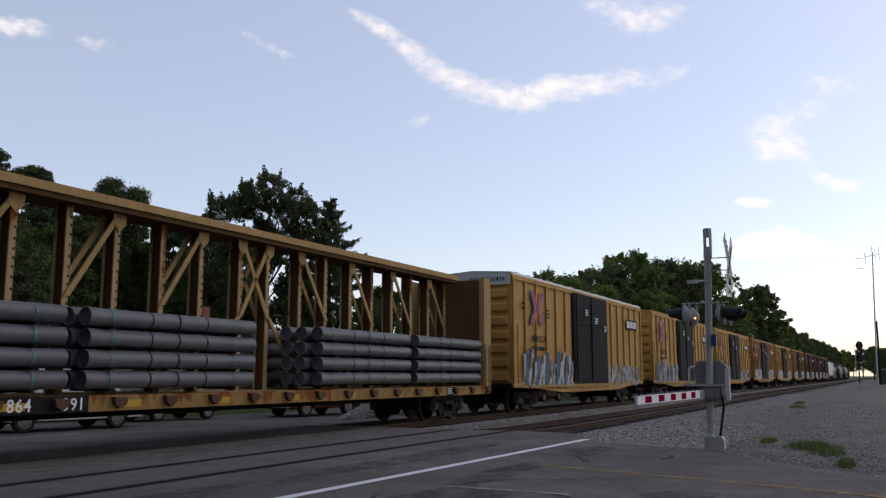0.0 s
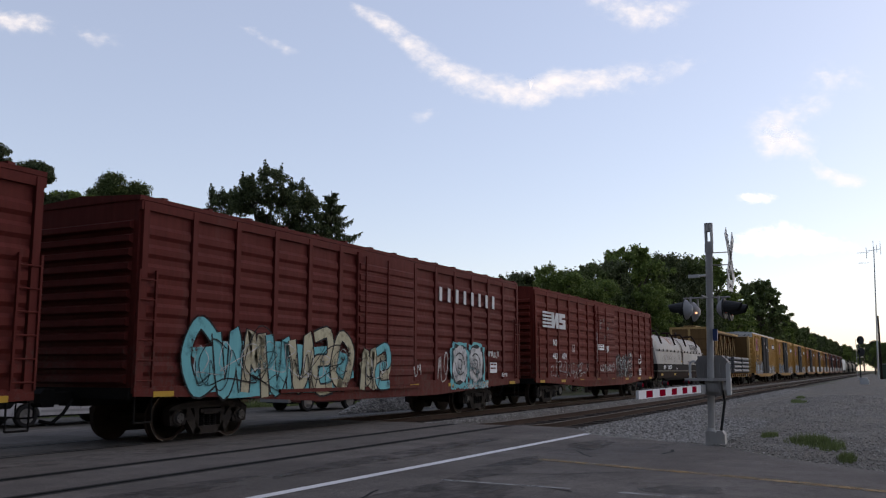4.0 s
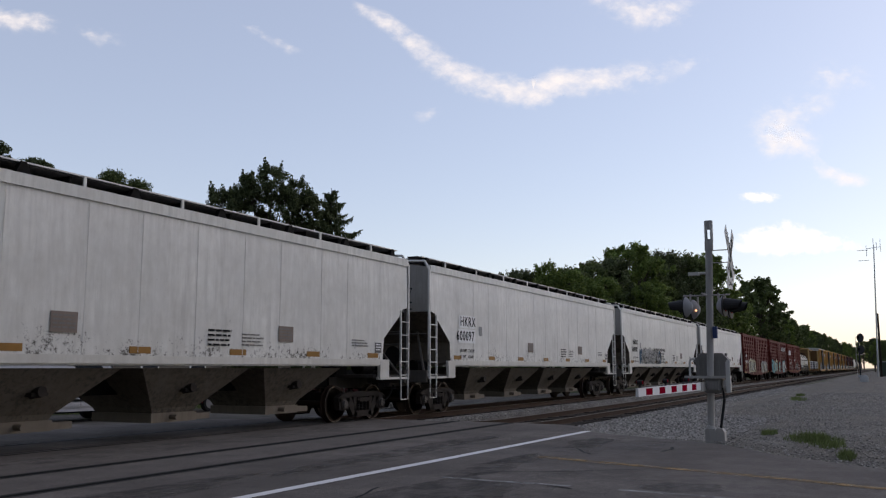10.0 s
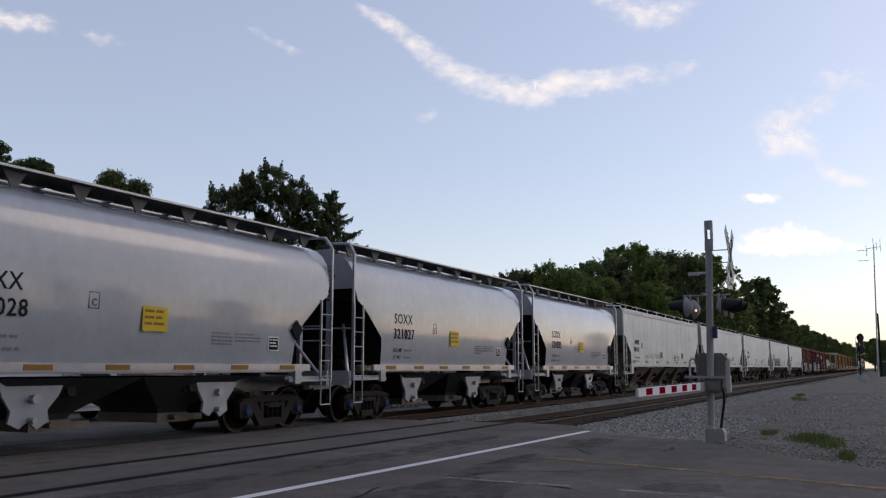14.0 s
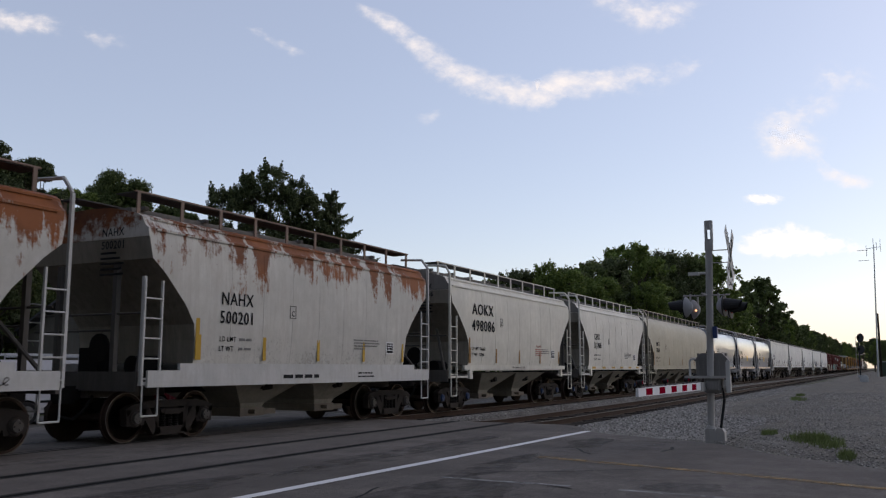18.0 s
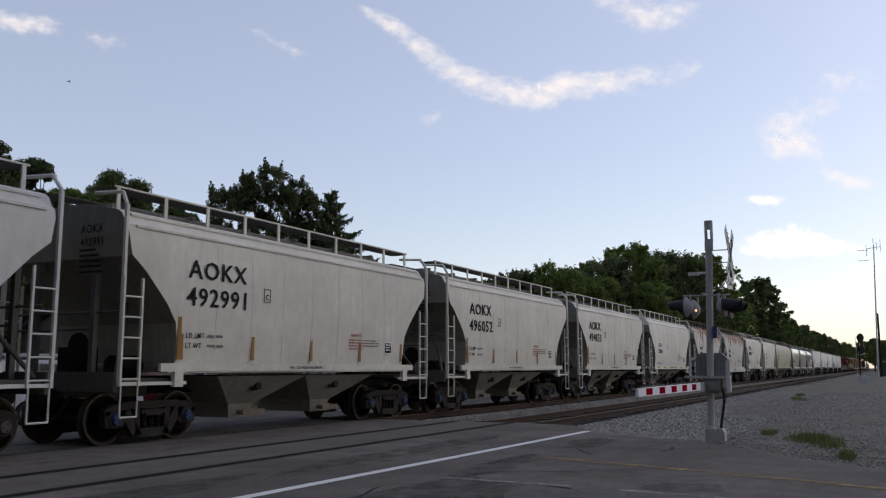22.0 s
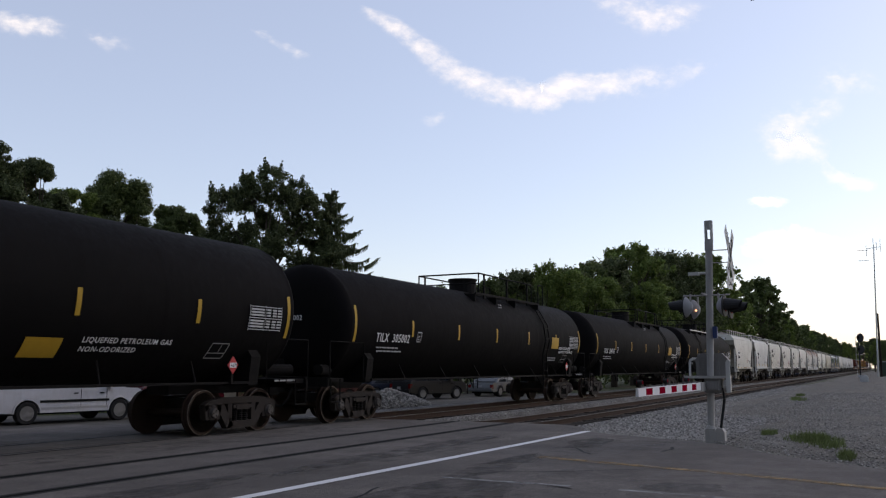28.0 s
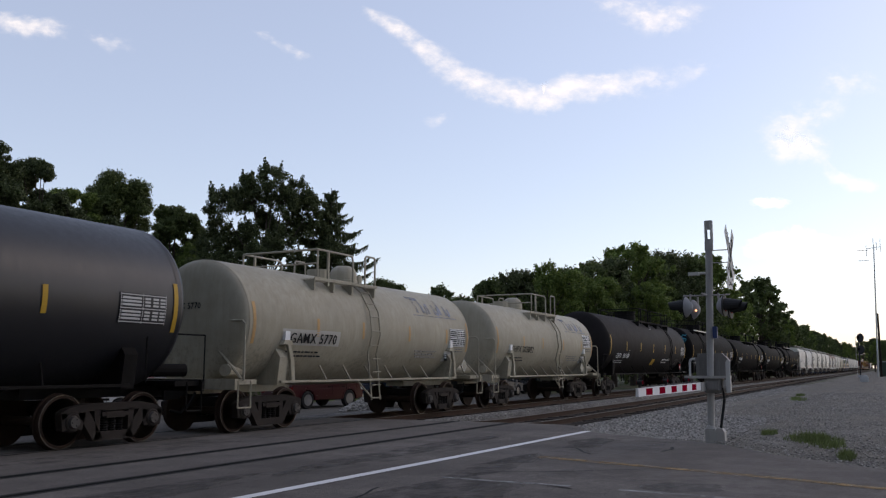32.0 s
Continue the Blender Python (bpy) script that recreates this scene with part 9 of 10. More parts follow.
def vehicle(name, label, at, kind, body, L=4.7, W=1.85, H=1.7, base=2.75, r=0.36):
    """Front towards +x. kind: van, suv, pickup or sedan."""
    ob = thing(name, label, "van" if kind == "van" else ("pickup truck" if kind == "pickup" else "car"), "vehicles in the lot", at=at)
    f, b, hw = L / 2, -L / 2, W / 2
    xf, xr = base / 2 + 0.05, -base / 2 + 0.05
    belt = {"van": 1.15, "suv": 1.05, "pickup": 1.12, "sedan": 0.92}[kind]
    hood = {"van": 1.15, "suv": 1.02, "pickup": 1.10, "sedan": 0.86}[kind]
    gc = {"van": 0.32, "suv": 0.30, "pickup": 0.36, "sedan": 0.24}[kind]

    def arch(x):
        return [(x + (r + 0.07) * math.cos(a), max(gc, r + (r + 0.07) * math.sin(a))) for a in [math.pi - k * math.pi / 8 for k in range(9)]]
    low = [(b + 0.05, gc + 0.1)] + arch(xr) + arch(xf) + [(f - 0.06, gc + 0.08)]
    prof = low + [(f, 0.62), (f - 0.06, hood - 0.12), (f - 0.25, hood), ({"van": f - 0.75, "suv": f - 1.25, "pickup": f - 1.4, "sedan": f - 1.35}[kind], belt + 0.02), (b + 0.05, belt), (b, belt - 0.25), (b - 0.02, 0.55)]
    s = Shape()
    n = len(prof)
    s.rings([[(x, y * (1 if z < 0.95 else 0.985), z) for x, z in prof] for y in (-hw, hw)])
    part("body", s, body, ob)
    wellm = plain("wheel_well_black", (0.012, 0.012, 0.012), 0.9, 0, 0.2, 3, 0)
    part("underbody", Shape().box(b + 0.2, f - 0.3, -hw + 0.12, hw - 0.12, gc, gc + 0.28), wellm, ob)
    roofs = {"van": [(b + 0.02, belt), (b + 0.10, H - 0.05), (b + 0.3, H), (f - 1.75, H), (f - 1.5, H - 0.06), (f - 0.75, belt)],
             "suv": [(b + 0.06, belt), (b + 0.38, H - 0.06), (b + 0.7, H), (0.35, H), (0.6, H - 0.05), (f - 1.25, belt)],
             "pickup": [(-0.45, belt), (-0.35, H - 0.06), (-0.2, H), (0.75, H), (0.95, H - 0.05), (f - 1.4, belt)],
             "sedan": [(b + 0.55, belt), (b + 1.15, H - 0.05), (b + 1.4, H), (0.35, H), (0.6, H - 0.05), (f - 1.35, belt)]}[kind]
    zb, zt = belt, H
    taper = lambda z: hw * (0.985 - 0.14 * (z - zb) / (zt - zb))
    c = Shape().rings([[(x, sg * taper(z), z) for x, z in roofs] for sg in (-1, 1)])
    part("cabin", c, body, ob)
    x0, x1 = roofs[0][0] + 0.25, roofs[-1][0] - 0.1
    xa, xb2 = roofs[2][0], roofs[3][0]
    z0, z1 = belt + 0.05, H - 0.12
    for sg in (-1, 1):
        cuts = 3 if kind in ("van", "suv") else 2
        for k in range(cuts):
            u0, u1 = k / cuts + 0.02, (k + 1) / cuts - 0.02
            q = [(x0 + (x1 - x0) * u0, z0), (x0 + (x1 - x0) * u1, z0), (xa + (xb2 - xa) * u1, z1), (xa + (xb2 - xa) * u0, z1)]
            if kind == "van" and k < 2:
                continue
            part("side_window", Shape().add([(x, sg * (taper(z) + 0.006), z) for x, z in q], [(0, 1, 2, 3)] if sg < 0 else [(3, 2, 1, 0)]), CARGLASS, ob)
        for x in ((0.25, 1.25) if kind != "sedan" else (0.1, 1.0)):
            part("door_seam", Shape().box(x - 0.008, x + 0.008, sg * hw - 0.004, sg * hw + 0.004, gc + 0.2, belt), wellm, ob)
            part("door_handle", Shape().box(x - 0.28, x - 0.12, sg * (hw + 0.01) - 0.012, sg * (hw + 0.01) + 0.012, belt - 0.16, belt - 0.12), BLACK, ob)
        part("side_mirror", Shape().box(f - 1.55, f - 1.35, min(sg * hw, sg * (hw + 0.18)), max(sg * hw, sg * (hw + 0.18)), belt + 0.02, belt + 0.18), body, ob)
        part("tail_lamp", Shape().box(b - 0.03, b + 0.12, sg * (hw - 0.10) - 0.10, sg * (hw - 0.10) + 0.11, belt - 0.38, belt - 0.12), REDL, ob)
        part("head_lamp", Shape().box(f - 0.16, f + 0.0, sg * (hw - 0.16) - 0.15, sg * (hw - 0.16) + 0.165, hood - 0.30, hood - 0.14), WHL, ob)
        part("sill_trim", Shape().box(xr + r + 0.1, xf - r - 0.1, sg * hw - 0.012, sg * hw + 0.012, gc + 0.16, gc + 0.24), GALV if kind == "van" else body, ob)
    part("windscreen", Shape().add([(roofs[-2][0] + 0.06, -taper(H) + 0.1, H - 0.08), (roofs[-2][0] + 0.06, taper(H) - 0.1, H - 0.08), (roofs[-1][0] + 0.012, hw * 0.9, belt + 0.06), (roofs[-1][0] + 0.012, -hw * 0.9, belt + 0.06)], [(0, 1, 2, 3)]), CARGLASS, ob)
    part("rear_window", Shape().add([(roofs[0][0] - 0.01, -hw * 0.82, belt + 0.08), (roofs[0][0] - 0.01, hw * 0.82, belt + 0.08), (roofs[1][0] - 0.02, taper(H) - 0.16, H - 0.14), (roofs[1][0] - 0.02, -taper(H) + 0.16, H - 0.14)], [(0, 3, 2, 1)]), CARGLASS, ob)
    if kind == "van":         # dark moulding along the side
        for sg in (-1, 1):
            part("side_moulding", Shape().box(xr + r + 0.06, xf - r - 0.06, sg * hw - 0.022, sg * hw + 0.022, 0.72, 0.80), wellm, ob, "dark side moulding")
    for sg in (-1, 1):        # rounded lips over the wheels
        for x in (xr, xf):
            lip = [(x + q * math.cos(a), r + q * math.sin(a)) for q, a in [(r + 0.12, k * math.pi / 10) for k in range(11)] + [(r + 0.065, math.pi - k * math.pi / 10) for k in range(11)]]
            part("wheel_arch", Shape().prism_y(lip, sg * hw - 0.03, sg * hw + 0.03), body, ob)
    chrome = RIMM if kind in ("pickup", "van") else body
    part("rear_bumper", Shape().box(b - 0.12, b + 0.05, -hw * 0.97, hw * 0.97, 0.42, 0.60), chrome, ob)
    part("front_bumper", Shape().box(f - 0.1, f + 0.08, -hw * 0.97, hw * 0.97, 0.36, 0.58), chrome, ob)
    part("number_plate", Shape().box(b - 0.135, b - 0.12, -0.15, 0.15, 0.62, 0.77), FADED_LINE, ob, "pale number plate")
    if kind == "pickup":
        part("cargo_bed", Shape().box(b + 0.1, -0.5, -hw + 0.12, hw - 0.12, belt - 0.02, belt + 0.012), wellm, ob)
    for x in (xr, xf):
        for sg in (-1, 1):
            road_wheel(ob, x, sg * (hw - 0.10), r, sg)
    return ob


def parked(name, label, xa, ya, xb, yb, kind, body, **kw):
    """A vehicle whose near wheels stand at the two given places; its front points from a to b."""
    turn = math.atan2(yb - ya, xb - xa)
    W = kw.get("W", 1.85)
    mx, my = (xa + xb) / 2 - (W / 2 - 0.11) * math.sin(turn), (ya + yb) / 2 + (W / 2 - 0.11) * math.cos(turn)
    base = math.hypot(xb - xa, yb - ya)
    return vehicle(name, label, pose(mx, my, ground_z(mx, my) + 0.02, 0, 0, math.degrees(turn)), kind, body, base=base, **kw)


WHITEC = paint("white_van_paint", (0.56, 0.56, 0.58), 0.35, 0.3, (0.2, 0.19, 0.17), spec=0.3)
REDC = paint("dark_red_car_paint", (0.060, 0.003, 0.007), 0.25, 0.1, (0.012, 0.004, 0.004), spec=0.35)
MAROON = paint("maroon_car_paint", (0.040, 0.002, 0.005), 0.3, 0.05, (0.012, 0.004, 0.004), spec=0.3)
BLUEC = paint("dark_blue_car_paint", (0.018, 0.026, 0.045), 0.35, 0.2, (0.03, 0.03, 0.03), spec=0.35)
BLACKC = paint("black_car_paint", (0.010, 0.010, 0.011), 0.35, 0.2, (0.03, 0.03, 0.03), spec=0.35)
SILVERC = paint("silver_car_paint", (0.16, 0.165, 0.17), 0.35, 0.2, (0.1, 0.1, 0.1), metal=0.3)
van = parked("van", "white work van parked on the gravel lot", 19.62, 25.62, 23.05, 25.1, "van", WHITEC, L=5.6, W=2.0, H=2.15, r=0.38)
part("side_lettering", Shape().box(-0.50, 0.42, -0.925, -0.905, 1.74, 1.86), BLUEC, van, "dark blue bar in place of a name")
lettering("PAINTING", BLUEC, van, -0.48, 1.54, -0.935, 0.135, squeeze=1.0)
for x in (-1.6, 0.2):
    part("roof_rack", Shape().pipe([(x, -0.80, 2.10), (x, -0.80, 2.26), (x, 0.80, 2.26), (x, 0.80, 2.10)], 0.025), GALV, van)
for y in (-0.35, 0.1):
    part("roof_ladder", Shape().box(-2.2, 0.7, y - 0.03, y + 0.03, 2.29, 2.37), GALV, van, "aluminium ladder rail on the roof rack")
parked("suv", "dark red sport utility car parked on the gravel lot", 26.6, 26.65, 29.29, 26.45, "suv", REDC, L=4.5, W=1.85, H=1.72)
parked("pickup_truck", "maroon pickup truck parked on the gravel lot", 32.93, 23.89, 35.75, 23.46, "pickup", MAROON, L=4.9, W=1.9, H=1.8, r=0.40)
parked("parked_car", "dark blue sedan parked by the trees", 44.4, 27.2, 46.9, 26.4, "sedan", BLUEC, L=4.6, W=1.8, H=1.45)
parked("parked_suv", "black sport utility car parked beside the track", 45.19, 24.51, 47.84, 23.6, "suv", BLACKC, L=4.6, W=1.85, H=1.75)
parked("parked_car", "grey sedan parked beside the track", 52.9, 22.9, 55.5, 22.7, "sedan", SILVERC, L=4.6, W=1.8, H=1.45)
parked("parked_car", "black sedan parked beside the track", 58.9, 22.0, 61.5, 21.8, "sedan", BLACKC, L=4.6, W=1.8, H=1.45)
gate = thing("garden_gate", "small white-painted wooden gate by the lot", "gate", at=pose(45.2, 28.9, -0.5, 0, 0, -30))
for k in range(4):
    part("gate_bar", Shape().box(-0.7 + k * 0.42, -0.6 + k * 0.42, -0.03, 0.03, 0, 1.15), MARK_W, gate)
for z in (0.2, 0.65, 1.05):
    part("gate_rail", Shape().box(-0.7, 0.76, -0.05, -0.03, z - 0.05, z + 0.05), MARK_W, gate)
fence = thing("wire_fence", "grey post fence along the far lot", "fence", at=pose(48, 27.6, -0.5, 0, 0, -4))
for k in range(12):
    part("fence_post", Shape().cyl((k * 2.2, 0, 0), (k * 2.2, 0, 1.3), 0.04, 8), TIE, fence)
for z in (0.35, 0.75, 1.15):
    part("fence_rail", Shape().cyl((0, 0, z), (24.2, 0, z), 0.025, 6), TIE, fence)

# ---- level-crossing signal and gate ----
def crossing_signal():
    ALU = paint("dull_aluminium_mast", (0.42, 0.41, 0.395), 0.6, 0.8, (0.20, 0.18, 0.16), 1, 0, 0.15)
    DARKM = paint("black_signal_paint", (0.02, 0.02, 0.021), 0.6, 0.2, (0.06, 0.06, 0.06), 0)
    BACKM = paint("pale_grey_lamp_back", (0.33, 0.33, 0.34), 0.6, 0.4, (0.15, 0.14, 0.13))
    SIGNW = paint("weathered_white_sign", (0.58, 0.58, 0.57), 0.6, 0.35, (0.3, 0.29, 0.27))
    RED = plain("red_reflective_sheeting", (0.26, 0.004, 0.018), 0.95, 0, 0.25, 5, 0, spec=0.0)
    BAND = plain("white_reflective_sheeting", (0.74, 0.74, 0.75), 0.9, 0, 0.12, 6, 0, spec=0.05)
    CAST = paint("stained_cast_iron", (0.24, 0.232, 0.225), 0.65, 0.7, (0.08, 0.07, 0.062), 1, 0, 0.1)
    ob = thing("crossing_signal", "grey level-crossing mast with crossbuck, lamps and lowered gate", "crossing signal", at=pose(16.97, 3.03, 0))
    top = (0.055, -0.107, 4.14)
    part("mast", Shape().cyl((0, 0, -0.12), (0.048, -0.093, 3.64), 0.066, 18), ALU, ob, "dull aluminium mast", smooth=40)
    part("mast_collar", Shape().cyl((0.048, -0.093, 3.60), (0.051, -0.098, 3.78), 0.080, 18), ALU, ob, smooth=40)
    head = Shape()           # the open head: a tube with a slot on two sides
    for z0, z1, gaps in ((3.78, 3.82, ()), (3.82, 4.02, (155, 205)), (4.02, 4.18, ())):
        for k in range(36):
            a0, a1 = k * 10, k * 10 + 10
            if gaps and (gaps[0] <= a0 < gaps[1] or a0 >= gaps[0] + 180 or a0 < gaps[1] - 180):
                continue
            ring = [(0.053 + q * math.cos(radians(a)), -0.102 + q * math.sin(radians(a))) for q, a in ((0.080, a0), (0.080, a1), (0.068, a1), (0.068, a0))]
            head.rings([[(px, py, z) for px, py in ring] for z in (z0, z1)])
    part("mast_head", head, ALU, ob, "open tube head with a slot")
    base = part("junction_base", Shape().box(-0.09, 0.09, -0.09, 0.09, -0.13, 0.24).cyl((0, 0, 0.24), (0, 0, 0.30), 0.095, 16, 0.07), ALU, ob)
    part("base_box", Shape().prism_x([(-0.26, -0.1), (-0.09, -0.1), (-0.09, 0.20), (-0.13, 0.26), (-0.22, 0.25), (-0.26, 0.19)], -0.10, 0.12), ALU, base)
    part("cable", Shape().pipe([(0.02, -0.18, 0.24), (0.02, -0.23, 0.55), (0.02, -0.27, 0.8), (0.02, -0.24, 1.0)], 0.025, 8), DARKM, ob, "black cable")
    # crossbuck: two crossed boards, facing the road
    xb = part("crossbuck", Shape().cyl((0.03, -0.06, 3.60), (0.06, -0.46, 3.60), 0.010, 8).cyl((0.03, -0.06, 3.36), (0.06, -0.46, 3.36), 0.010, 8), ALU, ob, "crossed white boards")
    for a in (48, -48):
        c, s = math.cos(radians(a)), math.sin(radians(a))
        w, ln = 0.115, 0.60
        p = [(-ln * c - w * s, -ln * s + w * c), (-ln * c + w * s, -ln * s - w * c), (ln * c + w * s, ln * s - w * c), (ln * c - w * s, ln * s + w * c)]
        bd = part("sign_board", Shape().prism_y([(x + 0.1, z + 3.52) for x, z in p], -0.47 - (0.012 if a > 0 else 0), -0.46 - (0.012 if a > 0 else 0)), SIGNW, xb)
    for txt, a in (("RAILROAD", 48), ("CROSSING", -48)):
        t = lettering(txt, MARK_K, xb, 0, 0, 0, 0.11)
        t.matrix_basis = Matrix.Translation((0.1, -0.488, 3.52)) @ Euler((0, radians(-a), 0)).to_matrix().to_4x4() @ Matrix.Translation((-0.5, 0, -0.05)) @ Euler((radians(90), 0, 0)).to_matrix().to_4x4() @ Matrix.Scale(0.12, 4)
    tp = part("tracks_plate", Shape().box(-0.22, 0.42, -0.45, -0.44, 2.86, 3.07), SIGNW, ob, "white plate with the number of tracks")
    lettering("2", MARK_K, tp, -0.10, 2.90, -0.456, 0.12)
    lettering("TRACKS", MARK_K, tp, 0.02, 2.92, -0.456, 0.07)
    part("side_bracket", Shape().cyl((0.04, -0.05, 3.17), (0.0, 0.30, 3.16), 0.022, 8).box(-0.05, 0.05, 0.10, 0.30, 3.13, 3.19), SIGNW, ob)
    # lamps: a cross arm and two back-to-back pairs
    part("lamp_arm", Shape().cyl((-0.5, -0.03, 2.74), (0.55, -0.03, 2.74), 0.016, 10).cyl((0, -0.45, 2.74), (0, 0.42, 2.74), 0.014, 10), ALU, ob)
    glow = plain("lit_amber_lens", (1.0, 0.55, 0.30), 0.3, 0, 0.0, 1, 0, 1.3)
    redlens = plain("red_lens", (0.30, 0.02, 0.02), 0.2, 0, 0.1, 3, 0)
    for x in (-0.36, 0.36):
        for sg, y, turn in ((-1, -0.40, -5), (1, 0.31, -5)):
            at = pose(x, y, 2.50, 0, 0, turn)
            lamp = part("flashing_lamp", Shape().wheel_y(0, 0, 0, 0, [(-0.010, 0.0001), (-0.010, 0.195), (0.010, 0.195), (0.010, 0.0001)], 26), DARKM, ob, "round lamp backing with a hood", at=at, smooth=30)
            part("lamp_housing", Shape().wheel_y(0, 0, 0, 0, [(-sg * 0.012, 0.19), (-sg * 0.03, 0.185), (-sg * 0.09, 0.12), (-sg * 0.13, 0.07), (-sg * 0.13, 0.0001)], 20), BACKM, lamp, "pale grey lamp back", smooth=50)
            part("lamp_lens", Shape().wheel_y(0, 0, 0, 0, [(sg * 0.018, 0.0001), (sg * 0.018, 0.10), (sg * 0.03, 0.09), (sg * 0.04, 0.0001)], 16), redlens, lamp)
            h = Shape()
            n = 15
            arc = [radians(-35 + 250 * k / (n - 1)) for k in range(n)]
            outer = [(0.13 * math.cos(a), 0.13 * math.sin(a)) for a in arc]
            rows = [[(px * 1.15, sg * 0.012, pz * 1.15) for px, pz in outer], [(px * 0.72, sg * (0.24 + 0.08 * (pz + 0.13) / 0.26), pz * 0.72 + 0.01) for px, pz in outer]]
            inner = [[(px * 0.95, yy, pz * 0.95) for px, yy, pz in r] for r in rows]
            h.add(rows[0] + rows[1], [(k, k + 1, n + k + 1, n + k) for k in range(n - 1)])
            h.add(inner[0] + inner[1], [(n + k, n + k + 1, k + 1, k) for k in range(n - 1)])
            part("lamp_hood", h, DARKM, lamp)
            part("lamp_bracket", Shape().cyl((0, -sg * 0.1, 0), (0, -sg * 0.1, 0.24), 0.02, 8), ALU, lamp)
    part("side_light", Shape().cyl((0.20, 0.22, 2.47), (0.26, 0.23, 2.47), 0.019, 12), glow, ob, "small lit amber side light")
    part("blue_notice", Shape().box(-0.09, 0.0, -0.20, -0.12, 1.92, 2.14), plain("blue_notice_enamel", (0.035, 0.06, 0.16), 0.5, 0, 0.15), ob, "small blue notice plate")
    # gate mechanism
    mech = part("gate_mechanism", Shape().box(-0.16, 0.36, -0.36, 0.42, 1.17, 1.215), ALU, ob, "grey cast gate mechanism on a shelf")
    case = Shape().prism_x([(-0.33, 1.215), (0.24, 1.215), (0.25, 1.53), (0.20, 1.60), (-0.28, 1.60), (-0.34, 1.53)], 0.09, 0.34)
    case.box(0.07, 0.36, -0.36, 0.27, 1.49, 1.525)
    for yy in (-0.30, -0.17, 0.13, 0.21):
        case.box(0.075, 0.10, yy - 0.02, yy + 0.02, 1.24, 1.49)
        case.cyl((0.2, yy, 1.59), (0.2, yy, 1.64), 0.025, 8)
    part("mechanism_case", case, CAST, mech, "stained cast-iron gate machine")
    part("mechanism_lid", Shape().prism_x([(-0.27, 1.60), (0.19, 1.60), (0.15, 1.645), (-0.23, 1.645)], 0.12, 0.31), CAST, mech)
    part("conduit", Shape().pipe([(0.02, 0.24, 1.54), (0.0, 0.31, 1.53), (0.0, 0.34, 1.48), (0.0, 0.34, 1.22)], 0.022, 8), SIGNW, mech, "pale bent conduit")
    part("mechanism_base", Shape().box(-0.12, 0.26, -0.24, 0.06, 0.90, 1.17).box(-0.16, -0.12, -0.20, 0.02, 0.96, 1.12), CAST, mech)
    for yy, h in ((-0.375, 1.53), (-0.325, 1.22)):
        part("counterweight_arm", Shape().prism_x([(yy - 0.045, 0.92), (yy + 0.03, 0.90), (yy + 0.035, 1.10), (yy + 0.03, h - 0.06), (yy - 0.01, h), (yy - 0.045, h - 0.04)], -0.19 if h > 1.3 else 0.2, -0.15 if h > 1.3 else 0.24), SIGNW, mech)
    part("counterweight", Shape().wheel_y(-0.02, 1.03, 0, 0, [(-0.40, 0.0001), (-0.40, 0.12), (-0.28, 0.12), (-0.28, 0.0001)], 16), ALU, mech)
    # the lowered gate arm, banded red and white
    y0 = 0.07
    arm = part("gate_arm", Shape().box(-0.55, 0.02, y0 - 0.035, y0 + 0.035, 0.94, 1.10), ALU, ob, "lowered gate arm banded red and white")
    n = 11
    x0, x1 = -0.55, -5.02
    for k in range(n):
        a, b2 = x0 + (x1 - x0) * k / n, x0 + (x1 - x0) * (k + 1) / n
        h = 0.070 - 0.012 * k / n
        part("gate_band", Shape().box(b2, a, y0 - 0.02, y0 + 0.02, 1.03 - h, 1.03 + h), BAND, arm)
        if k % 2:
            part("red_patch", Shape().box(b2 + 0.02, a - 0.02, y0 - 0.024, y0 + 0.024, 1.03 - h * 0.78, 1.03 + h * 0.78), RED, arm, "red reflective patch")
    for x in (-4.85, -3.3, -1.7):
        part("gate_lamp", Shape().cyl((x, y0, 1.09), (x, y0, 1.15), 0.018, 8).cyl((x, y0 - 0.035, 1.165), (x, y0 + 0.035, 1.165), 0.034, 12), DARKM, arm)
        part("red_lens", Shape().cyl((x, y0 - 0.042, 1.165), (x, y0 + 0.042, 1.165), 0.026, 12), RED, arm, "small red gate lamp lens")
    part("arm_wire", Shape().cyl((-0.5, y0, 1.12), (-4.9, y0, 1.10), 0.008, 5), DARKM, arm)
    return ob


crossing_signal()


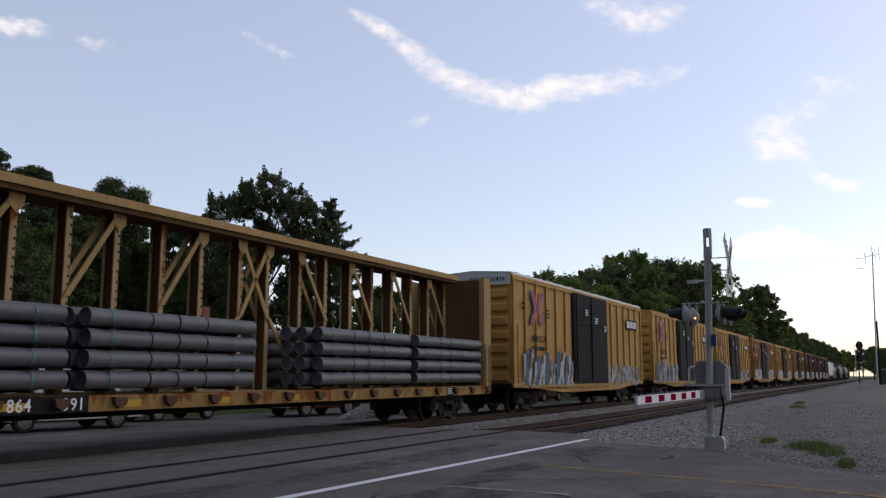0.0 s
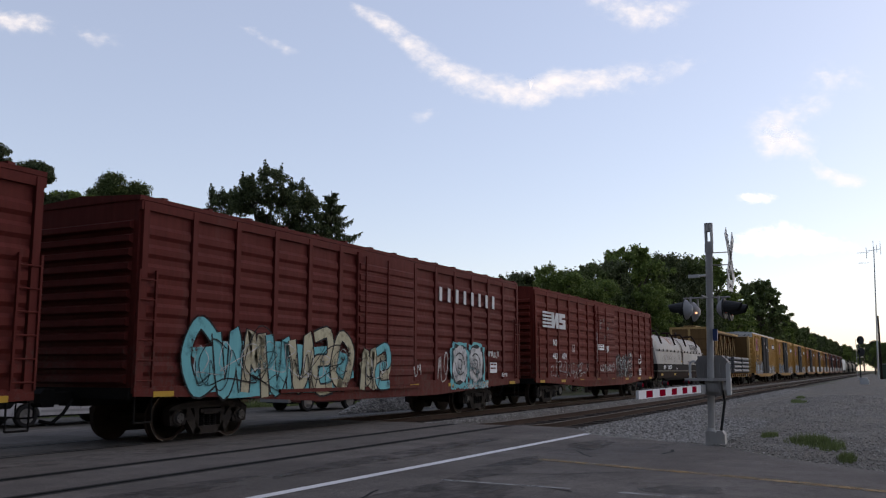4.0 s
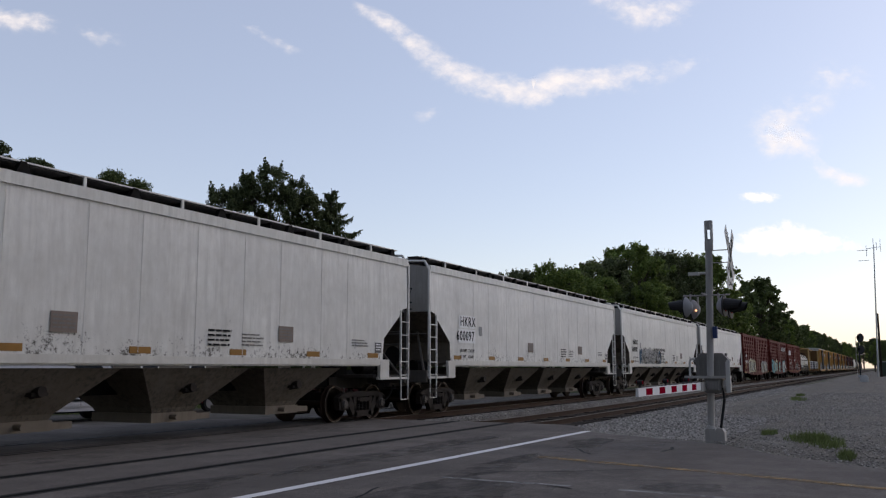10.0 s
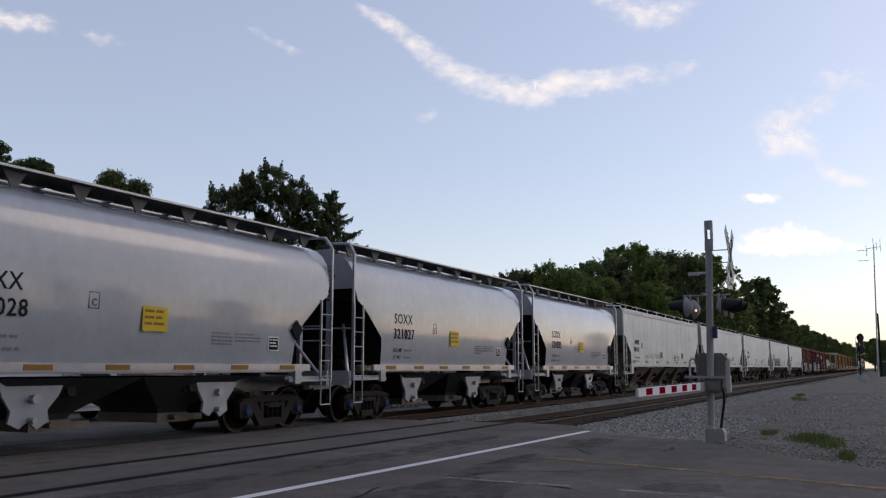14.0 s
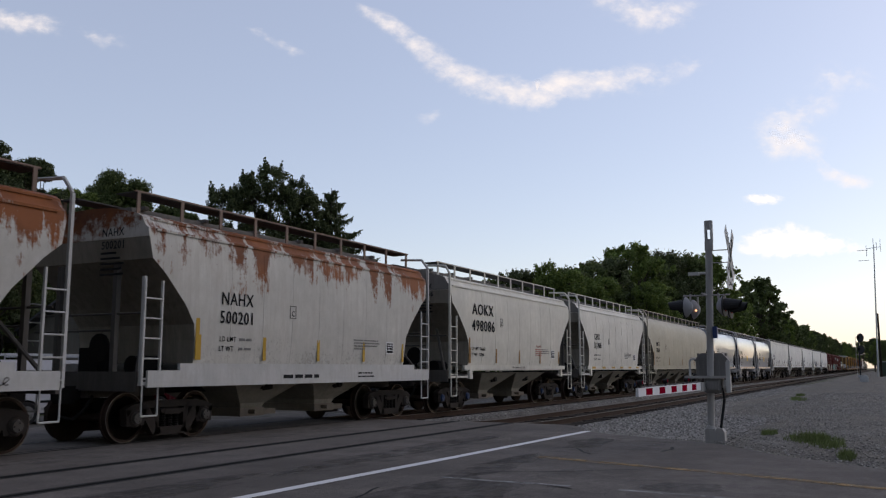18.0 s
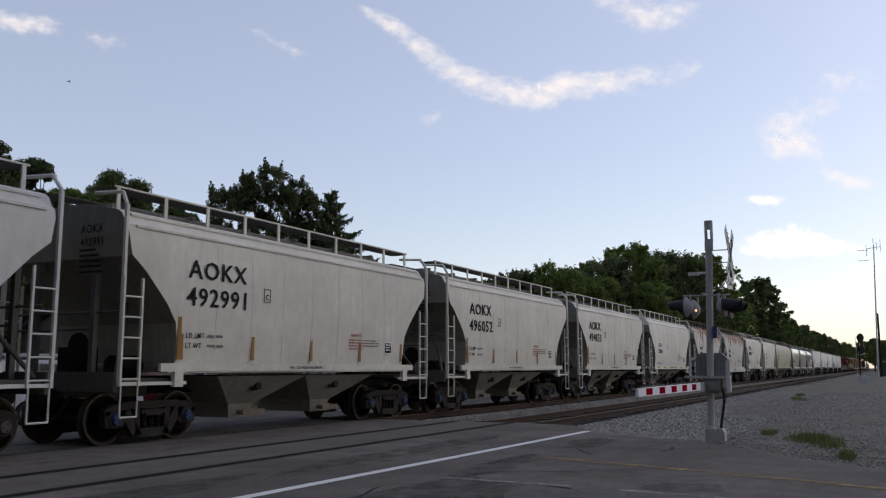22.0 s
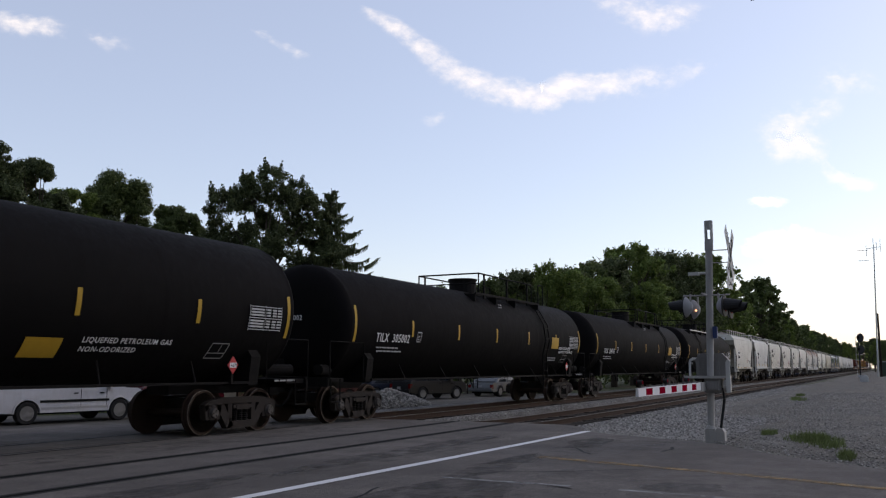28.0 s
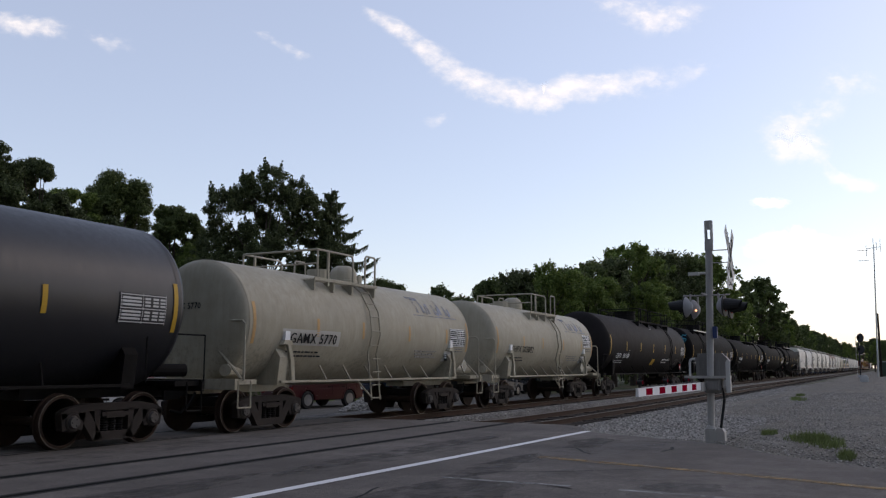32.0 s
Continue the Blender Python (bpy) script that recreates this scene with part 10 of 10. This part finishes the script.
def block_signal():
    """A railway signal with two round heads, far along the line."""
    iron = paint("dark_signal_iron", (0.03, 0.03, 0.032), 0.7, 0.3, (0.06, 0.06, 0.06), 0)
    ob = thing("railway_signal", "dark railway signal mast with two round heads", "railway signal", at=pose(139, 3.6, -0.2))
    part("mast", Shape().cyl((0, 0, 0), (0, 0, 6.2), 0.09, 10), iron, ob)
    part("base", Shape().box(-0.3, 0.3, -0.3, 0.3, 0, 0.5), GALV, ob)
    for z in (5.85, 4.15):
        h = part("signal_head", Shape().rings([[(xx, -0.25 + 0.48 * math.cos(a * 0.2856), z + 0.62 * math.sin(a * 0.2856)) for a in range(22)] for xx in (-0.12, -0.06)]), iron, ob, "round black signal backing")
        part("signal_lens", Shape().cyl((-0.16, 0, z), (-0.12, 0, z), 0.13, 12).cyl((-0.4, 0, z + 0.1), (-0.12, 0, z + 0.14), 0.17, 10), BLACK, h)
    part("signal_ladder", Shape().pipe([(0.5, 0.0, 0), (0.12, 0, 6.0)], 0.03).pipe([(0.5, 0.4, 0), (0.12, 0.4, 6.0)], 0.03), GALV, ob)
    part("platform_rail", Shape().pipe([(0.1, -0.5, 3.4), (0.1, 0.5, 3.4), (0.6, 0.5, 3.4), (0.6, -0.5, 3.4), (0.1, -0.5, 3.4)], 0.03), GALV, ob)
    w = thing("relay_case", "small silver relay case beside the track", "relay case", at=pose(88, 2.0, -0.1))
    part("case", Shape().prism_x([(-0.35, 0.0), (0.35, 0.0), (0.38, 0.5), (0.2, 0.8), (-0.2, 0.8), (-0.38, 0.5)], -0.4, 0.4), GALV, w)
    part("case_leg", Shape().box(-0.3, 0.3, -0.25, 0.25, -0.2, 0.0), BLACK, w)
    cabin = thing("equipment_cabinet", "dark green equipment cabinet near the signal", "cabinet", at=pose(146, 0.4, -0.2))
    part("case", Shape().box(-1, 1, -0.8, 0.8, 0, 2.4), paint("dark_green_cabinet", (0.03, 0.05, 0.035), 0.6, 0.3), cabin)
    part("lid", Shape().box(-1.1, 1.1, -0.9, 0.9, 2.4, 2.5), GALV, cabin)
    m = thing("radio_mast", "slender grey radio mast with dipole antennas", "radio mast", at=pose(139, 1.35, -0.2))
    part("mast", Shape().cyl((0, 0, 0), (0.0, -0.55, 19.3), 0.13, 8, 0.07), GALV, m)
    part("cross_bar", Shape().cyl((0, 0.45, 18.7), (0, -1.4, 18.9), 0.035, 6), GALV, m)
    for y, z0, z1 in ((0.45, 17.6, 19.2), (-1.4, 18.1, 20.0), (-0.9, 18.4, 19.6), (-0.5, 18.9, 20.2)):
        part("antenna", Shape().cyl((0, y, z0), (0, y, z1), 0.035, 6), GALV, m)
    part("antenna", Shape().cyl((0, 0.2, 17.0), (0, 1.6, 17.0), 0.03, 6), GALV, m)
    part("antenna", Shape().cyl((0, 0.2, 18.5), (0, 1.7, 18.5), 0.03, 6), GALV, m)
    p = thing("utility_post", "thin brown utility post beside the radio mast", "post", at=pose(139.5, 0.9, -0.2))
    part("post", Shape().cyl((0, 0, 0), (0, 0, 9.3), 0.16, 10, 0.12), TIE, p)
    part("post_cap", Shape().box(-0.3, 0.3, -0.05, 0.05, 8.6, 8.75), TIE, p)


block_signal()

# ---- clouds ----
CLOUDS = []
FW = Vector((math.cos(radians(PITCH)) * math.cos(radians(TURN)), math.cos(radians(PITCH)) * math.sin(radians(TURN)), math.sin(radians(PITCH))))
RIGHT = Vector((math.sin(radians(TURN)), -math.cos(radians(TURN)), 0))
UP = RIGHT.cross(FW)
FAR = 2600.0


def cloud_mat(name, colour, strength, scale, low, high, stretch, gain):
    m, n, l, b = nodes_of(name)
    at = n.new("ShaderNodeAttribute")
    at.attribute_name = "cover"
    v = coords(n, l, stretch)
    t1, t3 = noise_tex(n, l, v, scale * 0.55, 3, 0.5), noise_tex(n, l, v, scale * 2.0, 8, 0.60)
    add0 = n.new("ShaderNodeMath")
    add0.operation = "MULTIPLY_ADD"
    l.new(t3, add0.inputs[0])
    add0.inputs[1].default_value = 1.7
    l.new(t1, add0.inputs[2])
    t = add0.outputs[0]
    add = n.new("ShaderNodeMath")
    add.operation = "MULTIPLY_ADD"
    l.new(at.outputs["Fac"], add.inputs[0])
    add.inputs[1].default_value = gain
    l.new(t, add.inputs[2])
    mr = n.new("ShaderNodeMapRange")
    mr.interpolation_type = "SMOOTHSTEP"
    mr.inputs[1].default_value, mr.inputs[2].default_value = low, high
    l.new(add.outputs[0], mr.inputs[0])
    fac = mr.outputs[0]
    fac2 = n.new("ShaderNodeMath")
    fac2.operation = "MULTIPLY"
    l.new(fac, fac2.inputs[0])
    edge = ramp(n, l, at.outputs["Fac"], 0.0, 0.45)
    l.new(edge, fac2.inputs[1])
    e, tr, ms = n.new("ShaderNodeEmission"), n.new("ShaderNodeBsdfTransparent"), n.new("ShaderNodeMixShader")
    e.inputs[0].default_value, e.inputs[1].default_value = (*colour, 1), strength
    l.new(fac2.outputs[0], ms.inputs[0])
    l.new(tr.outputs[0], ms.inputs[1])
    l.new(e.outputs[0], ms.inputs[2])
    l.new(ms.outputs[0], n["Material Output"].inputs[0])
    return m


WISP = cloud_mat("white_cirrus", (0.94, 0.97, 1.0), 0.80, 0.011, 1.42, 3.05, (1, 1, 1.6), 1.05)
PUFF = cloud_mat("warm_white_cumulus", (0.97, 1.0, 0.96), 0.92, 0.016, 1.45, 2.6, (1, 1, 1.3), 1.05)


def cloud(path, mat, label, strength=1.0):
    """A thin sheet of cloud along a line: places across and up the sky, half widths, densities."""
    s, dens, m = Shape(), [], 9
    fine = []
    for (a0, b0, w0, d0), (a1, b1, w1, d1) in zip(path, path[1:]):
        for k in range(6):
            f = k / 6
            fine.append((a0 + (a1 - a0) * f, b0 + (b1 - b0) * f, w0 + (w1 - w0) * f, d0 + (d1 - d0) * f))
    fine.append(path[-1])
    c = fine[len(fine) // 2]
    mid = EYE + FW * FAR + RIGHT * (c[0] * FAR) + UP * (c[1] * FAR)
    for i, (a, b, w, d) in enumerate(fine):
        p, q = fine[max(0, i - 1)], fine[min(len(fine) - 1, i + 1)]
        tx, ty = q[0] - p[0], q[1] - p[1]
        ln = math.hypot(tx, ty) or 1
        nx, ny = -ty / ln, tx / ln
        for k in range(m):
            u = k / (m - 1) * 2 - 1
            bulge = 30 * (1 - u * u)
            s.v.append(tuple(EYE + FW * (FAR - bulge) + RIGHT * ((a + nx * w * u) * FAR) + UP * ((b + ny * w * u) * FAR) - mid))
            dens.append(d * strength * (1 - u * u) ** 1.7)
    s.f = [(i * m + k, (i + 1) * m + k, (i + 1) * m + k + 1, i * m + k + 1) for i in range(len(fine) - 1) for k in range(m - 1)]
    me = s.mesh("cloud", mat)
    me.attributes.new("cover", "FLOAT", "POINT").data.foreach_set("value", dens)
    ob = single("cloud", me, mat, label, "cloud", "clouds", "structure", at=Matrix.Translation(mid))
    CLOUDS.append((ob, mid))


def sky(points):
    """From thousandths of the picture's width, right of and above its middle, to slopes."""
    k = 1.0248
    return [(a / 1000 * k, b / 1000 * k, w / 1000 * k, d) for a, b, w, d in points]


cloud(sky([(-100, 275, 6, 0.2), (-88, 267, 10, 0.6), (-60, 252, 15, 0.8), (-30, 228, 20, 0.8), (0, 205, 22, 0.85), (40, 185, 24, 0.9), (85, 178, 24, 0.9), (105, 170, 24, 0.95), (135, 186, 24, 0.95), (165, 184, 24, 0.9), (200, 190, 24, 0.75), (250, 196, 22, 0.4), (285, 215, 20, 0.05)]), WISP, "long wisp of white cirrus cloud")
cloud(sky([(150, 282, 14, 0.1), (185, 276, 22, 0.6), (215, 268, 26, 0.8), (245, 262, 28, 0.75), (275, 268, 24, 0.35), (300, 275, 14, 0.05)]), WISP, "ragged white cirrus cloud")
cloud(sky([(-530, 265, 18, 0.5), (-490, 258, 18, 0.9), (-450, 252, 16, 0.8), (-425, 246, 12, 0.2)]), WISP, "small bright wisp of cirrus")
cloud(sky([(-415, 246, 12, 0.1), (-390, 240, 16, 0.5), (-365, 232, 13, 0.35), (-350, 226, 8, 0.05)]), WISP, "faint wisp of cirrus")
cloud(sky([(-222, 248, 6, 0.2), (-205, 243, 9, 0.6), (-185, 232, 8, 0.35), (-170, 222, 10, 0.5), (-152, 218, 7, 0.1)]), WISP, "thin wisp of cirrus")
cloud(sky([(-35, 145, 8, 0.1), (-14, 150, 12, 0.5), (3, 158, 8, 0.1)]), WISP, "faint wisp of cirrus")
cloud(sky([(320, 4, 10, 0.2), (340, 5, 18, 0.8), (365, 8, 24, 1.0), (390, 11, 28, 1.0), (410, 6, 22, 0.9), (440, 4, 16, 0.75), (475, 0, 12, 0.3)]), PUFF, "low warm-white cumulus cloud")
cloud(sky([(332, 57, 6, 0.2), (348, 58, 9, 0.8), (366, 56, 9, 0.8), (385, 55, 6, 0.1)]), PUFF, "small warm-white cumulus cloud")
cloud(sky([(340, 130, 12, 0.2), (368, 124, 30, 0.8), (395, 120, 30, 0.8), (425, 108, 22, 0.3)]), WISP, "soft patch of pale cloud")
cloud(sky([(372, 138, 8, 0.2), (392, 122, 14, 0.7), (412, 104, 12, 0.6), (432, 86, 12, 0.7), (452, 76, 14, 0.9), (470, 75, 12, 0.7), (486, 74, 8, 0.2)]), WISP, "soft patch of pale cloud")
cloud(sky([(330, 150, 14, 0.1), (362, 142, 26, 0.55), (392, 150, 30, 0.6), (425, 162, 24, 0.4), (450, 178, 16, 0.1)]), WISP, "broad veil of thin cloud")
cloud(sky([(400, 190, 16, 0.1), (430, 196, 26, 0.5), (462, 190, 24, 0.4), (490, 180, 16, 0.1)]), WISP, "broad veil of thin cloud")
cloud(sky([(250, 210, 14, 0.1), (275, 205, 18, 0.5), (300, 212, 12, 0.1)]), WISP, "faint wisp of cirrus")


# ---- a bird crossing the sky ----
bird = thing("bird", "small dark bird gliding across the sky", "bird", at=pose(60, 60, 40))
BIRD = plain("dark_plumage", (0.02, 0.02, 0.022), 0.8, 0, 0.2, 5, 0)
part("body", Shape().rings([[(x, r * math.cos(a * 1.047), r * math.sin(a * 1.047)) for a in range(6)] for x, r in ((-0.16, 0.01), (-0.08, 0.035), (0.02, 0.045), (0.10, 0.03), (0.15, 0.008))]), BIRD, bird)
for sg in (-1, 1):
    part("wing", Shape().rings([[(0.06, sg * 0.03, 0.02), (-0.05, sg * 0.03, 0.02), (-0.05, sg * 0.03, 0.03), (0.06, sg * 0.03, 0.03)], [(0.08, sg * 0.2, 0.07), (-0.04, sg * 0.2, 0.07), (-0.04, sg * 0.2, 0.078), (0.08, sg * 0.2, 0.078)], [(0.0, sg * 0.4, 0.05), (-0.03, sg * 0.4, 0.05), (-0.03, sg * 0.4, 0.054), (0.0, sg * 0.4, 0.054)]]), BIRD, bird)
part("tail", Shape().prism_y([(-0.15, 0.0), (-0.26, 0.01), (-0.26, 0.015), (-0.15, 0.012)], -0.05, 0.05), BIRD, bird)
bird_two = copy_thing(bird, pose(0, 8, 3))


def motions():
    """The train rolls by at an even pace."""
    for ob, x in CARS:
        walk(ob, [(t, pose(x + SPEED * t, TRAIN_Y, 0)) for t in (0.0, 8.0, 16.0, 24.0, 32.0)])
    turn = math.degrees(SPEED / FPS / R_WHEEL)        # by how much a wheel turns from one frame to the next
    place = dict((ob.name, x) for ob, x in CARS)
    for w in WHEELS:
        x = place[w.parent.parent.name] + w.parent.location.x + w.location.x
        first, last = max(0.0, (-6 - x) / SPEED), min(32.0, (48 - x) / SPEED)
        if last - first < 0.2:
            continue
        a, b = round(first * FPS), round(last * FPS)
        rows = [(k / FPS, pose(w.location.x, 0, R_WHEEL) @ Euler((0, radians(turn * (k - a)), 0)).to_matrix().to_4x4()) for k in range(a, b + 1)]
        if a > 0:
            rows.insert(0, (0.0, rows[0][1]))
        if b < 32 * FPS:
            rows.append((32.0, rows[-1][1]))
        walk(w, rows)
    for ob, mid in CLOUDS:          # the clouds drift slowly
        walk(ob, [(t, Matrix.Translation(mid + (RIGHT * 1.4 - UP * 0.75) * (t - 16))) for t in (0.0, 16.0, 32.0)])
    turn = math.degrees(math.atan2(-0.7, 0.6))
    for_bird = ((0.0, -700, 320), (22.1, -418, 187), (23.0, -319, 170), (24.2, -162, 167), (25.0, -56, 179), (25.5, 0, 184), (27.5, 265, 252), (28.0, 350, 281), (32.0, 900, 420))
    walk(bird, [(t, Matrix.Translation(EYE + FW * 90 + RIGHT * (a / 1000 * 1.0248 * 90) + UP * (b / 1000 * 1.0248 * 90)) @ pose(0, 0, 0, 0, 0, turn)) for t, a, b in for_bird])
    diving = ((0.0, -345, 350), (18.0, -340, 345), (18.4, -195, 265), (18.8, -46.6, 192.6), (19.0, 27.4, 155), (19.2, 107, 102), (19.5, 225, 20), (20.0, 330, -80), (32.0, 335, -82))
    walk(bird_two, [(t, Matrix.Translation(EYE + FW * 90 + RIGHT * (a / 1000 * 1.0248 * 90) + UP * (b / 1000 * 1.0248 * 90)) @ pose(0, 0, 0, 0, 0, turn)) for t, a, b in diving])


motions()
